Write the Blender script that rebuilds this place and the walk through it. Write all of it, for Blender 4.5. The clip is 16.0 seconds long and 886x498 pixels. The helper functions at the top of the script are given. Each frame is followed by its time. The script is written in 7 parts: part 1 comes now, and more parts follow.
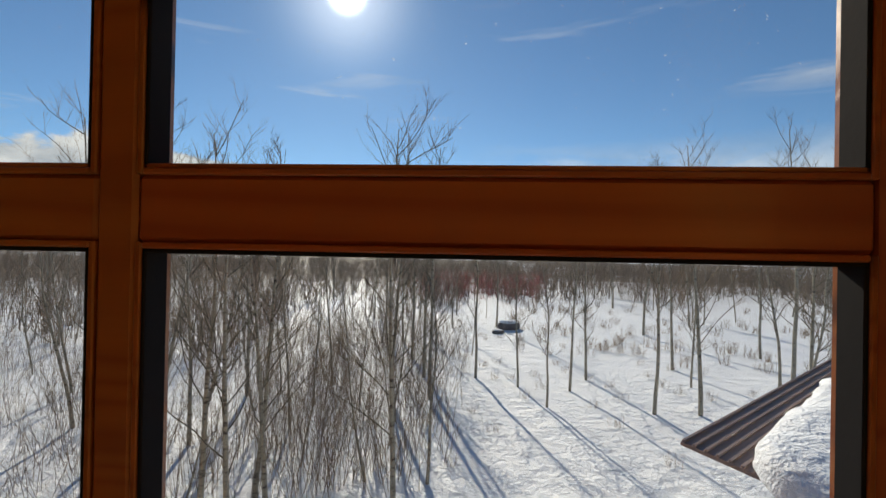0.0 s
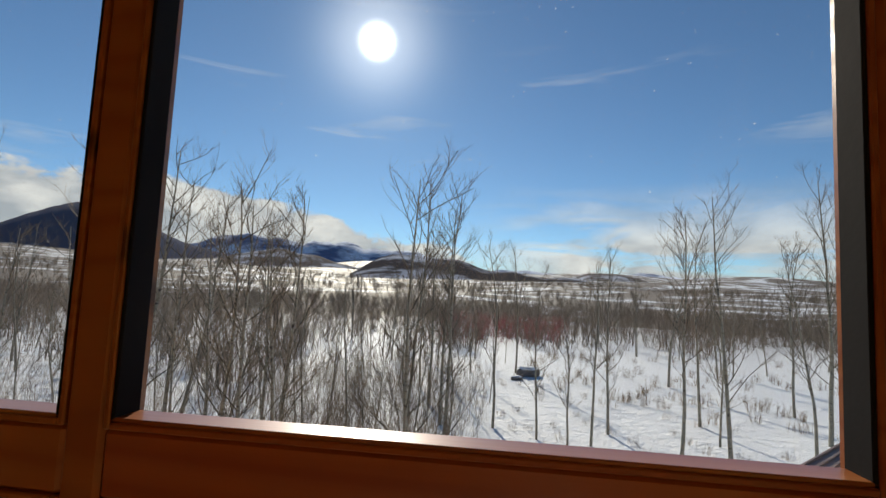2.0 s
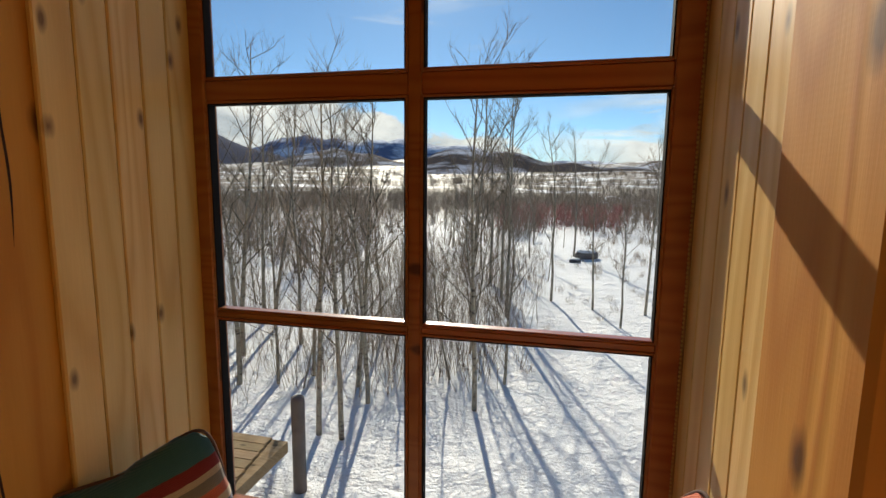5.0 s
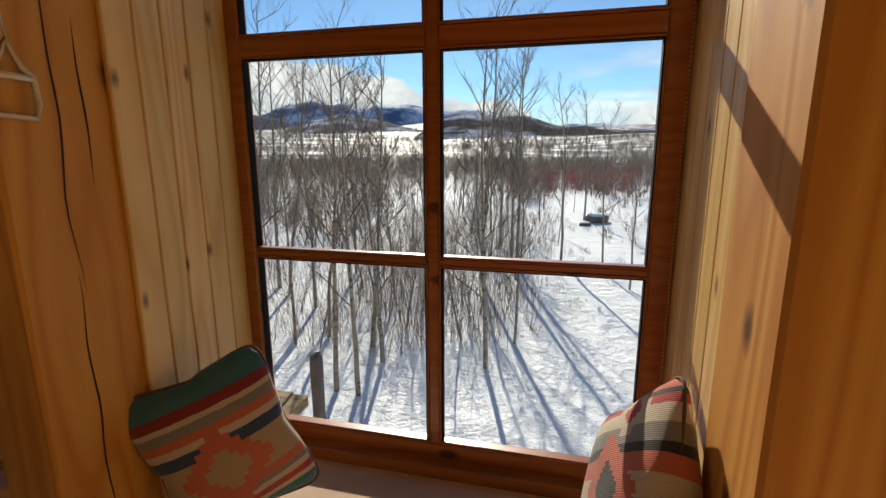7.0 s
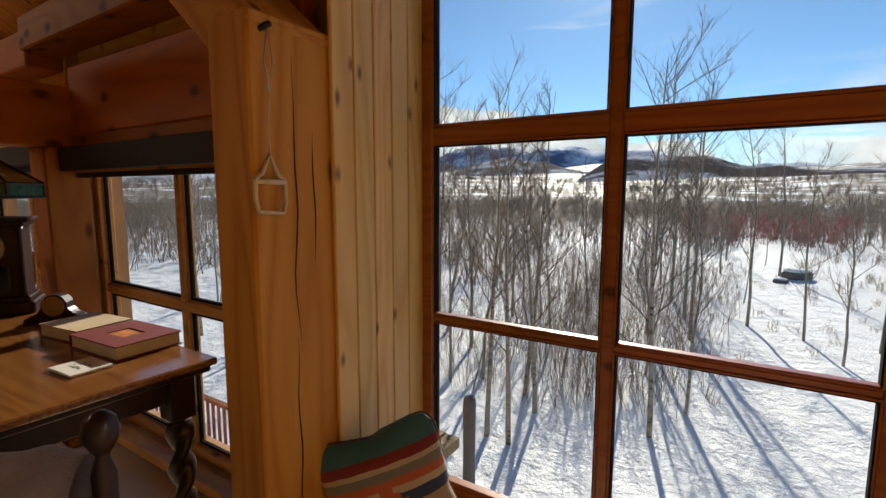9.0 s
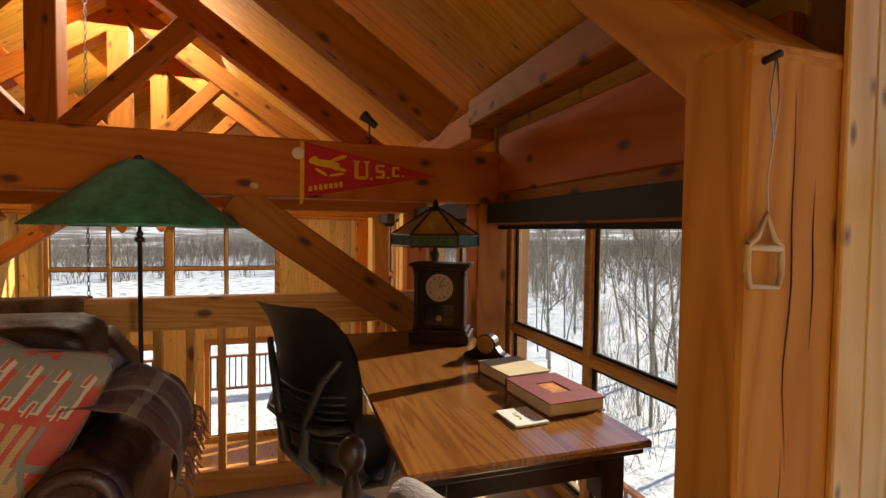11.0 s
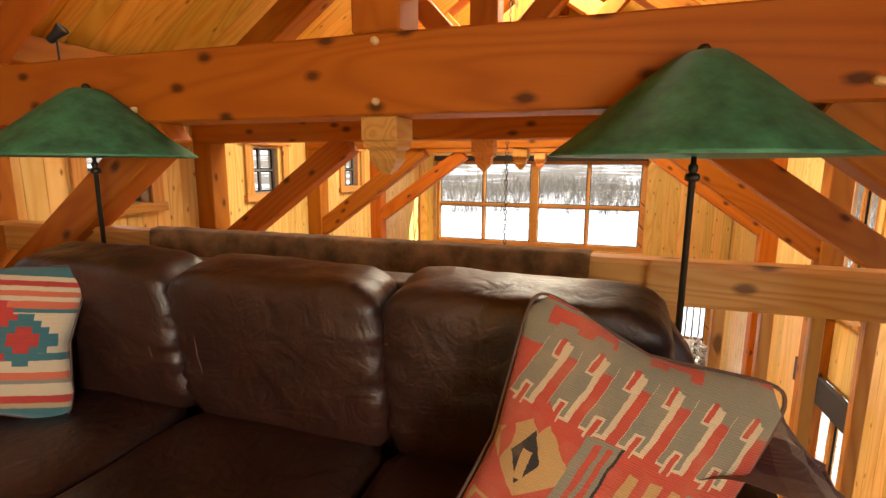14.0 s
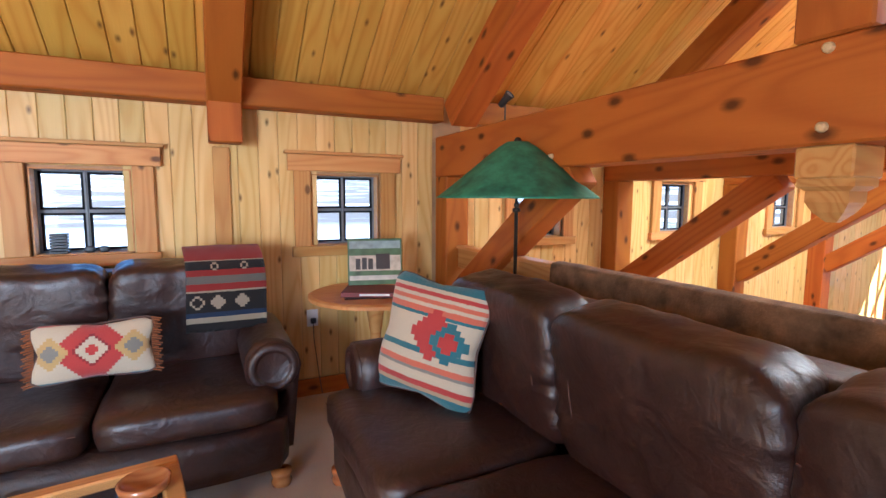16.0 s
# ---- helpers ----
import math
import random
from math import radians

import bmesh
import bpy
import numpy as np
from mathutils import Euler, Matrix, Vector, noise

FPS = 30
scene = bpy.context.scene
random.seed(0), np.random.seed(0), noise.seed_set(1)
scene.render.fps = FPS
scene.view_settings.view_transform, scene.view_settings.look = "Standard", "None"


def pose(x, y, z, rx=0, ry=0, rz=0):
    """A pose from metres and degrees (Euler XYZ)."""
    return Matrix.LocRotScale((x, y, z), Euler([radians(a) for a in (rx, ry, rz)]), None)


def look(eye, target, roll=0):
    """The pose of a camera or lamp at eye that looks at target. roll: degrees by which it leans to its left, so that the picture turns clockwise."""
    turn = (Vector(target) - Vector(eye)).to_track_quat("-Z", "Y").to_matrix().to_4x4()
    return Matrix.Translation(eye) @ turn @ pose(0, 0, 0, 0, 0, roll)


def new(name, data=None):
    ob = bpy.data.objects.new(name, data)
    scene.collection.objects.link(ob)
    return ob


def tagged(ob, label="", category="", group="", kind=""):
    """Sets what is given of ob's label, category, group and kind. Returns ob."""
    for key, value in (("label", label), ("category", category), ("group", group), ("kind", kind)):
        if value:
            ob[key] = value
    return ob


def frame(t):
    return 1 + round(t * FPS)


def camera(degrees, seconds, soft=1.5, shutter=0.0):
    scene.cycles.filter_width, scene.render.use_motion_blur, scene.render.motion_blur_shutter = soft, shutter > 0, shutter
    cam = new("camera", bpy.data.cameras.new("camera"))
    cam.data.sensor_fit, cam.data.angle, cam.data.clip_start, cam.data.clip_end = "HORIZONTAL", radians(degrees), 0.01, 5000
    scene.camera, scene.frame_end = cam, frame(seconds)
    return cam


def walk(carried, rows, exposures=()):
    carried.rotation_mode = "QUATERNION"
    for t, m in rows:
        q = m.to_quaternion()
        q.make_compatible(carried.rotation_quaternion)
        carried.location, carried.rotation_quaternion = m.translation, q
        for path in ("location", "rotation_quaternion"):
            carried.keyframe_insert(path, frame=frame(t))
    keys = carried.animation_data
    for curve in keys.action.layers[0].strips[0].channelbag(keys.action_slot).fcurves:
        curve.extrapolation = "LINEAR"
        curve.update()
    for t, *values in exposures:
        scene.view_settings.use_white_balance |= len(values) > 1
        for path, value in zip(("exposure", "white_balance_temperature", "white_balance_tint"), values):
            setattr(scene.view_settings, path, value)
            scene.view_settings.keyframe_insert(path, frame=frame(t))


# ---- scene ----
cam = camera(85.0, 16.0)
PATH = [
    (0, (1.269, 0.706, 1.513), (1.123, 2.7, 1.525), 1.1),
    (0.5, (1.273, 0.784, 1.611), (1.093, 2.774, 1.701), 1.2),
    (1, (1.314, 0.78, 1.678), (1.094, 2.763, 1.824), 1.7),
    (1.5, (1.313, 0.795, 1.697), (1.076, 2.774, 1.867), 2.5),
    (2, (1.302, 0.718, 1.708), (1.066, 2.696, 1.879), 2.7),
    (2.5, (1.24, 0.482, 1.653), (1.007, 2.463, 1.805), 2.5),
    (3, (1.221, 0.34, 1.582), (0.937, 2.318, 1.672), 2.9),
    (3.5, (1.265, 0.133, 1.492), (0.923, 2.103, 1.507), 2.1),
    (4, (1.303, 0.022, 1.424), (0.884, 1.976, 1.353), 2.1),
    (4.5, (1.313, -0.065, 1.344), (0.869, 1.878, 1.176), 1.4),
    (5, (1.326, -0.149, 1.286), (0.875, 1.781, 1.02), 0.6),
    (5.2, (1.331, -0.18, 1.272), (0.88, 1.744, 0.965), 0.2),
    (7.5, (1.353, -0.322, 1.227), (0.836, 1.567, 0.823), -0.2),
    (8, (1.361, -0.324, 1.238), (0.731, 1.542, 0.89), -0.5),
    (8.5, (1.338, -0.341, 1.299), (0.529, 1.464, 1.001), -0.5),
    (9, (1.307, -0.348, 1.35), (0.225, 1.317, 1.113), 0.1),
    (9.5, (1.22, -0.335, 1.359), (-0.156, 1.108, 1.21), 0.3),
    (10, (1.162, -0.308, 1.411), (-0.479, 0.825, 1.262), 0.0),
    (10.2, (1.147, -0.316, 1.406), (-0.576, 0.692, 1.278), 0.1),
    (12.3, (0.561, -0.833, 1.396), (-1.416, -0.598, 1.205), 1.1),
    (12.5, (0.494, -0.881, 1.412), (-1.485, -0.703, 1.181), 1.1),
    (13, (0.313, -1.004, 1.379), (-1.667, -1.055, 1.098), 1.0),
    (13.5, (0.186, -1.176, 1.37), (-1.762, -1.486, 1.039), 1.1),
    (14, (0.124, -1.349, 1.375), (-1.752, -1.956, 1.036), 0.3),
    (14.5, (0.111, -1.423, 1.388), (-1.612, -2.391, 1.081), -0.0),
    (15, (-0.021, -1.455, 1.403), (-1.473, -2.804, 1.14), 0.2),
    (15.5, (-0.054, -1.428, 1.408), (-1.209, -3.045, 1.185), 0.1),
    (16, (-0.018, -1.391, 1.408), (-0.894, -3.176, 1.197), 0.3),
]
walk(cam, [(t, look(eye, target, roll)) for t, eye, target, roll in PATH], exposures=[
    (0, -0.1, 7100, 10), (3, -0.18, 7100, 10), (5, 0.15, 7200, 8), (8, 0.25, 6900, 8), (10, 0.4, 7200, 9),
    (12.3, 1.8, 7600, 6), (14, 2.05, 7600, 6), (15, 2.2, 6300, 5), (16, 2.42, 5000, 5)])
SUN_AZ, SUN_EL = 16.0, 27.5
to_sun = Vector((-math.sin(radians(SUN_AZ)) * math.cos(radians(SUN_EL)), math.cos(radians(SUN_AZ)) * math.cos(radians(SUN_EL)), math.sin(radians(SUN_EL))))
sun = new("sun", bpy.data.lights.new("sun", "SUN"))
sun.data.energy, sun.data.angle, sun.data.color = 5.0, radians(0.6), (1.0, 0.93, 0.82)
sun.matrix_world = look(to_sun * 50, (0, 0, 0))


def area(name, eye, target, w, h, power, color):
    """A rectangular fill lamp, added where no light source is seen."""
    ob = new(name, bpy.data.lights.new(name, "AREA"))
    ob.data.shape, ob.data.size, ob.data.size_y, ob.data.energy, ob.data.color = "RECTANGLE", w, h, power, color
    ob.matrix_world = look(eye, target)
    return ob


# Added fill for the loft, from the unseen north-east side.
area("fill_north", (2.55, 0.77, 1.40), (0.2, -4.8, 0.95), 1.15, 1.55, 50, (0.95, 0.97, 1.0))
# Fill lamp added below the ridge to brighten the hall; no opening above it.
area("fill_hall", (-5.1, -2.0, 3.55), (-5.1, -2.0, 0), 3.6, 1.6, 150, (1.0, 0.93, 0.80))

# ---- node helpers ----


def nodes_of(name):
    m = bpy.data.materials.new(name)
    m.use_nodes = True
    nt = m.node_tree
    b = nt.nodes["Principled BSDF"]
    return m, nt, b


def add(nt, kind, **props):
    n = nt.nodes.new(kind)
    for k, v in props.items():
        if k in n.inputs:
            n.inputs[k].default_value = v
    return n


def ramp(nt, fac, stops):
    r = nt.nodes.new("ShaderNodeValToRGB")
    els = r.color_ramp.elements
    while len(els) < len(stops):
        els.new(0.5)
    for e, (p, c) in zip(els, stops):
        e.position, e.color = p, (*c, 1) if len(c) == 3 else c
    nt.links.new(fac, r.inputs["Fac"])
    return r.outputs["Color"]


def mixc(nt, fac, a, b, mode="MIX"):
    n = nt.nodes.new("ShaderNodeMix")
    n.data_type, n.blend_type = "RGBA", mode
    for sock, v in ((n.inputs[0], fac), (n.inputs[6], a), (n.inputs[7], b)):
        if isinstance(v, (int, float)):
            sock.default_value = v
        elif isinstance(v, tuple):
            sock.default_value = (*v, 1) if len(v) == 3 else v
        else:
            nt.links.new(v, sock)
    return n.outputs[2]


def calc(nt, op, a, b=0.0):
    n = nt.nodes.new("ShaderNodeMath")
    n.operation = op
    for sock, v in zip(n.inputs, (a, b)):
        if isinstance(v, (int, float)):
            sock.default_value = v
        else:
            nt.links.new(v, sock)
    return n.outputs[0]


def coords(nt, scale, source="Object", shift=True, island=False):
    tc, mp = nt.nodes.new("ShaderNodeTexCoord"), nt.nodes.new("ShaderNodeMapping")
    mp.inputs["Scale"].default_value = scale
    nt.links.new(tc.outputs[source], mp.inputs["Vector"])
    if shift or island:
        if island:
            r = nt.nodes.new("ShaderNodeNewGeometry").outputs["Random Per Island"]
        else:
            r = nt.nodes.new("ShaderNodeObjectInfo").outputs["Random"]
        m = nt.nodes.new("ShaderNodeMath")
        m.operation = "MULTIPLY"
        m.inputs[1].default_value = 37.0
        nt.links.new(r, m.inputs[0])
        cx = nt.nodes.new("ShaderNodeCombineXYZ")
        for i in range(3):
            nt.links.new(m.outputs[0], cx.inputs[i])
        nt.links.new(cx.outputs[0], mp.inputs["Location"])
    return mp.outputs["Vector"]


def noise_of(nt, vec, scale, detail=4.0, rough=0.55, distortion=0.0):
    n = nt.nodes.new("ShaderNodeTexNoise")
    n.inputs["Scale"].default_value, n.inputs["Detail"].default_value = scale, detail
    n.inputs["Roughness"].default_value, n.inputs["Distortion"].default_value = rough, distortion
    nt.links.new(vec, n.inputs["Vector"])
    return n.outputs["Fac"]


def bump(nt, b, height, strength=0.2, dist=0.01):
    n = nt.nodes.new("ShaderNodeBump")
    n.inputs["Strength"].default_value, n.inputs["Distance"].default_value = strength, dist
    nt.links.new(height, n.inputs["Height"])
    nt.links.new(n.outputs["Normal"], b.inputs["Normal"])


def wood(name, light, mid, dark, rough=0.45, knots=0.5, knot_size=1.0, grain=1.0, relief=0.15, island=False, coat=0.0, vary=0.25, saw=0.0, kz=4.0, kr=0.13):
    """Timber with its grain along the local x."""
    m, nt, b = nodes_of(name)
    v = coords(nt, (0.5, 6, 6), island=island)
    field = noise_of(nt, coords(nt, (0.28, 2.4 * grain, 2.4 * grain), island=island), 1.3, 2.0, 0.4, 0.3)
    rings_fac = calc(nt, "ADD", calc(nt, "MULTIPLY", calc(nt, "SINE", calc(nt, "MULTIPLY", field, 95.0)), 0.5), 0.5)
    fine = noise_of(nt, coords(nt, (3, 60, 60), island=island), 3.0, 3.0)
    tone = noise_of(nt, coords(nt, (0.7, 2.5, 2.5), island=island), 1.3, 2.0)
    c = ramp(nt, rings_fac, [(0.0, light), (0.75, tuple(0.5 * a + 0.5 * d for a, d in zip(light, mid))), (1.0, mid)])
    c = mixc(nt, calc(nt, "MULTIPLY", fine, 0.22), c, dark, "MIX")
    c = mixc(nt, ramp_fac(nt, tone, 0.35, 0.75, 0.45), c, mid)
    r = nt.nodes.new("ShaderNodeNewGeometry").outputs["Random Per Island"] if island else nt.nodes.new("ShaderNodeObjectInfo").outputs["Random"]
    hsv = nt.nodes.new("ShaderNodeHueSaturation")
    nt.links.new(c, hsv.inputs["Color"])
    nt.links.new(calc(nt, "ADD", calc(nt, "MULTIPLY", r, vary), 1.0 - vary * 0.5), hsv.inputs["Value"])
    nt.links.new(calc(nt, "ADD", calc(nt, "MULTIPLY", r, -0.016), 0.508), hsv.inputs["Hue"])
    c = hsv.outputs["Color"]
    if knots:
        vo = nt.nodes.new("ShaderNodeTexVoronoi")
        vo.inputs["Scale"].default_value = 1.0
        vo.voronoi_dimensions = "2D"
        sp_, cm_ = nt.nodes.new("ShaderNodeSeparateXYZ"), nt.nodes.new("ShaderNodeCombineXYZ")
        nt.links.new(coords(nt, (2.2 / knot_size, 4.6 / knot_size, kz / knot_size), island=island), sp_.inputs[0])
        nt.links.new(sp_.outputs[0], cm_.inputs[0])
        nt.links.new(calc(nt, "ADD", sp_.outputs[1], sp_.outputs[2]), cm_.inputs[1])
        nt.links.new(cm_.outputs[0], vo.inputs["Vector"])
        wob = noise_of(nt, v, 9.0, 2.0)
        d = calc(nt, "ADD", vo.outputs["Distance"], calc(nt, "MULTIPLY", wob, 0.08))
        k = ramp_fac(nt, d, kr, kr + 0.09, 1.0, True)
        sep = nt.nodes.new("ShaderNodeSeparateColor")
        nt.links.new(vo.outputs["Color"], sep.inputs["Color"])
        pick = calc(nt, "LESS_THAN", sep.outputs[0], knots)
        k = calc(nt, "MULTIPLY", k, pick)
        c = mixc(nt, calc(nt, "MULTIPLY", k, 0.85), c, tuple(0.35 * x for x in dark))
    nt.links.new(c, b.inputs["Base Color"])
    b.inputs["Roughness"].default_value = rough
    b.inputs["Coat Weight"].default_value = coat
    b.inputs["Coat Roughness"].default_value = 0.15
    b.inputs["Specular IOR Level"].default_value = 0.5 if coat > 0.2 else 0.28
    h = calc(nt, "ADD", calc(nt, "MULTIPLY", fine, 0.6), rings_fac)
    if saw:
        w2 = nt.nodes.new("ShaderNodeTexWave")
        w2.bands_direction = "X"
        w2.inputs["Scale"].default_value, w2.inputs["Distortion"].default_value = 34.0, 5.0
        w2.inputs["Detail Scale"].default_value = 0.5
        nt.links.new(coords(nt, (1, 0.35, 0.35), island=island), w2.inputs["Vector"])
        h = calc(nt, "ADD", h, calc(nt, "MULTIPLY", w2.outputs["Fac"], saw))
    bump(nt, b, h, relief, 0.004)
    return m


def ramp_fac(nt, fac, lo, hi, top=1.0, flip=False):
    n = nt.nodes.new("ShaderNodeMapRange")
    n.inputs["From Min"].default_value, n.inputs["From Max"].default_value = lo, hi
    n.inputs["To Min"].default_value, n.inputs["To Max"].default_value = (top, 0) if flip else (0, top)
    nt.links.new(fac, n.inputs["Value"])
    return n.outputs["Result"]


def plain(name, color, rough=0.6, metal=0.0, vary=0.15, scale=8.0, relief=0.1, fine=80.0, coat=0.0, sheen=0.0, world=False):
    """A surface with stains at one scale and fine relief at another."""
    m, nt, b = nodes_of(name)
    v = coords(nt, (1, 1, 1), shift=not world)
    n1, n2 = noise_of(nt, v, scale, 4.0), noise_of(nt, v, fine, 2.0)
    c = mixc(nt, ramp_fac(nt, n1, 0.3, 0.7), tuple(x * (1 - vary) for x in color), tuple(min(1, x * (1 + vary)) for x in color))
    c = mixc(nt, calc(nt, "MULTIPLY", n2, vary), c, tuple(x * 0.6 for x in color))
    nt.links.new(c, b.inputs["Base Color"])
    nt.links.new(calc(nt, "ADD", calc(nt, "MULTIPLY", n1, 0.15), rough - 0.07), b.inputs["Roughness"])
    b.inputs["Metallic"].default_value, b.inputs["Coat Weight"].default_value = metal, coat
    b.inputs["Sheen Weight"].default_value = sheen
    if relief:
        bump(nt, b, n2, relief, 0.003)
    return m


def glass_mat():
    m, nt, b = nodes_of("window_glass")
    nt.nodes.remove(b)
    out = nt.nodes["Material Output"]
    tr, gl, mx, fr = (nt.nodes.new(k) for k in ("ShaderNodeBsdfTransparent", "ShaderNodeBsdfGlossy", "ShaderNodeMixShader", "ShaderNodeLayerWeight"))
    dust = noise_of(nt, coords(nt, (1, 1, 1), shift=False), 260.0, 2.0)
    tr.inputs["Color"].default_value = (0.93, 0.95, 0.95, 1)
    gl.inputs["Roughness"].default_value = 0.02
    fr.inputs["Blend"].default_value = 0.5
    nt.links.new(calc(nt, "ADD", calc(nt, "MULTIPLY", calc(nt, "POWER", fr.outputs["Facing"], 5.0), 0.35), 0.012), mx.inputs[0])
    nt.links.new(tr.outputs[0], mx.inputs[1])
    nt.links.new(gl.outputs[0], mx.inputs[2])
    df = nt.nodes.new("ShaderNodeBsdfTranslucent")
    df.inputs["Color"].default_value = (0.8, 0.8, 0.8, 1)
    m2 = nt.nodes.new("ShaderNodeMixShader")
    nt.links.new(ramp_fac(nt, dust, 0.735, 0.765, 0.22), m2.inputs[0])
    nt.links.new(mx.outputs[0], m2.inputs[1])
    nt.links.new(df.outputs[0], m2.inputs[2])
    nt.links.new(m2.outputs[0], out.inputs["Surface"])
    return m


# ---- materials ----
M_PINE = wood("pine_boards", (0.74, 0.52, 0.20), (0.63, 0.39, 0.12), (0.33, 0.14, 0.035), 0.42, 0.42, 0.62, kz=0.5, kr=0.06)
M_CEIL = wood("ceiling_pine", (0.64, 0.36, 0.060), (0.53, 0.255, 0.030), (0.28, 0.10, 0.015), 0.5, 0.42, 0.75, island=True, kz=0.5, kr=0.06)
M_BEAM = wood("fir_timber", (0.41, 0.125, 0.010), (0.33, 0.090, 0.007), (0.12, 0.025, 0.003), 0.62, 0.80, 0.85, 0.8, 0.10, kr=0.085)
M_POST = wood("sawn_timber", (0.56, 0.285, 0.055), (0.44, 0.185, 0.028), (0.18, 0.055, 0.010), 0.72, 0.35, 0.9, 1.0, 0.14, saw=0.05, kr=0.08)
M_TRIM = wood("fir_trim", (0.57, 0.30, 0.09), (0.48, 0.215, 0.058), (0.25, 0.09, 0.03), 0.5, 0.12, 0.5, 1.4)
M_SASH = wood("window_wood", (0.38, 0.125, 0.034), (0.29, 0.080, 0.020), (0.14, 0.034, 0.009), 0.32, 0.12, 0.5, 1.6, 0.08, coat=0.25)
M_DESK = wood("walnut_desk", (0.27, 0.105, 0.030), (0.17, 0.055, 0.016), (0.05, 0.015, 0.006), 0.22, 0.0, 1.0, 2.6, 0.05, coat=0.5)
M_DARKWOOD = wood("dark_wood", (0.028, 0.011, 0.007), (0.018, 0.007, 0.005), (0.015, 0.006, 0.004), 0.38, 0.0, 1.0, 1.5, 0.05, coat=0.1)
M_RAIL = wood("rail_pine", (0.60, 0.32, 0.10), (0.48, 0.21, 0.055), (0.24, 0.08, 0.015), 0.38, 0.25, 0.6, 1.5)
M_GLASS = glass_mat()
M_BLACK = plain("black_plastic", (0.018, 0.018, 0.02), 0.42, 0, 0.1, 20, 0.08, 300)
M_STEEL = plain("steel", (0.4, 0.4, 0.4), 0.3, 1.0, 0.1)
M_IRON = plain("dark_iron", (0.05, 0.042, 0.035), 0.45, 0.7, 0.2)
M_SEAL = plain("window_seal", (0.016, 0.016, 0.017), 0.9)
M_SEAL.node_tree.nodes["Principled BSDF"].inputs["Specular IOR Level"].default_value = 0.1
M_CARPET = plain("beige_carpet", (0.50, 0.36, 0.24), 0.95, 0, 0.12, 3, 0.6, 260, sheen=0.3)
M_WALLOUT = plain("outer_cladding", (0.25, 0.13, 0.07), 0.8, 0, 0.2, 4)
M_SHADE = plain("black_blind", (0.02, 0.02, 0.022), 0.8, 0, 0.1, 10)
M_GREEN = plain("green_tin", (0.045, 0.205, 0.115), 0.6, 0.2, 0.55, 14, 0.35, 60)
M_COPPER = plain("shade_lining", (0.75, 0.42, 0.2), 0.45, 0.5, 0.1)
M_BRASS = plain("brass", (0.55, 0.38, 0.15), 0.35, 0.9, 0.15)
M_PEG = plain("pale_peg", (0.65, 0.45, 0.22), 0.6)
M_WHITE = plain("white_plastic", (0.75, 0.74, 0.70), 0.45)
M_PAPER = plain("paper", (0.72, 0.66, 0.52), 0.8, 0, 0.08)
M_THROW = plain("brown_plush_throw", (0.40, 0.215, 0.10), 0.95, 0, 0.6, 13, 1.0, 120, sheen=0.2)


def leather():
    m, nt, b = nodes_of("brown_leather")
    v = coords(nt, (1, 1, 1), shift=False)
    n1, n2 = noise_of(nt, v, 3.0, 4.0), noise_of(nt, v, 22.0, 5.0, 0.6, 1.2)
    vo = nt.nodes.new("ShaderNodeTexVoronoi")
    vo.feature = "DISTANCE_TO_EDGE"
    vo.inputs["Scale"].default_value = 260.0
    nt.links.new(v, vo.inputs["Vector"])
    c = mixc(nt, ramp_fac(nt, n1, 0.3, 0.7), (0.018, 0.0065, 0.005), (0.034, 0.0115, 0.008))
    c = mixc(nt, ramp_fac(nt, n2, 0.45, 0.75, 0.5), c, (0.055, 0.019, 0.011))
    nt.links.new(c, b.inputs["Base Color"])
    nt.links.new(calc(nt, "ADD", calc(nt, "MULTIPLY", n2, 0.22), 0.30), b.inputs["Roughness"])
    b.inputs["Coat Weight"].default_value, b.inputs["Coat Roughness"].default_value = 0.25, 0.30
    n3 = noise_of(nt, v, 9.0, 3.0, 0.5, 1.6)
    h = calc(nt, "ADD", calc(nt, "ADD", calc(nt, "MULTIPLY", n3, 7.0), calc(nt, "MULTIPLY", n2, 2.5)), calc(nt, "MULTIPLY", vo.outputs["Distance"], 0.7))
    bump(nt, b, h, 0.30, 0.005)
    return m


M_LEATHER = leather()


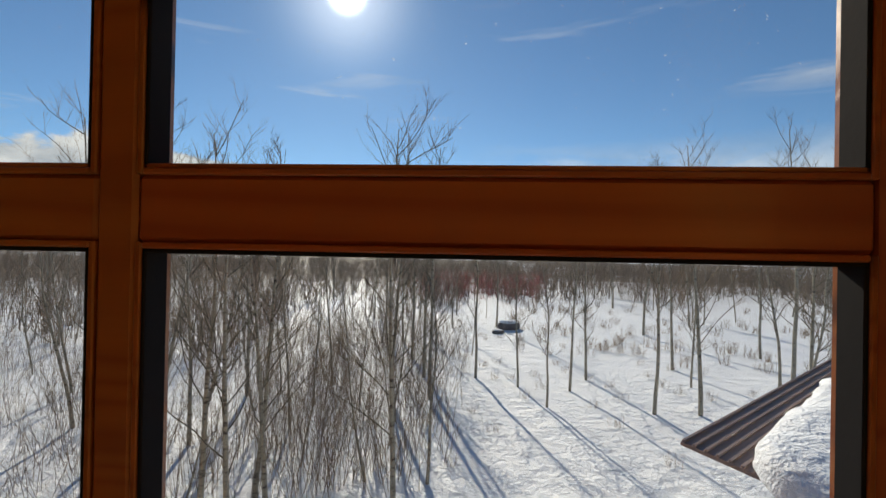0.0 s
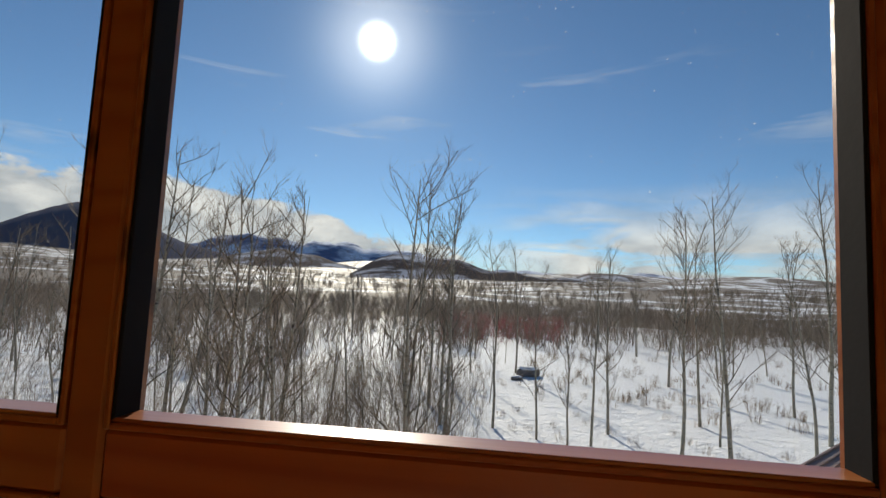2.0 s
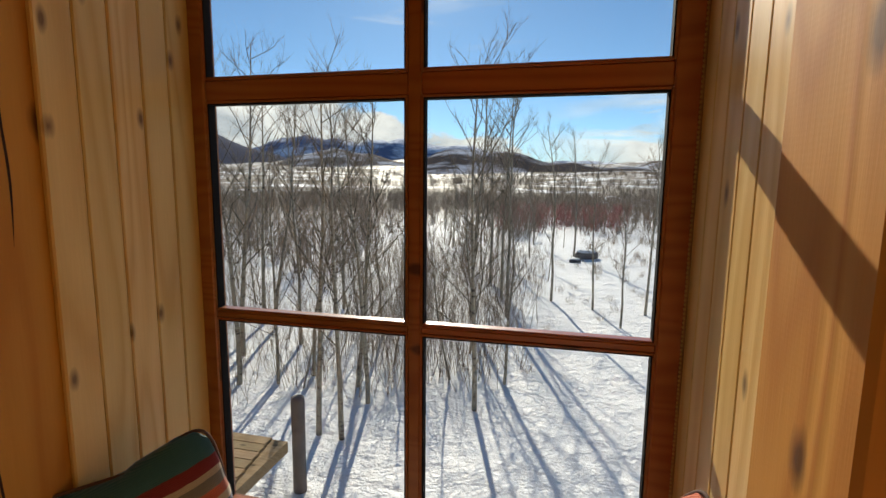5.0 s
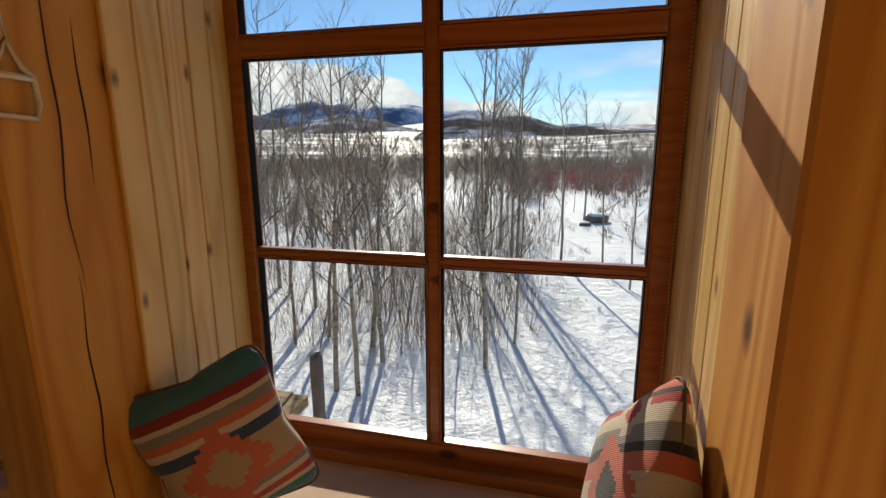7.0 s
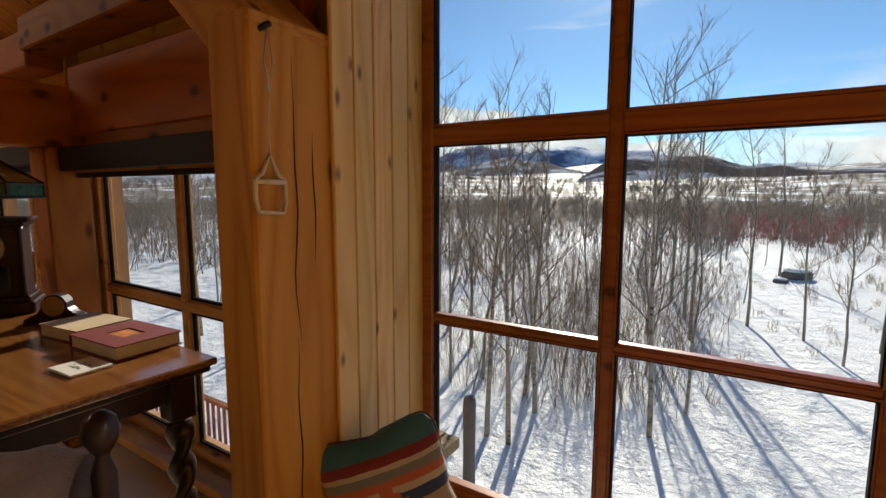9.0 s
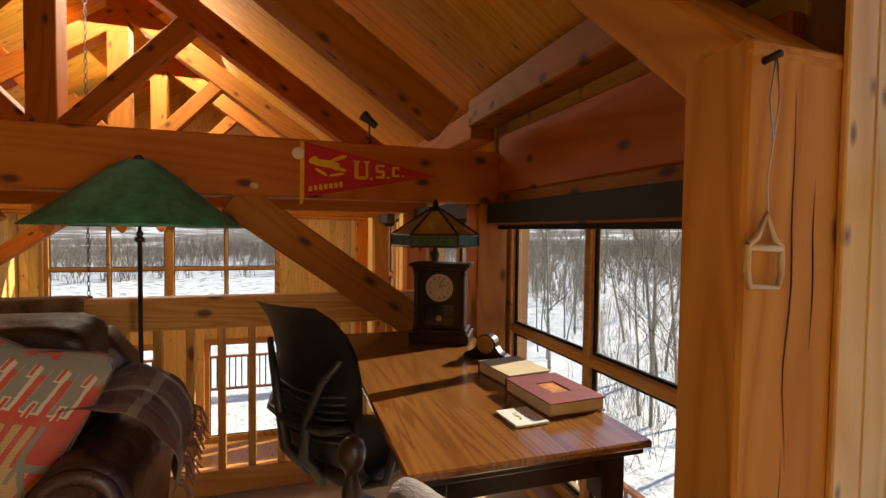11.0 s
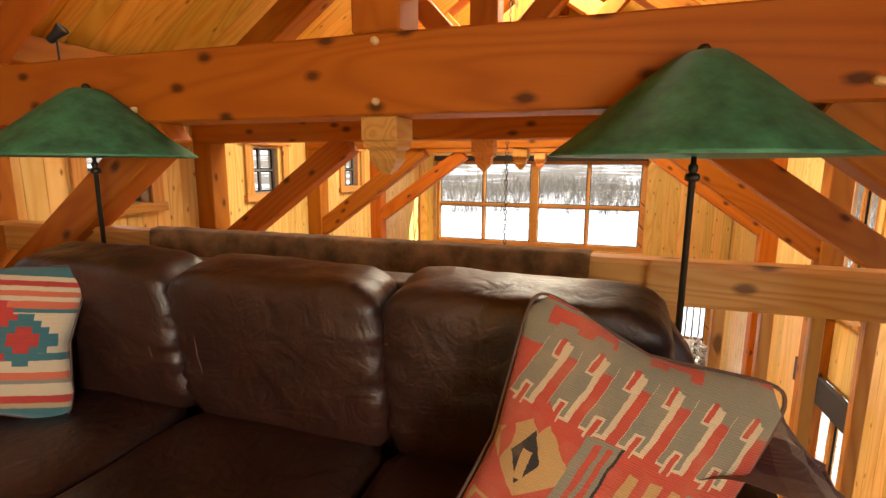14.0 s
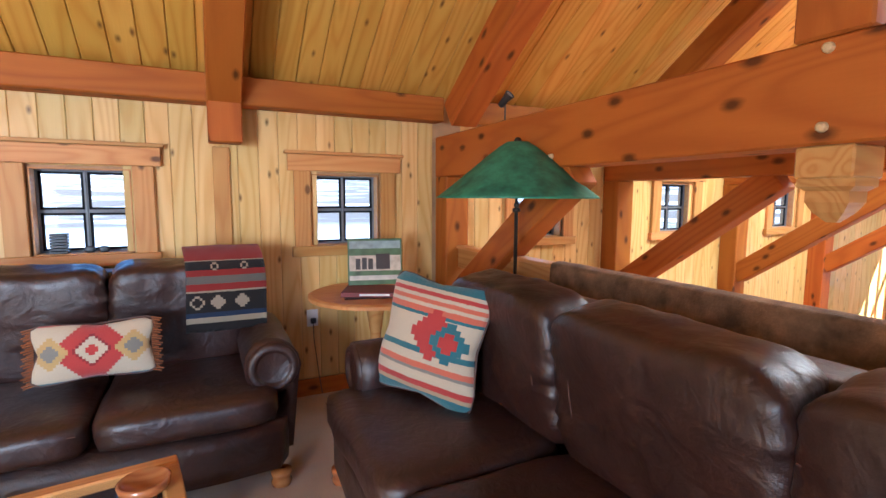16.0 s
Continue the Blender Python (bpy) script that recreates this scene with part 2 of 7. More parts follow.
def world_sky():
    w = bpy.data.worlds.new("sky")
    scene.world = w
    w.use_nodes = True
    nt = w.node_tree
    bg = nt.nodes["Background"]
    sky = nt.nodes.new("ShaderNodeTexSky")
    sky.sky_type, sky.sun_disc = "NISHITA", False
    sky.sun_elevation, sky.sun_rotation = radians(SUN_EL), radians(-SUN_AZ)
    sky.altitude, sky.air_density, sky.dust_density, sky.ozone_density = 2400.0, 1.0, 0.4, 1.6
    tc = nt.nodes.new("ShaderNodeTexCoord")
    gen = tc.outputs["Generated"]
    sep = nt.nodes.new("ShaderNodeSeparateXYZ")
    nt.links.new(gen, sep.inputs[0])
    z = sep.outputs["Z"]
    # thin high bands
    mp = nt.nodes.new("ShaderNodeMapping")
    mp.inputs["Scale"].default_value = (1.6, 1.6, 13.0)
    nt.links.new(gen, mp.inputs["Vector"])
    thin = noise_of(nt, mp.outputs[0], 1.7, 6.0, 0.55, 0.6)
    east = ramp_fac(nt, sep.outputs["X"], -0.12, 0.14)
    band = calc(nt, "MULTIPLY", calc(nt, "MULTIPLY", ramp_fac(nt, z, 0.10, 0.22, 1.0, True), east), ramp_fac(nt, thin, 0.36, 0.50, 0.95))
    high = calc(nt, "MULTIPLY", ramp_fac(nt, thin, 0.60, 0.80, 0.45), ramp_fac(nt, z, 0.6, 0.3, 1.0))
    # heaped cloud on the hills
    mp2 = nt.nodes.new("ShaderNodeMapping")
    mp2.inputs["Scale"].default_value = (1, 1, 2.0)
    nt.links.new(gen, mp2.inputs["Vector"])
    puff = noise_of(nt, mp2.outputs[0], 9.0, 7.0, 0.55, 0.2)
    top = ramp_fac(nt, sep.outputs["X"], -0.50, 0.12, 0.155, True)
    heap = calc(nt, "SUBTRACT", calc(nt, "ADD", top, calc(nt, "MULTIPLY", calc(nt, "SUBTRACT", puff, 0.5), 0.16)), z)
    low = calc(nt, "MULTIPLY", ramp_fac(nt, heap, -0.022, -0.008), 0.97)
    cloud = calc(nt, "MAXIMUM", calc(nt, "MAXIMUM", band, low), high)
    shade = ramp_fac(nt, puff, 0.35, 0.65, 1.0)
    ccol = mixc(nt, shade, (4.4, 4.9, 5.6), (9.0, 9.1, 9.2))
    blue = mixc(nt, 1.0, sky.outputs["Color"], (0.70, 0.95, 1.12), "MULTIPLY")
    c = mixc(nt, cloud, blue, ccol)
    dot = nt.nodes.new("ShaderNodeVectorMath")
    dot.operation = "DOT_PRODUCT"
    nrm = nt.nodes.new("ShaderNodeVectorMath")
    nrm.operation = "NORMALIZE"
    nt.links.new(gen, nrm.inputs[0])
    nt.links.new(nrm.outputs[0], dot.inputs[0])
    dot.inputs[1].default_value = to_sun
    d = dot.outputs["Value"]
    halo = calc(nt, "POWER", calc(nt, "MAXIMUM", d, 0.0), 260.0)
    core = ramp_fac(nt, d, math.cos(radians(2.9)), math.cos(radians(0.7)))
    glow = calc(nt, "ADD", calc(nt, "MULTIPLY", halo, 6.0), calc(nt, "MULTIPLY", calc(nt, "POWER", core, 4.0), 40.0))
    cg = nt.nodes.new("ShaderNodeCombineXYZ")
    for i in range(3):
        nt.links.new(glow, cg.inputs[i])
    c = mixc(nt, 1.0, c, cg.outputs[0], "ADD")
    nt.links.new(c, bg.inputs["Color"])
    bg.inputs["Strength"].default_value = 0.108


world_sky()

# ---- mesh helpers ----
CACHE = {}


def mesh_ob(name, bm, material, parent=None, label="", smooth=False):
    me = bpy.data.meshes.new(name)
    bm.to_mesh(me)
    bm.free()
    for m in material if isinstance(material, (list, tuple)) else [material]:
        me.materials.append(m)
    if smooth:
        me.shade_smooth()
    ob = new(name, me)
    if parent:
        ob.parent = parent
    return tagged(ob, label)


def thing(name, label, category, group="", kind="", at=(0, 0, 0), rz=0.0):
    ob = new(name)
    ob.empty_display_size = 0.1
    ob.matrix_world = pose(*at, 0, 0, rz)
    return tagged(ob, label, category, group, kind)


def box_bm(x, y, z, b=0.003, bm=None, at=(0, 0, 0)):
    """A box with chamfered edges, its middle at the given place."""
    bm = bm or bmesh.new()
    hx, hy, hz = x / 2, y / 2, z / 2
    b = min(b, hx * 0.45, hy * 0.45, hz * 0.45)
    vs = {}
    for sx in (-1, 1):
        for sy in (-1, 1):
            for sz in (-1, 1):
                for a in range(3):
                    p = [sx * (hx - (b if a != 0 else 0)), sy * (hy - (b if a != 1 else 0)), sz * (hz - (b if a != 2 else 0))]
                    vs[sx, sy, sz, a] = bm.verts.new(Vector(p) + Vector(at))
    for a in range(3):
        u, w = [i for i in range(3) if i != a]
        for s in (-1, 1):
            loop = []
            for su, sw in ((-1, -1), (1, -1), (1, 1), (-1, 1)):
                k = [0, 0, 0]
                k[a], k[u], k[w] = s, su, sw
                loop.append(vs[(*k, a)])
            bm.faces.new(loop if (s > 0) == (a != 1) else loop[::-1])
        for su in (-1, 1):
            for sw in (-1, 1):
                k0, k1 = [0, 0, 0], [0, 0, 0]
                k0[a], k1[a] = -1, 1
                k0[u] = k1[u] = su
                k0[w] = k1[w] = sw
                loop = [vs[(*k0, u)], vs[(*k1, u)], vs[(*k1, w)], vs[(*k0, w)]]
                bm.faces.new(loop if ((su * sw > 0) == (a != 1)) else loop[::-1])
    for sx in (-1, 1):
        for sy in (-1, 1):
            for sz in (-1, 1):
                loop = [vs[sx, sy, sz, i] for i in range(3)]
                bm.faces.new(loop if sx * sy * sz > 0 else loop[::-1])
    return bm


def stick(name, p0, p1, w, h, material, parent=None, up=(0, 0, 1), b=0.003, label=""):
    """A timber from p0 to p1, w wide and h high across its up side, its grain along it."""
    p0, p1 = Vector(p0), Vector(p1)
    L = (p1 - p0).length
    key = (round(L, 3), round(w, 4), round(h, 4), b, material.name)
    x = (p1 - p0).normalized()
    y = Vector(up).cross(x)
    if y.length < 1e-3:
        y = Vector((0, 1, 0)).cross(x)
    y.normalize()
    z = x.cross(y)
    m = Matrix((x, y, z)).transposed().to_4x4()
    m.translation = (p0 + p1) / 2
    if key not in CACHE:
        bm = box_bm(L, w, h, b)
        me = bpy.data.meshes.new(name)
        bm.to_mesh(me)
        bm.free()
        me.materials.append(material)
        CACHE[key] = me
    ob = new(name, CACHE[key])
    if parent:
        ob.parent = parent
        m = (parent_world(parent)).inverted() @ m
    ob.matrix_basis = m
    return tagged(ob, label)


def parent_world(o):
    m = o.matrix_basis.copy()
    while o.parent:
        o = o.parent
        m = o.matrix_basis @ m
    return m


def block(name, lo, hi, material, parent=None, b=0.003, label=""):
    """A box between two corners, given in its parent's place."""
    lo, hi = Vector(lo), Vector(hi)
    d = hi - lo
    ob = mesh_ob(name, box_bm(abs(d.x), abs(d.y), abs(d.z), b), material, parent, label)
    ob.location = (lo + hi) / 2
    return ob


def lathe(profile, n=20, bm=None, at=(0, 0, 0), twist=None):
    bm = bm or bmesh.new()
    rings = []
    for r, z in profile:
        ring = []
        for i in range(n):
            a = 2 * math.pi * i / n
            rr = r if twist is None else twist(r, z, a)
            ring.append(bm.verts.new((at[0] + rr * math.cos(a), at[1] + rr * math.sin(a), at[2] + z)))
        rings.append(ring)
    for a, b in zip(rings, rings[1:]):
        for i in range(n):
            bm.faces.new((a[i], a[(i + 1) % n], b[(i + 1) % n], b[i]))
    if profile[0][0] > 1e-4:
        bm.faces.new(rings[0][::-1])
    if profile[-1][0] > 1e-4:
        bm.faces.new(rings[-1])
    return bm


def tube(points, r, n=8, bm=None, cap=True):
    """A tube through points; r one radius or one for each."""
    bm = bm or bmesh.new()
    pts = [Vector(p) for p in points]
    rs = r if isinstance(r, (list, tuple)) else [r] * len(pts)
    rings, side = [], None
    for i, p in enumerate(pts):
        t = (pts[min(i + 1, len(pts) - 1)] - pts[max(i - 1, 0)]).normalized()
        if side is None:
            side = t.cross(Vector((0, 0, 1)))
            if side.length < 0.1:
                side = t.cross(Vector((1, 0, 0)))
        side = (side - t * side.dot(t)).normalized()
        o = t.cross(side)
        rings.append([bm.verts.new(p + (side * math.cos(2 * math.pi * k / n) + o * math.sin(2 * math.pi * k / n)) * rs[i]) for k in range(n)])
    for a, b in zip(rings, rings[1:]):
        for k in range(n):
            bm.faces.new((a[k], a[(k + 1) % n], b[(k + 1) % n], b[k]))
    if cap:
        bm.faces.new(rings[0][::-1])
        bm.faces.new(rings[-1])
    return bm


def puff(x, y, z, e=0.45, ez=0.6, nu=28, nv=14, wrinkle=0.0, freq=6.0, seed=0, pinch=0.0, bm=None, at=(0, 0, 0)):
    """A stuffed block: a rounded box of that size, with creases; pinch draws its corners out as a cushion's."""
    bm = bm or bmesh.new()

    def sp(t, p):
        c, s = math.cos(t), math.sin(t)
        k = (abs(c) ** (2 / p) + abs(s) ** (2 / p)) ** (-p / 2)
        return c * k, s * k

    rows = []
    for j in range(nv + 1):
        v = -math.pi / 2 + math.pi * j / nv
        row = []
        for i in range(nu):
            u = 2 * math.pi * i / nu
            (cv, sv), (cu, su) = sp(v, ez), sp(u, e)
            px, py = cv * cu, cv * su
            if pinch:
                r2 = min(1.0, abs(px * py))
                sv *= 1 - 0.75 * r2 ** 1.2
                px, py = px * (1 + pinch * (r2 - 0.35)), py * (1 + pinch * (r2 - 0.35))
            p = Vector((px * x / 2, py * y / 2, sv * z / 2))
            if wrinkle:
                q = p * freq + Vector((seed * 7.3, seed * 3.1, seed))
                p += Vector((px, py, sv)).normalized() * (noise.noise(q) * wrinkle + noise.noise(q * 2.7) * wrinkle * 0.45)
            row.append(bm.verts.new(p + Vector(at)))
            if j in (0, nv):
                break
        rows.append(row)
    for a, b in zip(rows, rows[1:]):
        for i in range(nu):
            k = (i + 1) % nu
            if len(a) == 1:
                bm.faces.new((a[0], b[k], b[i]))
            elif len(b) == 1:
                bm.faces.new((a[i], a[k], b[0]))
            else:
                bm.faces.new((a[i], a[k], b[k], b[i]))
    return bm


def extrude_poly(pts, depth, bm=None, axis="x", at=0.0):
    """A plate from an outline (two coordinates), extruded along an axis from at to at + depth."""
    bm = bm or bmesh.new()

    def put(p, d):
        return {"x": (d, p[0], p[1]), "y": (p[0], d, p[1]), "z": (p[0], p[1], d)}[axis]

    a = [bm.verts.new(put(p, at)) for p in pts]
    b = [bm.verts.new(put(p, at + depth)) for p in pts]
    bm.faces.new(a[::-1])
    bm.faces.new(b)
    for i in range(len(pts)):
        k = (i + 1) % len(pts)
        bm.faces.new((a[i], a[k], b[k], b[i]))
    bmesh.ops.recalc_face_normals(bm, faces=bm.faces)
    return bm

# ---- the shell ----
BX = -1.62          # room face of the main tie beam
MID = -2.12         # line under the ridge
YN, YS = 0.78, -4.80
EAVE, SLOPE = 2.16, 0.695
HALF = YN - MID
RIDGE = EAVE + SLOPE * HALF
FLOOR2 = -2.7


def wall_bm(axis, a0, a1, u0, u1, z0, z1, holes, bm=None):
    """A wall between a0 and a1 across, u0 and u1 along, with openings (u0, u1, z0, z1) through it."""
    bm = bm or bmesh.new()
    us = sorted({u0, u1, *[h[0] for h in holes], *[h[1] for h in holes]})
    for ua, ub in zip(us, us[1:]):
        cuts = sorted((h[2], h[3]) for h in holes if h[0] < (ua + ub) / 2 < h[1])
        z = z0
        for ca, cb in [*cuts, (z1, z1)]:
            if ca - z > 1e-3:
                d, c = ((a1 - a0, ub - ua), ((a0 + a1) / 2, (ua + ub) / 2))
                if axis == "y":
                    d, c = d[::-1], c[::-1]
                box_bm(d[0], d[1], ca - z, 0.0005, bm, (c[0], c[1], (z + ca) / 2))
            z = cb
    return bm


W2 = (-1.70, -0.10, 0.10, 1.60)
# E2: unseen opening, added to hold the loft's fill lamp.
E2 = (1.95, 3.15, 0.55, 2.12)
N3 = (-3.37, -1.93, 0.10, 1.60)
N4 = (-5.45, -4.60, 0.10, 1.60)
LOW = [(-3.6, -2.4, -2.2, -0.7), (-5.6, -4.4, -2.65, -0.6)]
SMALL = [(c - 0.24, c + 0.24, 1.07, 1.565) for c in (0.61, -0.92, -2.62, -4.34, -6.22)]
GABLE = (-4.45, -0.60, -0.12, 1.50)
GLOW = [(-1.95, -0.52, -2.68, -0.72), (-0.36, 0.62, -2.68, -0.72), (-4.2, -2.6, -2.3, -0.75)]
M_PLASTER = plain("wall_core", (0.45, 0.26, 0.12), 0.7)
tagged(mesh_ob("wall_north", wall_bm("y", 0.80, 0.97, -9.15, 0.12, FLOOR2, 2.3, [W2, N3, N4, *LOW]), M_PLASTER), "north timber wall with tall windows", "wall", kind="structure")
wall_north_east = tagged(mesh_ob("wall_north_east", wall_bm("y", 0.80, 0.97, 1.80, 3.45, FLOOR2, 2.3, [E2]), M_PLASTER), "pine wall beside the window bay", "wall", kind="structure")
bay = bmesh.new()
wall_bm("x", 0.12, 0.257, 0.80, 1.160, -0.3, 2.62, [], bay)
wall_bm("x", 1.661, 1.80, 0.80, 1.160, -0.3, 2.62, [], bay)
wall_bm("y", 1.115, 1.160, 0.257, 1.661, -0.3, 2.62, [(0.262, 1.640, 0.19, 2.30)], bay)
wall_bay = tagged(mesh_ob("wall_bay", bay, M_PLASTER), "window bay lined with pine boards", "wall", kind="structure")
tagged(mesh_ob("wall_south", wall_bm("y", -4.97, -4.82, -9.15, 3.45, FLOOR2, 2.3, SMALL), M_PLASTER), "south wall of knotty pine boards with small windows", "wall", kind="structure")
gb = wall_bm("x", -9.15, -9.0, YS, YN, FLOOR2, 2.2, [GABLE, *GLOW])
extrude_poly([(YS, 2.2), (YN, 2.2), (MID, RIDGE + 0.05)], -0.15, gb, "x", -9.0)
wall_gable = tagged(mesh_ob("wall_west", gb, M_PLASTER), "far gable wall of pine boards with a big window", "wall", kind="structure")
eb = wall_bm("x", 3.30, 3.45, YS, YN, -0.3, 2.2, [])
extrude_poly([(YS, 2.2), (YN, 2.2), (MID, RIDGE + 0.05)], 0.15, eb, "x", 3.30)
tagged(mesh_ob("wall_east", eb, M_PINE), "plain pine wall", "wall", kind="structure")
floor = block("floor", (-1.80, YS, -0.24), (3.30, 0.80, 0.0), M_CARPET, b=0.002)
tagged(floor, "loft floor covered with beige carpet", "floor", kind="structure")
lower = block("floor_lower", (-9.0, YS, FLOOR2 - 0.2), (3.3, 0.80, FLOOR2), M_RAIL, b=0.002)
tagged(lower, "wooden floor of the lower hall", "floor", kind="structure")
mesh_ob("wall_under_loft", wall_bm("x", -1.0, -0.9, YS, 0.80, FLOOR2, -0.26, []), M_PINE)["kind"] = "structure"


def roof_side(sign, x0, x1, run0, name):
    """Ceiling boards up one slope in one mesh, above them a slab. run0: how far in from the wall the slope starts."""
    y0 = YN if sign > 0 else YS
    L = math.hypot(HALF - run0, (HALF - run0) * SLOPE)
    up = Vector((0, -sign, SLOPE)).normalized()
    along = Vector((1, 0, 0))
    nrm = up.cross(along)
    if nrm.z > 0:
        nrm.negate()
    m = Matrix((up, along, nrm if up.cross(along).dot(nrm) > 0 else nrm)).transposed().to_4x4()
    m.translation = Vector((x0, y0 - sign * run0, EAVE + SLOPE * run0))
    bm = bmesh.new()
    n = max(1, round((x1 - x0) / 0.145))
    w = (x1 - x0) / n
    for i in range(n):
        box_bm(L, w - 0.004, 0.02, 0.004, bm, (L / 2, (i + 0.5) * w, 0.0))
    box_bm(L + 0.1, x1 - x0, 0.10, 0.001, bm, (L / 2, (x1 - x0) / 2, 0.065 if (m.to_3x3() @ Vector((0, 0, 1))).z > 0 else -0.065))
    bmesh.ops.recalc_face_normals(bm, faces=bm.faces)
    ob = mesh_ob(name, bm, M_CEIL)
    ob.matrix_world = m
    return tagged(ob, "sloping ceiling of knotty pine boards", "ceiling", kind="structure")


roof_side(1, -9.1, 0.20, 0.0, "ceiling_north")
roof_side(1, 0.20, 1.86, 0.55, "ceiling_north")
roof_side(1, 1.86, 3.45, 0.0, "ceiling_north")
roof_side(-1, -9.1, 3.45, 0.0, "ceiling_south")
cb = wall_bm("x", 0.20, 1.86, 0.20, 1.26, 2.54, 2.64, [])
wall_bm("x", 0.10, 0.20, 0.22, 1.15, 2.1, 2.64, [], cb)
wall_bm("x", 1.86, 1.96, 0.22, 1.15, 2.1, 2.64, [], cb)
tagged(mesh_ob("ceiling_bay", cb, M_CEIL), "flat pine ceiling of the window bay", "ceiling", kind="structure")


# ---- windows ----
def window(name, label, axis, at, u0, u1, z0, z1, ucuts, zcuts, inside, frame_w=0.05, bar=0.03, depth=0.07, mat=None, group="", glass=0.0):
    """A window in the plane axis = at. ucuts, zcuts: (from, to) of each inner bar; inside: the side on which the room lies."""
    mat = mat or M_SASH
    th = thing(name, label, "window", group, "structure", (0, 0, 0))

    def bx(n, ua, ub, za, zb, d, m, off=0.0, b=0.004, p=th):
        c = at + inside * off
        lo, hi = (ua, c - d / 2, za), (ub, c + d / 2, zb)
        if axis == "x":
            lo, hi = (c - d / 2, ua, za), (c + d / 2, ub, zb)
        return block(n, lo, hi, m, p, b)

    bx("window_frame", u0, u0 + frame_w, z0, z1, depth, mat)
    bx("window_frame", u1 - frame_w, u1, z0, z1, depth, mat)
    bx("window_frame", u0 + frame_w, u1 - frame_w, z0, z0 + frame_w, depth, mat)
    bx("window_frame", u0 + frame_w, u1 - frame_w, z1 - frame_w, z1, depth, mat)
    us = [u0 + frame_w] + [v for c in ucuts for v in c] + [u1 - frame_w]
    zs = [z0 + frame_w] + [v for c in zcuts for v in c] + [z1 - frame_w]
    for a, b in ucuts:
        bx("glazing_bar", a, b, zs[0], zs[-1], depth * 0.86, mat)
    for a, b in zcuts:
        for ua, ub in zip(us[::2], us[1::2]):
            bx("glazing_bar", ua, ub, a, b, depth * 0.8, mat)
    for ua, ub in zip(us[::2], us[1::2]):
        for za, zb in zip(zs[::2], zs[1::2]):
            e = 0.006
            bd, bo = (depth * 0.9, 0.0) if glass else (depth * 0.45, 0.0)
            for t in ((ua, ua + e, za, zb), (ub - e, ub, za, zb), (ua + e, ub - e, za, za + e), (ua + e, ub - e, zb - e, zb)):
                bx("bead", *t, bd, mat, bo, 0.004)
            q, sd, so = (0.004, 0.030, 0.005) if glass else (0.013, 0.016, 0.0)
            for s in ((ua + e, ua + e + q, za + e, zb - e), (ub - e - q, ub - e, za + e, zb - e), (ua + e, ub - e, za + e, za + e + q), (ua + e, ub - e, zb - e - q, zb - e)):
                bx("spacer", *s, sd, mat if glass and s[2] == za + e and s[3] - s[2] < 0.1 else M_SEAL, so, 0.001)
            p = bx("pane", ua + e, ub - e, za + e, zb - e, 0.005, M_GLASS, -glass, 0.0)
            p.visible_shadow = False
    return th


w1 = window("window_bay", "tall dark-stained wooden window of six panes", "y", 1.129, 0.256, 1.640, 0.19, 2.30,
            [(0.932, 0.969)], [(0.870, 0.891), (1.517, 1.576)], -1, 0.058, depth=0.048, glass=0.011)
window("window_desk", "wooden window with four panes beside the desk", "y", 0.86, W2[0], W2[1], W2[2], W2[3],
       [(-0.905, -0.862)], [(0.80, 0.845)], -1, 0.05, mat=M_TRIM)
# Unseen window, made up to go with the fill lamp in E2.
window("window_added_east", "unseen four-pane window, added around the fill lamp", "y", 0.86, *E2, [(2.53, 2.57)], [(1.30, 1.345)], -1, 0.05, mat=M_TRIM)
for nm, (a, b, c, d) in (("window_hall", N3), ("window_hall", N4)):
    window(nm, "tall wooden hall window", "y", 0.86, a, b, c, d, [((a + b) / 2 - 0.02, (a + b) / 2 + 0.02)], [(0.80, 0.845)], -1, mat=M_TRIM)
for a, b, c, d in LOW:
    window("window_lower", "lower hall window in pine frame", "y", 0.86, a, b, c, d, [((a + b) / 2 - 0.03, (a + b) / 2 + 0.03)], [], -1, mat=M_TRIM)
g = (GABLE[1] - GABLE[0]) / 4
window("window_gable", "large gable window of eight panes", "x", -9.06, *GABLE,
       [(GABLE[0] + g - 0.02, GABLE[0] + g + 0.02), (GABLE[0] + 2 * g - 0.07, GABLE[0] + 2 * g + 0.07), (GABLE[0] + 3 * g - 0.02, GABLE[0] + 3 * g + 0.02)], [(0.62, 0.67)], 1, 0.07, mat=M_TRIM)
for a, b, c, d in GLOW:
    window("window_door", "glazed door to the deck", "x", -9.06, a, b, c, d, [], [], 1, 0.09, mat=M_TRIM)
M_DARKSASH = plain("dark_sash", (0.20, 0.21, 0.225), 0.5)
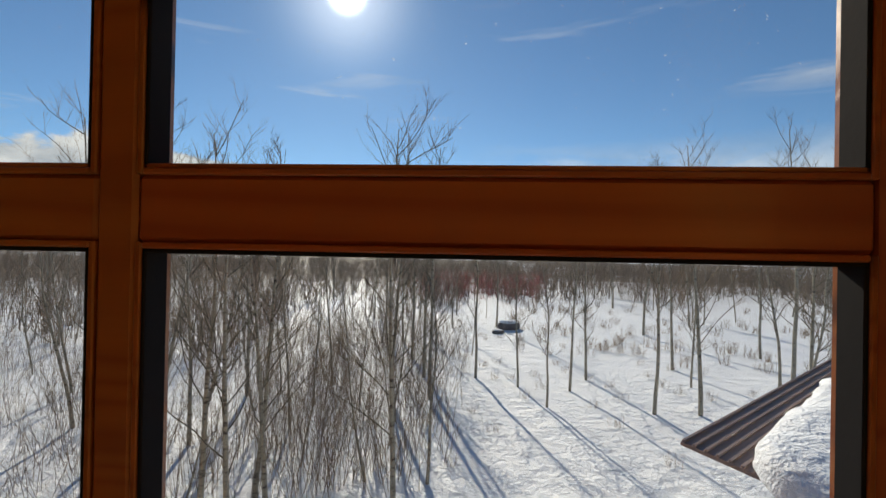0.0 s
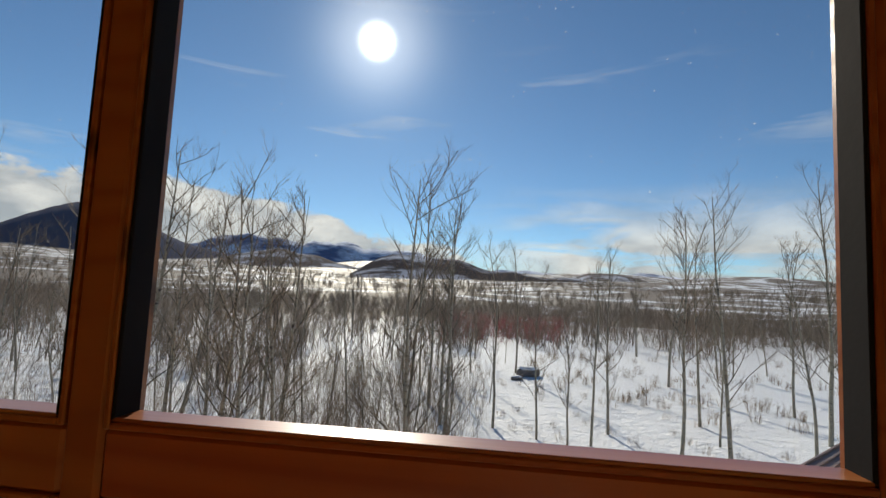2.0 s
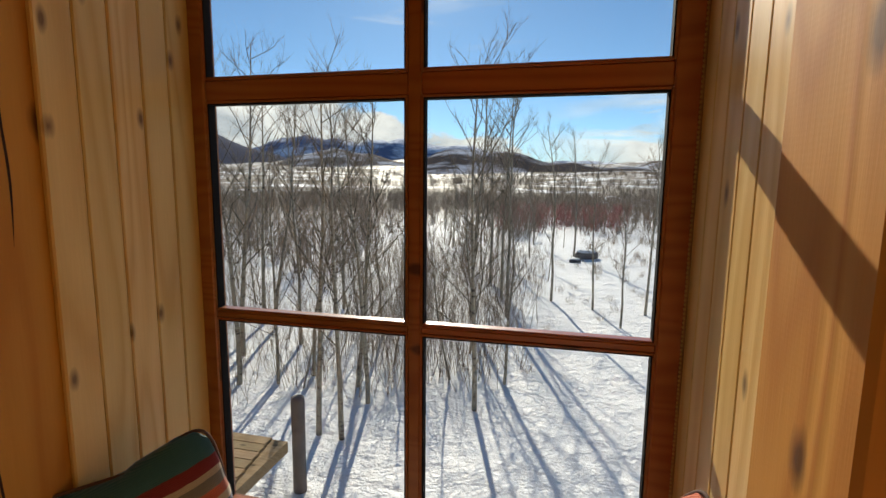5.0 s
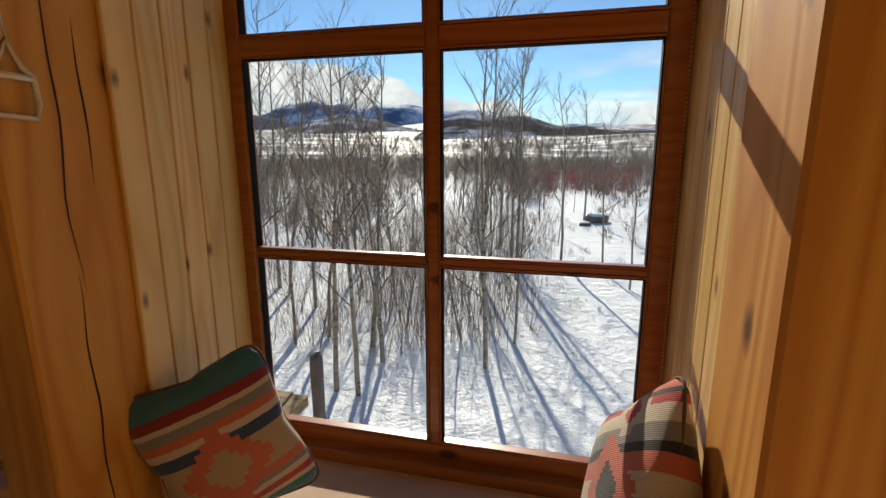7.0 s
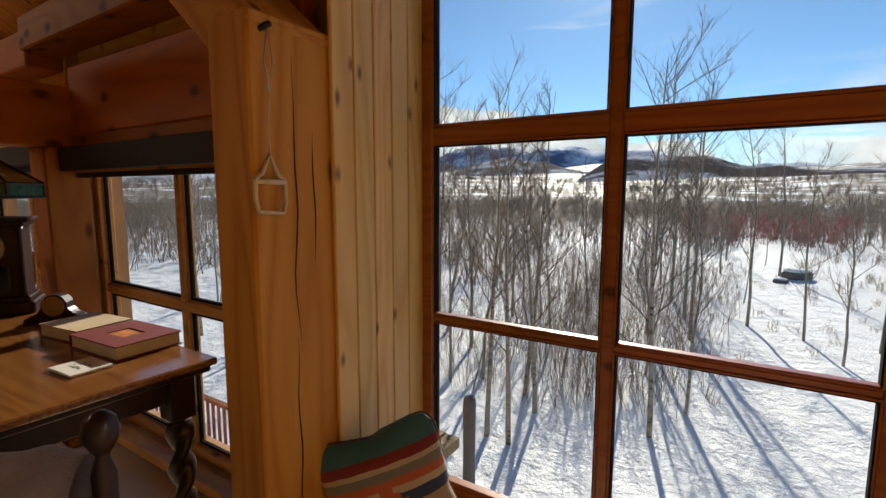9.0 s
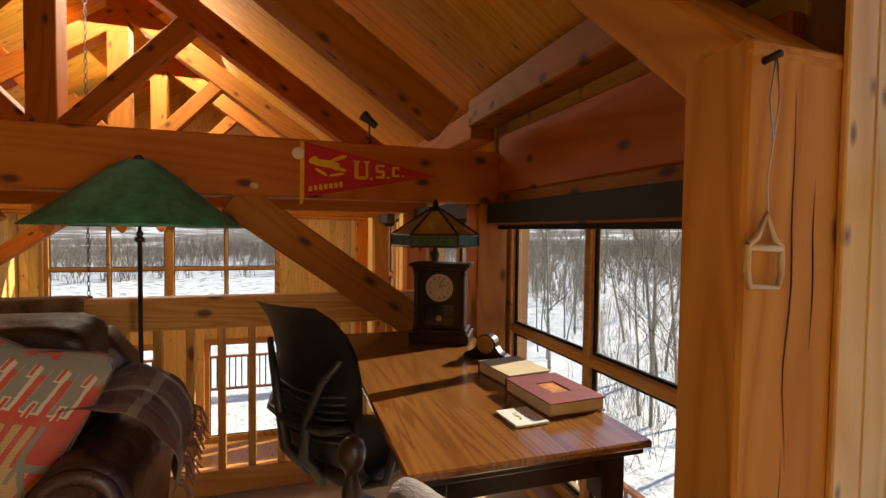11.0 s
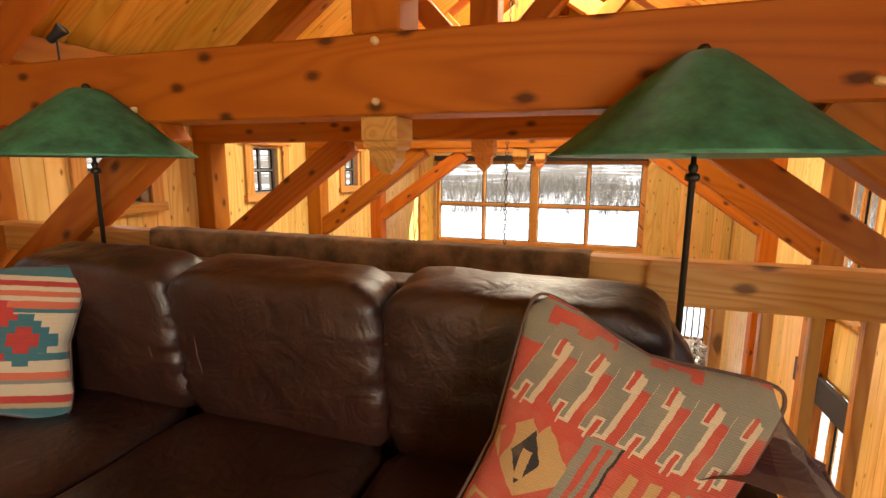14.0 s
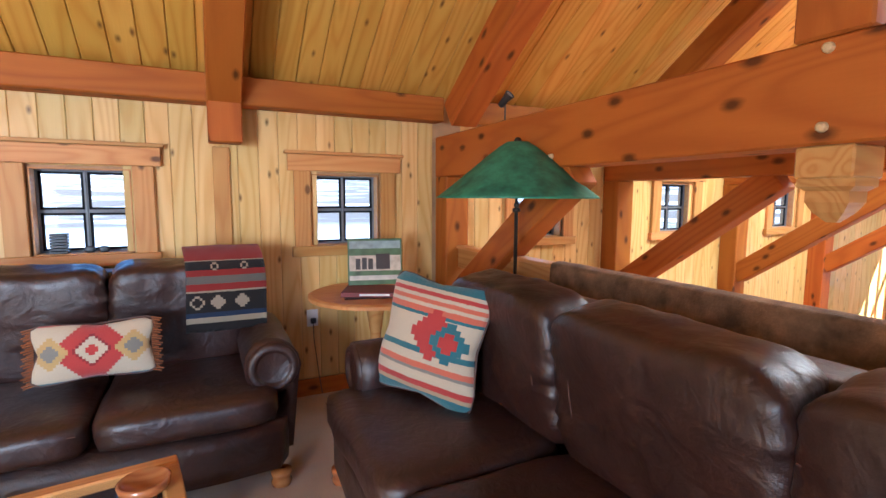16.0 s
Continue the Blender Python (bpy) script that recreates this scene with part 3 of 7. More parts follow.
for a, b, c, d in SMALL:
    window("window_small", "small square window of four panes with a dark sash", "y", -4.91, a, b, c, d,
           [((a + b) / 2 - 0.004, (a + b) / 2 + 0.004)], [((c + d) / 2 - 0.004, (c + d) / 2 + 0.004)], 1, 0.012, depth=0.04, mat=M_DARKSASH)
    tr = thing("trim_window", "plain fir casing round a small window", "trim", kind="structure")
    for q in ((a, b, c, c + 0.008), (a, b, d - 0.008, d), (a, a + 0.008, c + 0.008, d - 0.008), (b - 0.008, b, c + 0.008, d - 0.008)):
        block("lining", (q[0], -4.885, q[2]), (q[1], -4.80, q[3]), M_TRIM, tr, 0.001)
    stick("casing", (a - 0.015, -4.785, d + 0.02), (a - 0.015, -4.785, c - 0.0), 0.03, 0.11, M_TRIM, tr, up=(1, 0, 0)).location.x -= 0.05
    stick("casing", (b + 0.015, -4.785, d + 0.02), (b + 0.015, -4.785, c - 0.0), 0.03, 0.11, M_TRIM, tr, up=(1, 0, 0)).location.x += 0.05
    stick("head", (a - 0.16, -4.78, d + 0.075), (b + 0.16, -4.78, d + 0.075), 0.035, 0.11, M_TRIM, tr)
    stick("cap", (a - 0.18, -4.775, d + 0.142), (b + 0.18, -4.775, d + 0.142), 0.055, 0.022, M_TRIM, tr)
    stick("sill", (a - 0.14, -4.78, c - 0.035), (b + 0.14, -4.78, c - 0.035), 0.045, 0.07, M_TRIM, tr)

# ---- timber frame ----
def timber(name, p0, p1, w, h, up=(0, 0, 1), mat=None, label="orange-stained heavy fir timber", b=0.008):
    return tagged(stick(name, p0, p1, w, h, mat or M_BEAM, up=up, b=b), label, "beam", kind="structure")


def peg(x, y, z, out=(1, 0, 0)):
    o = mesh_ob("peg", lathe([(0.016, 0), (0.014, 0.014), (0.008, 0.02), (0, 0.021)], 10), M_PEG)
    o.matrix_world = look((x, y, z), Vector((x, y, z)) - Vector(out))
    return tagged(o, "pale wooden peg in a beam", "peg", "pegs in the timber frame", "structure")


KING = -2.185       # line of the king posts


def truss(x, pendant=True, front=False):
    c = x - 0.10
    timber("beam_tie", (c, YS, 1.715), (c, YN, 1.715), 0.20, 0.30)
    for s, y0 in ((1, YN), (-1, YS)):
        e = Vector((0, -s, SLOPE)).normalized()
        base = Vector((c, y0, EAVE)) + Vector((0, -SLOPE * s, -1)).normalized() * (0.33 if s > 0 else 0.25)
        timber("beam_rafter", base + e * (0.22 if s > 0 else 0.08), base + e * (HALF * 1.218 - 0.10), 0.206, 0.21)
        timber("beam_strut", (c, KING + s * 0.06, 2.06), (c, KING + s * 1.08, 3.16), 0.15, 0.15)
        timber("beam_brace", (c, y0 - s * 1.50, 1.56), (c, y0 - s * 0.16, 0.60), 0.15, 0.19)
        timber("post", (c, y0 - s * 0.09, -0.0 if front else FLOOR2), (c, y0 - s * 0.09, 1.565), 0.19, 0.19, up=(1, 0, 0))
        if front:
            peg(BX, y0 - s * 1.40, 1.62)
    timber("beam_king", (c, KING, 1.868), (c, KING, RIDGE - 0.25), 0.20, 0.20, up=(1, 0, 0))
    if pendant:
        bm = box_bm(0.17, 0.155, 0.095, 0.006, at=(0, 0, -0.048))
        prof = [(0.066, -0.094), (0.066, -0.118), (0.050, -0.132), (0.050, -0.165), (0.036, -0.195), (0.012, -0.225)]
        rings = []
        for r, z in prof:
            rings.append([bm.verts.new((sx * r, sy * r * 1.15, z)) for sx, sy in ((-1, -1), (1, -1), (1, 1), (-1, 1))])
        for a, b in zip(rings, rings[1:]):
            for i in range(4):
                bm.faces.new((a[i], a[(i + 1) % 4], b[(i + 1) % 4], b[i]))
        bm.faces.new(rings[-1])
        bmesh.ops.recalc_face_normals(bm, faces=bm.faces)
        o = mesh_ob("pendant", bm, M_RAIL)
        o.location = (c, KING, 1.565)
        tagged(o, "carved wooden pendant under a tie beam", "beam", "pendants under the trusses", "structure")


truss(BX, front=True)
for x in (-3.34, -5.07, -6.8):
    truss(x)
for y, z in ((KING, 1.835), (KING, 1.615), (KING - 0.055, 2.09), (KING + 0.055, 2.09)):
    peg(BX, y, z)
peg(BX, -0.61, 1.616)
for sx in (-0.145, 1.96):
    for s, y0 in ((1, YN), (-1, YS)):
        if s > 0 and sx < 0:
            continue
        e = Vector((0, -s, SLOPE)).normalized()
        base = Vector((sx, y0, EAVE)) + Vector((0, -SLOPE * s, -1)).normalized() * 0.15
        timber("beam_rafter", base + e * 0.0, base + e * (HALF * 1.218 - 0.02), 0.19, 0.27)
e = Vector((0, -1, SLOPE)).normalized()
base = Vector((-0.145, YN, EAVE)) + Vector((0, -SLOPE, -1)).normalized() * 0.15
timber("beam_rafter", base + e * 0.7, base + e * (HALF * 1.218 - 0.02), 0.19, 0.27)
timber("post", (-0.145, -4.66, 1.73), (-0.145, -4.66, 2.24), 0.15, 0.19, up=(1, 0, 0))
timber("post_strip", (-0.12, -4.793, 0.12), (-0.12, -4.793, 1.72), 0.02, 0.10, up=(1, 0, 0), mat=M_TRIM)
timber("beam_ridge", (-9.0, MID, RIDGE - 0.12), (3.3, MID, RIDGE - 0.12), 0.14, 0.22)
timber("beam_plate", (-1.62, -4.72, 2.05), (3.3, -4.72, 2.05), 0.16, 0.17)
timber("beam_plate", (-9.0, -4.72, 2.05), (-1.82, -4.72, 2.05), 0.16, 0.17)
timber("beam_plate", (-1.82, 0.69, 2.12), (0.10, 0.69, 2.12), 0.18, 0.16)
timber("beam_plate", (-9.0, 0.70, 2.06), (-1.82, 0.70, 2.06), 0.16, 0.18)
timber("board_wall", (-1.62, 0.785, 2.06), (0.10, 0.785, 2.06), 0.02, 0.22, mat=M_PINE, label="narrow pine board above the header")
timber("beam_header", (-1.62, 0.745, 1.53), (0.10, 0.745, 1.53), 0.07, 0.18)
timber("beam_header", (-1.62, 0.75, 1.79), (0.10, 0.75, 1.79), 0.06, 0.335)
# posts of the bay
postL = timber("post_bay", (0.175, 0.545, 0.0), (0.175, 0.545, 1.79), 0.28, 0.165, up=(1, 0, 0), mat=M_POST, label="rough-sawn corner post with long drying cracks")
timber("post_bay", (1.725, 0.53, 0.0), (1.725, 0.53, 2.45), 0.26, 0.175, up=(1, 0, 0), mat=M_POST, label="rough-sawn corner post in the sun")
timber("beam_brace", (0.215, 0.545, 1.705), (-0.60, 0.545, 2.42), 0.276, 0.155, mat=M_POST)
timber("beam_head", (0.175, 0.545, 1.99), (0.175, 0.545, 2.50), 0.27, 0.15, up=(1, 0, 0), mat=M_POST)
timber("beam_brace", (0.235, 0.56, 2.02), (0.90, 0.56, 2.56), 0.15, 0.15)

# ---- railing ----
rail = thing("railing", "pine loft railing with square balusters and a wide top board", "railing", kind="structure")
stick("top_board", (-1.745, -4.6, 0.96), (-1.745, 0.55, 0.96), 0.05, 0.15, M_RAIL, rail)
stick("cap", (-1.745, -4.6, 1.04), (-1.745, 0.55, 1.04), 0.085, 0.022, M_RAIL, rail)
stick("bottom_board", (-1.745, -4.6, 0.075), (-1.745, 0.55, 0.075), 0.06, 0.13, M_RAIL, rail)
y = -4.47
while y < 0.5:
    stick("baluster", (-1.745, y, 0.14), (-1.745, y, 0.886), 0.038, 0.038, M_RAIL, rail, up=(1, 0, 0))
    y += 0.1475

# ---- sofas ----
def roll_arm(name, parent, L, label=""):
    """A rolled arm along its local y, of length L; its scroll faces +y."""
    bm = bmesh.new()
    prof = []
    for i in range(14):
        a = radians(-120 + i * 25)
        if a > radians(215):
            break
        prof.append((0.135 * math.cos(a) * 1.0, 0.48 + 0.135 * math.sin(a)))
    pts = [(-0.085, 0.06), (0.085, 0.06)] + [(p[0], p[1]) for p in prof if True]
    segs = 9
    rows = []
    for j in range(segs + 1):
        yy = -L / 2 + L * j / segs
        row = []
        for k, (px, pz) in enumerate(pts):
            w = noise.noise(Vector((px * 6, yy * 5, pz * 6))) * 0.006 if k > 1 else 0
            row.append(bm.verts.new((px * (1 + w * 8), yy, pz + w)))
        rows.append(row)
    for a, b in zip(rows, rows[1:]):
        for k in range(len(pts)):
            q = (k + 1) % len(pts)
            bm.faces.new((a[k], a[q], b[q], b[k]))
    bm.faces.new(rows[0])
    bm.faces.new(rows[-1][::-1])
    bmesh.ops.recalc_face_normals(bm, faces=bm.faces)
    arm = mesh_ob(name, bm, M_LEATHER, parent, label, True)
    ring = lathe([(0.0, 0), (0.072, 0.0), (0.080, 0.004), (0.085, 0.014), (0.098, 0.020), (0.112, 0.016), (0.122, 0.004), (0.127, -0.01)], 26)
    face = mesh_ob("scroll", ring, M_LEATHER, arm, "", True)
    face.matrix_basis = pose(0, L / 2 + 0.004, 0.48, -90, 0, 0)
    tacks = bmesh.new()
    for i in range(26):
        a = 2 * math.pi * i / 26
        puff(0.013, 0.013, 0.010, 1, 1, 6, 4, bm=tacks, at=(0.092 * math.cos(a), 0.48 + 0.092 * math.sin(a), 0))
    t = mesh_ob("pleat_ring", tacks, M_LEATHER, arm, "", True)
    t.matrix_basis = Matrix(((1, 0, 0, 0), (0, 0, 1, L / 2 + 0.018), (0, 1, 0, 0), (0, 0, 0, 1)))
    return arm


def sofa(label, width, seats, depth, at, rz, group="leather sofas"):
    """Faces +y in its own place; its back is at y = 0."""
    s = thing("sofa", label, "sofa", group, "", at, rz)
    base = mesh_ob("base", puff(width - 0.12, depth - 0.14, 0.29, 0.14, 0.2, 40, 10, 0.004, 5), M_LEATHER, s, "", True)
    base.location = (0, depth / 2 + 0.03, 0.215)
    inner = width - 0.46
    cw = inner / seats
    for i in range(seats):
        x = -inner / 2 + cw * (i + 0.5)
        extra = 0.13 if i in (0, seats - 1) else 0
        sx = x + (-extra / 2 if i == 0 else extra / 2 if i == seats - 1 else 0) * (1 if seats > 1 else 0)
        c = mesh_ob("seat_cushion", puff(cw + extra - 0.012, depth - 0.26, 0.17, 0.2, 0.38, 40, 16, 0.012, 4.5, i + 1), M_LEATHER, s, "", True)
        c.location = (sx, depth / 2 + 0.13, 0.425)
        bm = puff(cw + 0.015, 0.27, 0.60, 0.26, 0.30, 96, 40, 0.014, 5.0, i + 9)
        for v in bm.verts:
            ed = max(0.0, (abs(v.co.x) / (cw / 2) - 0.72) / 0.28)
            fold = noise.noise(Vector((v.co.z * 24 + i, v.co.x * 5, i))) * 0.016 * min(1, ed)
            v.co.x -= math.copysign(0.009, v.co.x) * ed * abs(math.sin(v.co.z * 62 + 3 * noise.noise(Vector((v.co.z * 6, i, 2)))))
            fold += ed * 0.007 * math.sin(v.co.z * 62 + 3 * noise.noise(Vector((v.co.z * 6, i, 2)))) * (1 if v.co.y > 0 else 0)
            fold += noise.noise(Vector((v.co.x * 9, v.co.z * 13, i * 3 + 5))) * 0.006 * (1 if v.co.z < -0.05 else 0.4)
            v.co.y += fold
            v.co.z += fold * 0.3
        c2 = mesh_ob("back_cushion", bm, M_LEATHER, s, "", True)
        c2.matrix_basis = pose(x, 0.235, 0.755, -9, 0, 0)
        for k, part_y in ((0, depth - 0.01),):
            seam = mesh_ob("seam", tube([(-cw / 2 + 0.03, 0, 0), (0, 0.004, 0.002), (cw / 2 - 0.03, 0, 0)], 0.0022, 5), plain_seam, c)
            seam.location = (0, (depth - 0.26) / 2 - 0.012, 0.035)
        seam = mesh_ob("seam", tube([(-cw / 2 + 0.02, 0, 0), (0, 0.006, 0.004), (cw / 2 - 0.02, 0, 0)], 0.002, 5), plain_seam, c2)
        seam.location = (0, 0.122, 0.13)
        for sgn in (-1, 1):
            seam = mesh_ob("seam", tube([(0, -0.006, -0.22), (0.003 * sgn, 0.008, 0), (0, -0.002, 0.18)], 0.002, 5), plain_seam, c2)
            seam.location = (sgn * (cw / 2 - 0.11), 0.126, 0)
    back = mesh_ob("back", puff(width - 0.30, 0.19, 0.92, 0.18, 0.22, 44, 16, 0.004, 4), M_LEATHER, s, "", True)
    back.matrix_basis = pose(0, 0.10, 0.545, -3, 0, 0)
    for sgn in (-1, 1):
        arm = roll_arm("arm", s, depth - 0.30)
        arm.location = (sgn * (width / 2 - 0.125), depth / 2 - 0.02, 0.095)
        for yy in (0.10, depth - 0.10):
            foot = mesh_ob("foot", lathe([(0.03, 0), (0.045, 0.008), (0.05, 0.03), (0.042, 0.055), (0.05, 0.062), (0.05, 0.08)], 18), M_FOOT, s, "turned wooden bun foot", True)
            foot.location = (sgn * (width / 2 - 0.11), yy, 0)
    return s


plain_seam = plain("seam_thread", (0.10, 0.045, 0.03), 0.5)
M_FOOT = wood("turned_foot", (0.45, 0.19, 0.06), (0.35, 0.12, 0.035), (0.15, 0.04, 0.01), 0.25, 0, coat=0.5)
sofa("long dark brown leather sofa with three seats along the railing", 2.83, 3, 1.00, (-1.47, -2.335, 0), -90)
sofa("dark brown leather sofa with rolled arms under the small windows", 2.35, 3, 1.03, (0.765, -4.68, 0), 0)

# ---- desk ----
desk = thing("desk", "walnut writing desk with barley twist legs by the window", "desk", at=(-0.83, 0.137, 0.085))
top = mesh_ob("top", box_bm(1.56, 0.68, 0.022, 0.008), M_DESK, desk)
top.location.z = 0.749
u = mesh_ob("moulding", box_bm(1.53, 0.65, 0.02, 0.008), M_DARKWOOD, desk)
u.location.z = 0.727
for sx in (-1, 1):
    block("apron", (sx * 0.68 - 0.012, -0.24, 0.63), (sx * 0.68 + 0.012, 0.24, 0.717), M_DARKWOOD, desk)
    block("apron", (-0.66, sx * 0.26 - 0.012, 0.63), (0.66, sx * 0.26 + 0.012, 0.717), M_DARKWOOD, desk)
    for sy in (-1, 1):
        leg = mesh_ob("leg", box_bm(0.075, 0.075, 0.14, 0.004, at=(0, 0, 0.645)), M_DARKWOOD, desk)
        leg.location = (sx * 0.685, sy * 0.26, 0)
        tw = lathe([(0.034, 0.10 + 0.012 * i) for i in range(40)], 16, twist=lambda r, z, a: 0.030 + 0.012 * math.cos(2 * (a - z * 26)))
        mesh_ob("twist", tw, M_DARKWOOD, leg, "", True)
        mesh_ob("foot", lathe([(0.03, -0.085), (0.045, -0.07), (0.045, 0.03), (0.028, 0.07), (0.034, 0.10)], 16), M_DARKWOOD, leg, "", True)


def floor_lamp(at, label):
    f = thing("floor_lamp", label, "lamp", "green floor lamps", at=at)
    mesh_ob("base", lathe([(0.14, 0), (0.14, 0.012), (0.12, 0.02), (0.03, 0.035), (0.015, 0.05)], 28), M_IRON, f, "", True)
    mesh_ob("pole", lathe([(0.010, 0.03), (0.010, 1.36), (0.014, 1.365), (0.014, 1.38), (0.008, 1.385), (0.008, 1.66)], 12), M_IRON, f, "dark bronze pole", True)
    mesh_ob("knob", lathe([(0, 1.33), (0.02, 1.335), (0.022, 1.345), (0.02, 1.355), (0, 1.36)], 12), M_IRON, f, "", True)
    bm = lathe([(0.045, 1.70), (0.06, 1.698), (0.10, 1.672), (0.16, 1.625), (0.25, 1.55), (0.34, 1.475), (0.415, 1.418), (0.42, 1.410)], 44)
    bm2 = lathe([(0.412, 1.409), (0.335, 1.469), (0.245, 1.543), (0.155, 1.618), (0.095, 1.664), (0.04, 1.69)], 44)
    sh = mesh_ob("shade", bm, M_GREEN, f, "dented green tin cone shade", True)
    mesh_ob("lining", bm2, M_COPPER, sh, "pale copper lining", True)
    mesh_ob("rim", lathe([(0.413, 1.406), (0.423, 1.406), (0.423, 1.413), (0.413, 1.413)], 44), M_GREEN, sh)
    mesh_ob("finial", lathe([(0.018, 1.70), (0.02, 1.71), (0.012, 1.722), (0, 1.725)], 12), M_IRON, f, "", True)
    return f


floor_lamp((-1.50, -1.09, 0), "floor lamp with wide green tin shade behind the sofa")
floor_lamp((-1.50, -3.53, 0), "floor lamp with wide green cone shade in the sofa corner")

rt = thing("round_table", "small round pine table in the corner with books on it", "table", at=(-0.98, -4.34, 0.02))
mesh_ob("tabletop", lathe([(0.0, 0.745), (0.38, 0.745), (0.42, 0.755), (0.42, 0.775), (0.40, 0.785), (0.0, 0.785)], 44), M_TRIM, rt, "", False)
mesh_ob("pedestal", lathe([(0.05, 0.04), (0.045, 0.1), (0.06, 0.3), (0.035, 0.5), (0.06, 0.7), (0.09, 0.745)], 22), M_TRIM, rt, "", True)
mesh_ob("base", lathe([(0.24, 0), (0.24, 0.03), (0.18, 0.05), (0.06, 0.06)], 30), M_TRIM, rt, "", True)

# ---- ground ----
def ground_z(x, y):
    r = math.hypot(x, y)
    z = -3.7
    if r > 60:
        t = min(1, (r - 60) / 150)
        z += -3.0 * t * t * (3 - 2 * t)
    if r > 250:
        z += (r - 250) * 0.036
    z += 0.10 * noise.noise(Vector((x * 0.35, y * 0.35, 1))) + 0.35 * noise.noise(Vector((x * 0.07, y * 0.07, 5))) * min(1, r / 12)
    if r > 120:
        z += min(1, (r - 120) / 400) * 9 * noise.noise(Vector((x * 0.004, y * 0.004, 9)))
    if r > 1000:
        z += (r - 1000) * 0.03 * (0.5 + noise.noise(Vector((x * 0.0016, y * 0.0016, 3))))
    return z


def snow_mat():
    m, nt, b = nodes_of("snow_ground")
    v = coords(nt, (1, 1, 1), shift=False)
    gm = nt.nodes.new("ShaderNodeNewGeometry")
    ln = nt.nodes.new("ShaderNodeVectorMath")
    ln.operation = "LENGTH"
    nt.links.new(gm.outputs["Position"], ln.inputs[0])
    far = ramp_fac(nt, ln.outputs["Value"], 45.0, 130.0)
    n_big, n_mid, n_fine = noise_of(nt, v, 0.02, 5.0), noise_of(nt, v, 1.4, 6.0, 0.6), noise_of(nt, v, 14.0, 4.0)
    streak = noise_of(nt, coords(nt, (0.009, 0.012, 0.01), shift=False), 1.0, 7.0, 0.65)
    snow = mixc(nt, n_mid, (0.86, 0.88, 0.92), (0.93, 0.94, 0.95))
    brush = mixc(nt, noise_of(nt, v, 0.25, 6.0, 0.7), (0.11, 0.085, 0.065), (0.26, 0.20, 0.15))
    mask = calc(nt, "MULTIPLY", far, ramp_fac(nt, calc(nt, "ADD", calc(nt, "MULTIPLY", streak, 0.6), calc(nt, "MULTIPLY", n_big, 0.4)), 0.50, 0.56, 1.0, True))
    c = mixc(nt, mask, snow, brush)
    # low sage and stems showing through, out to the west
    sp = nt.nodes.new("ShaderNodeSeparateXYZ")
    nt.links.new(gm.outputs["Position"], sp.inputs[0])
    sage = noise_of(nt, v, 1.1, 8.0, 0.72)
    west = calc(nt, "MULTIPLY", ramp_fac(nt, sp.outputs["X"], -14.0, -34.0), ramp_fac(nt, sage, 0.52, 0.58, 0.75))
    c = mixc(nt, west, c, brush)
    nt.links.new(c, b.inputs["Base Color"])
    b.inputs["Roughness"].default_value = 0.7
    n_low = noise_of(nt, v, 3.6, 5.0, 0.65)
    bump(nt, b, calc(nt, "ADD", calc(nt, "ADD", calc(nt, "MULTIPLY", n_mid, 1.0), calc(nt, "MULTIPLY", n_low, 0.45)), calc(nt, "MULTIPLY", n_fine, 0.15)), 1.0, 0.20)
    return m


M_SNOW = snow_mat()
bm = bmesh.new()
radii = [1.5 * 1.065 ** i for i in range(125)]
NA = 200
rows = []
for r in radii:
    rows.append([bm.verts.new((r * math.cos(2 * math.pi * k / NA), r * math.sin(2 * math.pi * k / NA), ground_z(r * math.cos(2 * math.pi * k / NA), r * math.sin(2 * math.pi * k / NA)))) for k in range(NA)])
for a, b in zip(rows, rows[1:]):
    for k in range(NA):
        bm.faces.new((a[k], b[k], b[(k + 1) % NA], a[(k + 1) % NA]))
bm.faces.new(rows[0])
tagged(mesh_ob("ground", bm, M_SNOW, smooth=True), "snow-covered ground falling to a brushy valley", "ground", kind="structure")

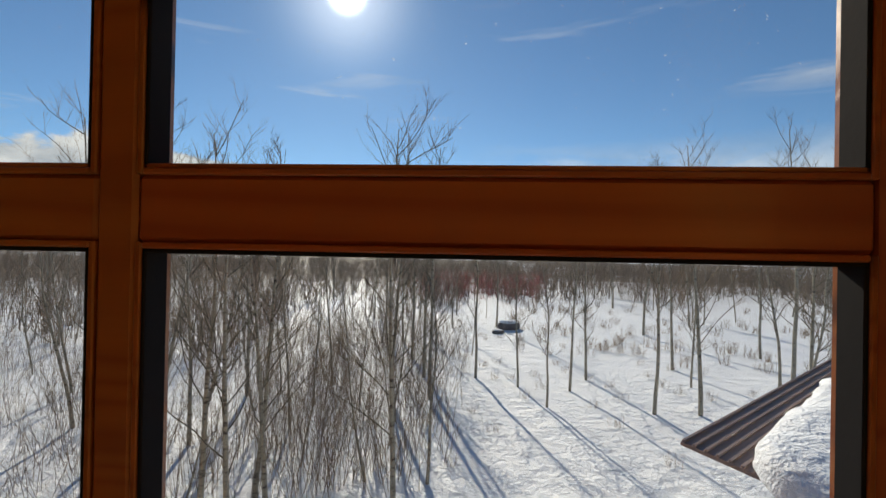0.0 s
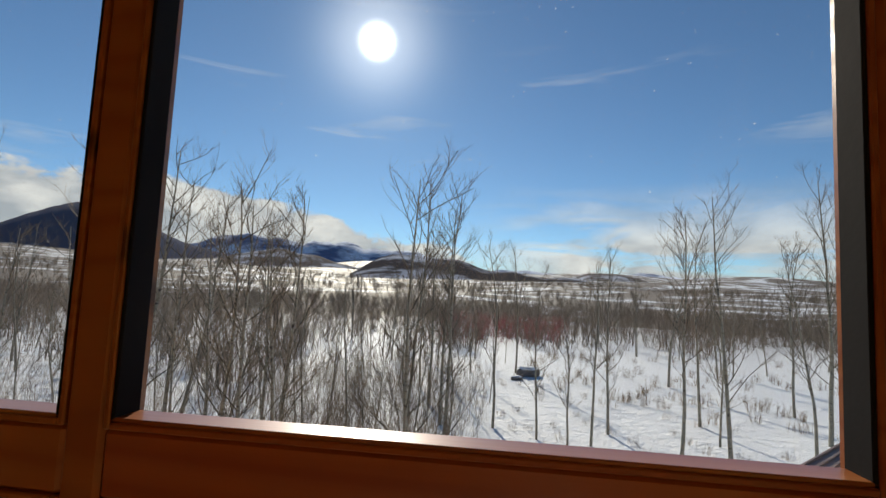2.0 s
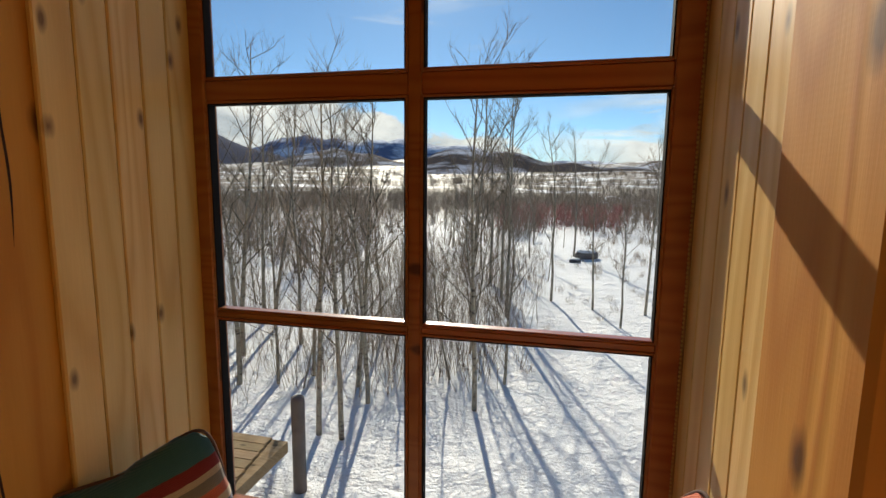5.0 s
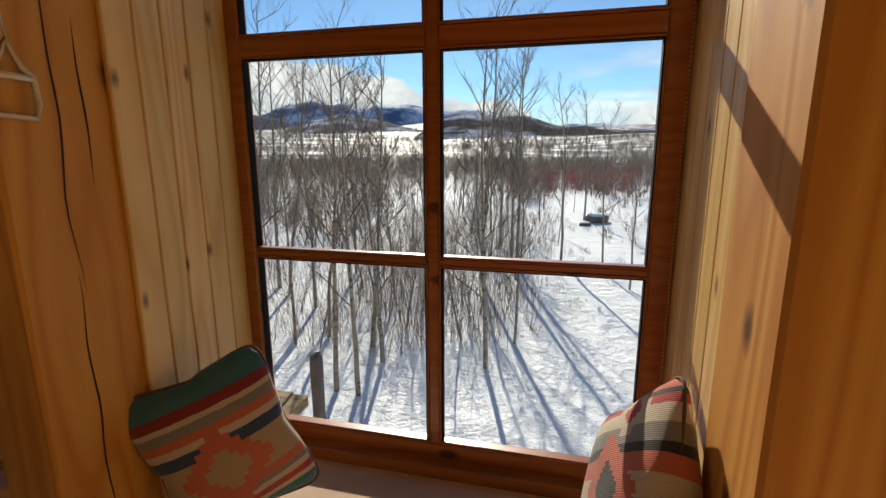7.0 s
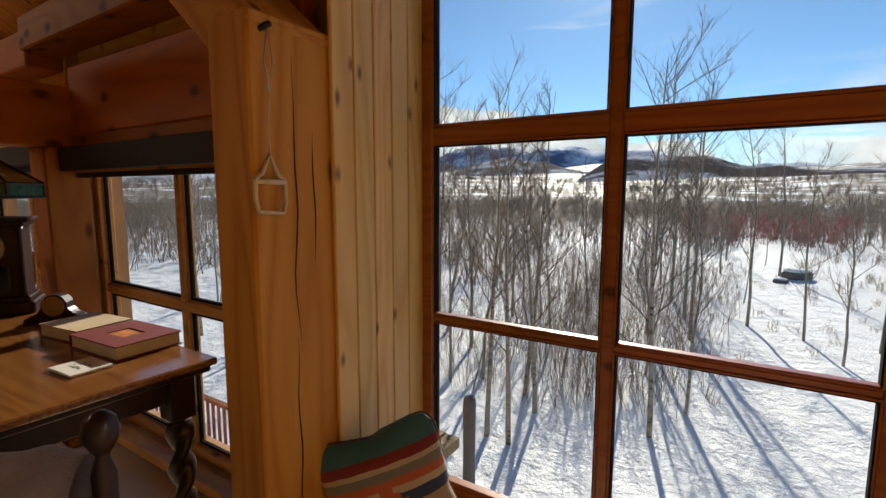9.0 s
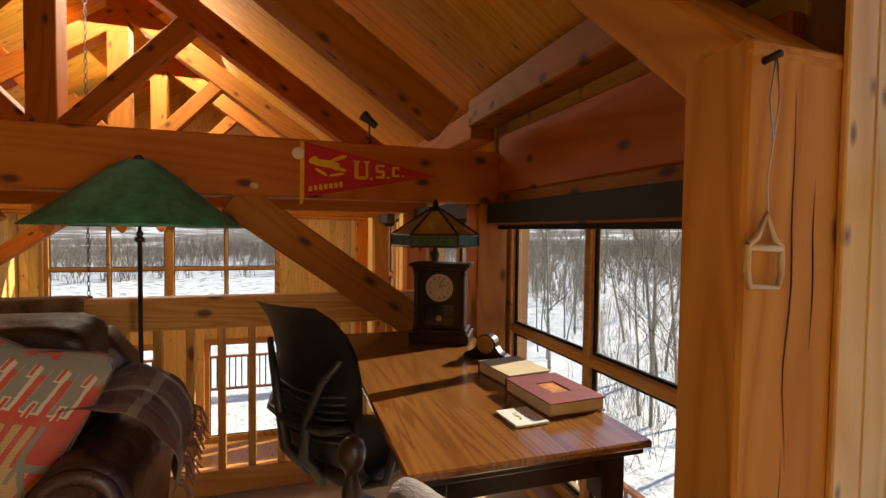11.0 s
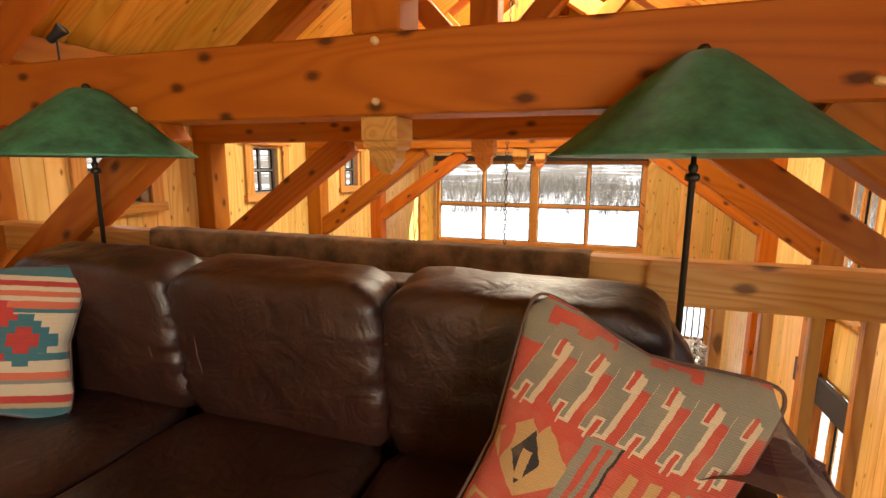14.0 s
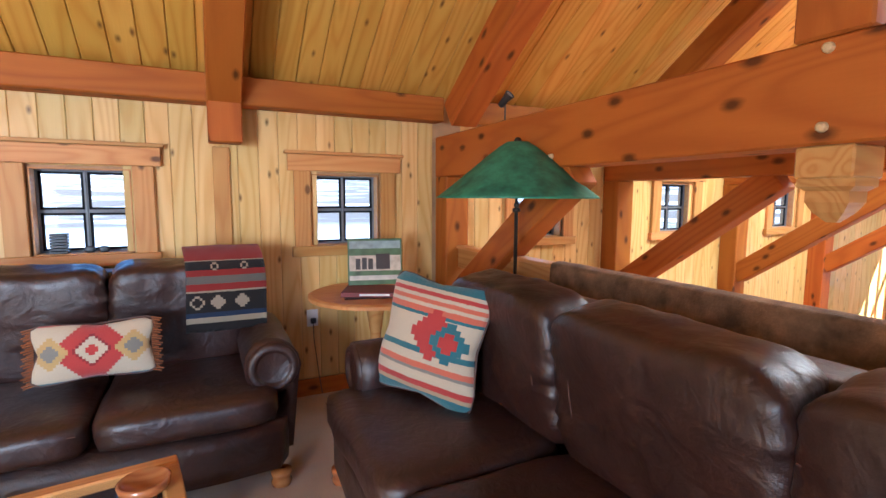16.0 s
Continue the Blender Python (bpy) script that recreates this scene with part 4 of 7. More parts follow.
# ---- textiles ----
def textile(name, axis, bands, motif=None, rough=0.95, vary=0.18, cross=None):
    """Woven cloth: bands are (position, colour) along a local axis; motif: (colour, colour, middle, size) a stepped diamond; cross: bands the other way (a plaid)."""
    m, nt, b = nodes_of(name)
    tc = nt.nodes.new("ShaderNodeTexCoord")
    sep = nt.nodes.new("ShaderNodeSeparateXYZ")
    nt.links.new(tc.outputs["Object"], sep.inputs[0])
    ax = {"x": 0, "y": 1, "z": 2}
    wob = noise_of(nt, tc.outputs["Object"], 40.0, 2.0)
    pos = calc(nt, "ADD", sep.outputs[ax[axis]], calc(nt, "MULTIPLY", calc(nt, "SUBTRACT", wob, 0.5), 0.006))
    lo, hi = bands[0][0], bands[-1][0]
    f = ramp_fac(nt, pos, lo, hi)
    r = nt.nodes.new("ShaderNodeValToRGB")
    r.color_ramp.interpolation = "CONSTANT"
    els = r.color_ramp.elements
    while len(els) < len(bands):
        els.new(0.5)
    for e, (p, c) in zip(els, bands):
        e.position, e.color = (p - lo) / (hi - lo), (*c, 1)
    nt.links.new(f, r.inputs["Fac"])
    c = r.outputs["Color"]
    if cross:
        r2 = nt.nodes.new("ShaderNodeValToRGB")
        r2.color_ramp.interpolation = "CONSTANT"
        while len(r2.color_ramp.elements) < len(cross[1]):
            r2.color_ramp.elements.new(0.5)
        l2, h2 = cross[1][0][0], cross[1][-1][0]
        for e, (p, cc) in zip(r2.color_ramp.elements, cross[1]):
            e.position, e.color = (p - l2) / (h2 - l2), (*cc, 1)
        nt.links.new(ramp_fac(nt, sep.outputs[ax[cross[0]]], l2, h2), r2.inputs["Fac"])
        c = mixc(nt, 0.42, c, r2.outputs["Color"])
    for mo in motif or ():
        ca, cb, (mx, mz), size, step = mo
        other = 0 if axis != "x" else 2
        def q(v, o):
            d = calc(nt, "ABSOLUTE", calc(nt, "SUBTRACT", v, o))
            return calc(nt, "MULTIPLY", calc(nt, "FLOOR", calc(nt, "DIVIDE", d, step)), step)
        d = calc(nt, "ADD", q(sep.outputs[other], mx), q(sep.outputs[ax[axis]], mz))
        c = mixc(nt, calc(nt, "LESS_THAN", d, size), c, ca)
        c = mixc(nt, calc(nt, "LESS_THAN", d, size * 0.45), c, cb)
    fine = noise_of(nt, tc.outputs["Object"], 320.0, 2.0)
    weave = nt.nodes.new("ShaderNodeTexWave")
    weave.bands_direction = "Z"
    weave.inputs["Scale"].default_value = 70.0
    nt.links.new(tc.outputs["Object"], weave.inputs["Vector"])
    c = mixc(nt, calc(nt, "MULTIPLY", fine, vary * 1.6), c, tuple((0.05, 0.04, 0.035)))
    nt.links.new(c, b.inputs["Base Color"])
    b.inputs["Roughness"].default_value, b.inputs["Sheen Weight"].default_value = rough, 0.25
    bump(nt, b, calc(nt, "ADD", fine, weave.outputs["Fac"]), 0.4, 0.003)
    return m


RED, DRED, TEAL, CREAM, GREY, NAVY, SALMON, BLK, TAN, OCHRE = (0.42, 0.035, 0.03), (0.22, 0.015, 0.02), (0.03, 0.14, 0.17), (0.55, 0.46, 0.33), (0.22, 0.21, 0.18), (0.025, 0.05, 0.12), (0.55, 0.13, 0.07), (0.02, 0.018, 0.02), (0.42, 0.30, 0.17), (0.50, 0.33, 0.12)


def cushion(label, w, h, thick, mat, origin, across, up_dir, seed=1, back=None, group="", sq=0.22):
    """A cushion standing in the plane of across and up_dir, its middle at origin."""
    x = Vector(across).normalized()
    z = (Vector(up_dir) - x * Vector(up_dir).dot(x)).normalized()
    y = z.cross(x)
    t = new("cushion")
    t.empty_display_size = 0.1
    m = Matrix((x, y, z)).transposed().to_4x4()
    m.translation = origin
    t.matrix_world = m
    tagged(t, label, "cushion", group)
    bm = puff(w, h, thick, sq, 0.75, 44, 18, 0.012, 5, seed, pinch=0.16)
    bmesh.ops.rotate(bm, verts=bm.verts, matrix=Matrix.Rotation(math.pi / 2, 3, "X"))
    mesh_ob("cover", bm, mat, t, "", True)
    pts = []
    for i in range(41):
        u = 2 * math.pi * i / 40
        c, s = math.cos(u), math.sin(u)
        px, pz = math.copysign(abs(c) ** sq, c), math.copysign(abs(s) ** sq, s)
        k = 1 + 0.16 * (min(1, abs(px * pz)) - 0.35)
        pts.append((px * k * w / 2 * 1.005, 0, pz * k * h / 2 * 1.005))
    mesh_ob("piping", tube(pts, 0.004, 6, cap=False), plain_piping, t, "", True)
    return t


plain_piping = plain("cushion_piping", (0.10, 0.06, 0.05), 0.9)
T_SEAT = textile("striped_wool", "z", [(-0.25, TEAL), (-0.19, CREAM), (-0.175, RED), (-0.155, CREAM), (-0.135, GREY), (-0.12, SALMON), (-0.09, TAN), (-0.02, TAN), (0.02, NAVY), (0.055, CREAM), (0.075, SALMON), (0.10, GREY), (0.125, CREAM), (0.14, DRED), (0.17, TEAL), (0.3, TEAL)], [(SALMON, TAN, (0.0, -0.04), 0.10, 0.02)])
T_SOFA = textile("bright_stripes", "z", [(-0.29, TEAL), (-0.225, TAN), (-0.205, RED), (-0.18, CREAM), (-0.14, GREY), (-0.125, SALMON), (-0.10, CREAM), (-0.06, TEAL), (-0.035, CREAM), (0.10, TEAL), (0.115, SALMON), (0.14, CREAM), (0.155, SALMON), (0.175, CREAM), (0.19, RED), (0.21, CREAM), (0.225, TEAL), (0.3, TEAL)], [(RED, RED, (0.05, 0.03), 0.095, 0.022), (TEAL, RED, (0.13, 0.01), 0.07, 0.022)])
def kilim(name, base, shapes):
    """Woven figures: (colour, x, z, half width, half height, lean) slanted bars, or with a lean of None a lozenge."""
    m, nt, b = nodes_of(name)
    tc = nt.nodes.new("ShaderNodeTexCoord")
    sep = nt.nodes.new("ShaderNodeSeparateXYZ")
    nt.links.new(tc.outputs["Object"], sep.inputs[0])
    wob = calc(nt, "MULTIPLY", calc(nt, "SUBTRACT", noise_of(nt, tc.outputs["Object"], 26.0, 3.0), 0.5), 0.014)
    X, Z = calc(nt, "ADD", sep.outputs[0], wob), calc(nt, "ADD", sep.outputs[2], wob)
    c = None
    for col, cx, cz, hw, hh, lean in shapes:
        dz = calc(nt, "SUBTRACT", Z, cz)
        dx = calc(nt, "SUBTRACT", X, cx)
        if lean is None:
            d = calc(nt, "ADD", calc(nt, "DIVIDE", calc(nt, "ABSOLUTE", dx), hw), calc(nt, "DIVIDE", calc(nt, "ABSOLUTE", dz), hh))
            mask = calc(nt, "LESS_THAN", d, 1.0)
        else:
            dx = calc(nt, "SUBTRACT", dx, calc(nt, "MULTIPLY", dz, lean))
            mask = calc(nt, "MULTIPLY", calc(nt, "LESS_THAN", calc(nt, "ABSOLUTE", dx), hw), calc(nt, "LESS_THAN", calc(nt, "ABSOLUTE", dz), hh))
        c = mixc(nt, mask, base if c is None else c, col)
    fine = noise_of(nt, tc.outputs["Object"], 320.0, 2.0)
    wear = noise_of(nt, tc.outputs["Object"], 12.0, 4.0)
    c = mixc(nt, calc(nt, "MULTIPLY", fine, 0.3), c, (0.06, 0.045, 0.035))
    c = mixc(nt, ramp_fac(nt, wear, 0.5, 0.8, 0.3), c, (0.42, 0.28, 0.16))
    nt.links.new(c, b.inputs["Base Color"])
    b.inputs["Roughness"].default_value, b.inputs["Sheen Weight"].default_value = 0.95, 0.2
    weave = nt.nodes.new("ShaderNodeTexWave")
    weave.bands_direction = "Z"
    weave.inputs["Scale"].default_value = 70.0
    nt.links.new(tc.outputs["Object"], weave.inputs["Vector"])
    bump(nt, b, calc(nt, "ADD", fine, weave.outputs["Fac"]), 0.4, 0.003)
    return m


KR, KT, KG = (0.46, 0.065, 0.040), (0.46, 0.29, 0.12), (0.21, 0.205, 0.16)
FIGS = [(KG, 0, 0.27, 0.5, 0.045, 0), (KR, -0.13, 0.29, 0.07, 0.018, 0), (KR, 0.05, 0.285, 0.05, 0.012, 0)]
for k in range(6):
    x = -0.178 + 0.072 * k
    FIGS += [(CREAM, x, 0.18, 0.026, 0.068, 0.25), (KG, x, 0.20, 0.020, 0.082, 0.25), (CREAM, x - 0.017, 0.125, 0.0095, 0.024, 0.25), (KR, x - 0.017, 0.120, 0.005, 0.024, 0.25), (CREAM, x + 0.02, 0.232, 0.0095, 0.020, 0.25), (KR, x + 0.02, 0.237, 0.005, 0.020, 0.25)]
FIGS += [(KT, -0.14, 0.02, 0.09, 0.085, None), (KR, -0.14, 0.10, 0.02, 0.035, None), (KR, -0.19, 0.03, 0.015, 0.05, None), (BLK, -0.145, 0.015, 0.028, 0.055, None), (KT, -0.145, 0.0, 0.009, 0.03, 0),
         (KG, -0.045, 0.0, 0.030, 0.11, 0.2), (KR, -0.050, 0.0, 0.006, 0.10, 0.2), (KR, -0.030, 0.0, 0.005, 0.10, 0.2), (BLK, -0.012, 0.0, 0.003, 0.11, 0.2),
         (KT, 0.075, -0.09, 0.075, 0.05, 0.2), (KT, 0.03, 0.0, 0.010, 0.075, 0.2), (KT, 0.07, 0.0, 0.010, 0.08, 0.2), (KT, 0.105, 0.0, 0.009, 0.08, 0.2), (KG, 0.13, 0.0, 0.007, 0.085, 0.2),
         (KT, 0.20, -0.16, 0.07, 0.12, None), (KG, 0.19, -0.035, 0.05, 0.012, 0), (KG, 0.155, -0.10, 0.010, 0.09, -0.3),
         (KT, -0.10, -0.24, 0.13, 0.14, 0.1), (KR, -0.10, -0.12, 0.11, 0.012, 0.3), (BLK, -0.02, -0.15, 0.016, 0.12, 0.35), (KT, -0.035, -0.12, 0.016, 0.018, None), (KT, -0.045, -0.165, 0.016, 0.018, None), (KT, -0.055, -0.21, 0.016, 0.018, None),
         (KG, -0.005, -0.13, 0.014, 0.07, 0.3), (KR, 0.09, -0.22, 0.10, 0.12, None), (KT, 0.085, -0.225, 0.062, 0.08, None), (BLK, 0.10, -0.225, 0.020, 0.05, 0.3), (KR, -0.12, -0.24, 0.006, 0.06, 0.2), (KR, -0.16, -0.25, 0.006, 0.05, 0.2)]
T_KILIM = kilim("red_kilim", KR, FIGS)
T_KILIM2 = textile("zigzag_kilim", "z", [(-0.3, SALMON), (-0.2, CREAM), (-0.16, BLK), (-0.14, TEAL), (-0.09, CREAM), (-0.05, BLK), (-0.02, CREAM), (0.03, SALMON), (0.07, BLK), (0.09, GREY), (0.13, CREAM), (0.17, RED), (0.19, BLK), (0.205, SALMON), (0.3, SALMON)], [(SALMON, BLK, (0.05, 0.0), 0.12, 0.012), (TEAL, CREAM, (-0.12, -0.12), 0.10, 0.012), (CREAM, RED, (0.1, 0.17), 0.06, 0.01)])
T_MEDAL = textile("medallion_tapestry", "z", [(-0.2, TEAL), (-0.125, CREAM), (0.125, RED), (0.14, TEAL), (0.2, TEAL)], [(RED, DRED, (0.0, 0.0), 0.15, 0.012), (OCHRE, GREY, (-0.16, 0.0), 0.07, 0.012), (OCHRE, GREY, (0.16, 0.0), 0.07, 0.012), (CREAM, RED, (0.0, 0.0), 0.05, 0.012)])
T_BLANKET = textile("patterned_blanket", "z", [(0.50, BLK), (0.68, CREAM), (0.71, NAVY), (0.735, BLK), (0.84, CREAM), (0.85, RED), (0.885, GREY), (0.925, RED), (0.955, BLK), (1.0, CREAM), (1.006, RED), (1.1, BLK)], [(CREAM, CREAM, (-0.08, 0.79), 0.035, 0.012), (CREAM, CREAM, (0.04, 0.79), 0.03, 0.012), (CREAM, BLK, (0.14, 0.79), 0.03, 0.012), (CREAM, BLK, (-0.1, 0.975), 0.02, 0.01), (CREAM, BLK, (0.05, 0.975), 0.02, 0.01)])
PLB, PLG, PLC = (0.15, 0.035, 0.04), (0.30, 0.17, 0.13), (0.80, 0.66, 0.56)
T_PLAID = textile("plaid_wool", "x", [(-0.3, PLB), (-0.22, PLC), (-0.19, PLB), (-0.10, DRED), (-0.08, PLG), (0.0, PLC), (0.03, PLB), (0.10, DRED), (0.12, PLB), (0.18, PLG), (0.24, PLC), (0.3, PLB)], cross=("y", [(-0.3, PLB), (-0.2, PLC), (-0.16, PLG), (-0.08, RED), (-0.06, PLB), (0.02, PLG), (0.08, PLC), (0.11, PLB), (0.2, DRED), (0.22, PLG), (0.3, PLB)]))
T_FLEECE = plain("grey_fleece", (0.33, 0.27, 0.27), 1.0, 0, 0.25, 14, 1.0, 140, sheen=0.6)
T_NAVY = plain("navy_cloth", (0.012, 0.016, 0.03), 0.9, 0, 0.3, 20, 0.5, 200)

cushion("striped wool cushion with teal ends on the window seat", 0.365, 0.45, 0.15, T_SEAT, (0.435, 0.730, 0.405), (0.30, 0.22, 0.13), (-0.10, 0.03, 1), 3)
cushion("faded kilim cushion with a tan back on the window seat", 0.44, 0.44, 0.17, T_KILIM2, (1.52, 0.70, 0.455), (0.22, -0.62, 0.60), (0.10, 0.55, 0.62), 4)
cushion("striped wool cushion with stepped red motif on the leather sofa", 0.50, 0.51, 0.18, T_SOFA, (-0.91, -3.32, 0.775), (-0.30, 0.52, -0.06), (-0.22, -0.12, 1), 5)
cushion("large red and tan kilim cushion leaning on the sofa arm", 0.46, 0.60, 0.15, T_KILIM, (-0.80, -1.33, 0.745), (0.02, 0.92, -0.30), (-0.22, 0.36, 0.95), 6, sq=0.14)
medal = cushion("oblong tapestry cushion with fringed ends on the sofa", 0.45, 0.25, 0.13, T_MEDAL, (0.47, -4.07, 0.695), (-1, 0.02, 0.02), (0, -0.30, 1), 7)
fr = bmesh.new()
for sx in (-1, 1):
    for i in range(26):
        z = -0.125 + 0.010 * i
        tube([(sx * 0.228, 0, z), (sx * (0.265 + 0.01 * math.sin(i * 2.1)), 0.01 * math.sin(i), z - 0.01)], 0.004, 4, fr)
tagged(mesh_ob("fringe", fr, plain("rust_fringe", (0.22, 0.07, 0.02), 0.9), medal), kind="stuff")


def drape(name, label, prof, w, mat, at, rz, thick=0.014, category="blanket", wave=0.01, n=18):
    """A folded cloth that follows a profile of (y, z), w wide along the local x."""
    t = thing(name, label, category, at=at, rz=rz)
    bm = bmesh.new()
    P = []
    ext = [prof[0], *prof, prof[-1]]
    for a, b, c, d in zip(ext, ext[1:], ext[2:], ext[3:]):
        for k in range(6):
            u = k / 6
            P.append(tuple(0.5 * (2 * b[i] + (c[i] - a[i]) * u + (2 * a[i] - 5 * b[i] + 4 * c[i] - d[i]) * u * u + (3 * b[i] - a[i] - 3 * c[i] + d[i]) * u ** 3) for i in (0, 1)))
    P.append(prof[-1])
    grid = []
    for j, (py, pz) in enumerate(P):
        row = []
        for i in range(n + 1):
            x = -w / 2 + w * i / n
            o = wave * (noise.noise(Vector((x * 5, py * 3, pz * 3))) + 0.5 * noise.noise(Vector((x * 14, py * 6, pz * 5))))
            row.append(bm.verts.new((x + 0.02 * noise.noise(Vector((pz * 4, py * 4, 2))), py + o * 0.6, pz + abs(o))))
        grid.append(row)
    for a, b in zip(grid, grid[1:]):
        for i in range(n):
            bm.faces.new((a[i], a[i + 1], b[i + 1], b[i]))
    bmesh.ops.solidify(bm, geom=bm.faces[:], thickness=-thick)
    bmesh.ops.recalc_face_normals(bm, faces=bm.faces)
    mesh_ob("cloth", bm, mat, t, "", True)
    return t


drape("blanket", "folded dark blanket with red bands over the sofa back", [(0.04, 0.85), (0.06, 1.02), (0.14, 1.065), (0.26, 1.06), (0.36, 1.00), (0.42, 0.90), (0.45, 0.78), (0.455, 0.63)], 0.40, T_BLANKET, (-0.10, -4.665, 0.055), 0)
drape("throw", "brown plush throw laid along the loft railing", [(-0.052, 0.80), (-0.052, 0.95), (-0.050, 1.04), (-0.02, 1.064), (0.02, 1.064), (0.050, 1.045), (0.054, 0.95), (0.054, 0.78)], 2.10, M_THROW, (-1.745, -2.42, 0), -90, 0.016, "blanket", 0.006, 50)
pl = drape("plaid_blanket", "dark plaid wool blanket with fringe heaped on the sofa arm", [(-0.10, 0.42), (-0.16, 0.62), (-0.13, 0.74), (-0.05, 0.80), (0.05, 0.80), (0.13, 0.76), (0.18, 0.69), (0.215, 0.60), (0.20, 0.48)], 0.48, T_PLAID, (-1.01, -1.03, 0.01), 0, 0.035, "blanket", 0.055, 48)
fr = bmesh.new()
for i in range(44):
    a = i / 44
    p = (-0.20 + 0.40 * a, 0.205 + 0.008 * math.sin(i * 3.3), 0.52 + 0.03 * math.sin(i * 0.6) + 0.12 * (1 - a))
    tube([p, (p[0] + 0.01 * math.sin(i), p[1] + 0.03, p[2] - 0.01), (p[0] + 0.02 * math.sin(i * 2), p[1] + 0.045 + 0.012 * math.sin(i * 1.7), p[2] - 0.06)], 0.0035, 4, fr)
mesh_ob("fringe", fr, plain("dark_fringe", (0.22, 0.10, 0.08), 0.95), pl)

# ---- things on the desk ----
DZ = 0.846
cl = thing("mantel_clock", "tall dark wooden mantel clock with a glass door on the desk", "clock", at=(-1.335, 0.29, DZ), rz=-24 - 90)
# its front faces -y in its own place turned; local y is depth, the face at +y
cl.matrix_world = pose(-1.335, 0.29, DZ, 0, 0, 62)
def ring(r, w, n=36, z=0.0, h=0.006):
    return lathe([(r - w, z), (r, z), (r, z + h), (r - w, z + h), (r - w, z)], n)


block("base", (-0.15, -0.10, 0), (0.15, 0.10, 0.05), M_DARKWOOD, cl, 0.006)
block("plinth", (-0.135, -0.088, 0.05), (0.135, 0.088, 0.07), M_DARKWOOD, cl, 0.004)
block("case", (-0.12, -0.075, 0.07), (0.12, 0.075, 0.36), M_DARKWOOD, cl, 0.004)
block("cornice", (-0.135, -0.09, 0.36), (0.135, 0.09, 0.378), M_DARKWOOD, cl, 0.005)
block("cap", (-0.15, -0.10, 0.378), (0.15, 0.10, 0.395), M_DARKWOOD, cl, 0.005)
for sx in (-1, 1):
    col = mesh_ob("column", lathe([(0.012, 0.07), (0.014, 0.08), (0.009, 0.1), (0.009, 0.33), (0.014, 0.35), (0.012, 0.36)], 12), M_DARKWOOD, cl, "", True)
    col.location = (sx * 0.118, -0.08, 0)
dial = mesh_ob("dial", lathe([(0, 0), (0.062, 0), (0.064, 0.003), (0, 0.003)], 36), plain("dial_silver", (0.42, 0.38, 0.30), 0.45, 0.2), cl, "silvered round dial")
dial.matrix_basis = pose(0, -0.0755, 0.275, 90, 0, 0)
mesh_ob("bezel", ring(0.068, 0.005), M_STEEL, dial)
ticks = bmesh.new()
for i in range(12):
    a = 2 * math.pi * i / 12
    box_bm(0.004, 0.012, 0.001, 0.0002, ticks, (0.05 * math.cos(a), 0.05 * math.sin(a), 0.0042))
tagged(mesh_ob("numerals", ticks, M_BLACK, dial), kind="stuff")
for L, a in ((0.03, 62), (0.045, 20)):
    h = mesh_ob("clock_hand", box_bm(0.003, L, 0.001, 0.0002, at=(0, L / 2, 0.0056)), M_BLACK, dial)
    h.rotation_euler.z = radians(-a)
block("door_glass", (-0.075, -0.082, 0.09), (0.075, -0.078, 0.195), plain("dark_clock_glass", (0.02, 0.015, 0.013), 0.08, 0, 0.05, coat=0.6), cl, 0.001)
pend = mesh_ob("pendulum", lathe([(0, 0), (0.014, 0), (0.014, 0.003), (0, 0.003)], 16), M_BRASS, cl)
pend.matrix_basis = pose(0, -0.0835, 0.125, 90, 0, 0)

tl = thing("table_lamp", "leaded glass table lamp with amber panels behind the clock", "lamp", at=(-1.50, 0.30, DZ), rz=12)
mesh_ob("base", lathe([(0.085, 0), (0.088, 0.012), (0.06, 0.03), (0.022, 0.05), (0.018, 0.2), (0.03, 0.36), (0.018, 0.40), (0.026, 0.43), (0.012, 0.46), (0.010, 0.60)], 20), M_IRON, tl, "", True)
M_AMBER = plain("amber_glass", (0.60, 0.42, 0.16), 0.25, 0, 0.25, 10, 0.1, 30)
M_GGLASS = plain("green_ripple_glass", (0.04, 0.16, 0.09), 0.12, 0, 0.5, 40, 0.6, 90)
sh = new("shade")
sh.parent = tl
NS = 6
R0, R1, Z1, Z2, Z3 = 0.035, 0.232, 0.665, 0.535, 0.475
for i in range(NS):
    a, b_ = 2 * math.pi * i / NS, 2 * math.pi * (i + 1) / NS
    for nm, ra, rb, za, zb, mt in (("panel", R0, R1, Z1, Z2, M_AMBER), ("skirt", R1, R1, Z2 - 0.004, Z3, M_GGLASS)):
        bm = bmesh.new()
        vs = [bm.verts.new((r * math.cos(t), r * math.sin(t), z)) for r, z, t in ((ra, za, a), (rb, zb, a), (rb, zb, b_), (ra, za, b_))]
        bm.faces.new(vs)
        bmesh.ops.solidify(bm, geom=bm.faces[:], thickness=0.004)
        mesh_ob(nm, bm, mt, sh)
    mesh_ob("rib", tube([(R0 * math.cos(a), R0 * math.sin(a), Z1 + 0.004), (R1 * 1.01 * math.cos(a), R1 * 1.01 * math.sin(a), Z2), (R1 * 1.01 * math.cos(a), R1 * 1.01 * math.sin(a), Z3)], 0.007, 6), M_IRON, sh)
    for z in (Z2, Z3):
        mesh_ob("rim", tube([(R1 * 1.01 * math.cos(t), R1 * 1.01 * math.sin(t), z) for t in (a, b_)], 0.006, 6), M_IRON, sh)
mesh_ob("cap", lathe([(0.04, 0.655), (0.042, 0.67), (0.015, 0.685), (0.018, 0.70), (0.008, 0.715), (0, 0.735)], 16), M_IRON, tl, "", True)

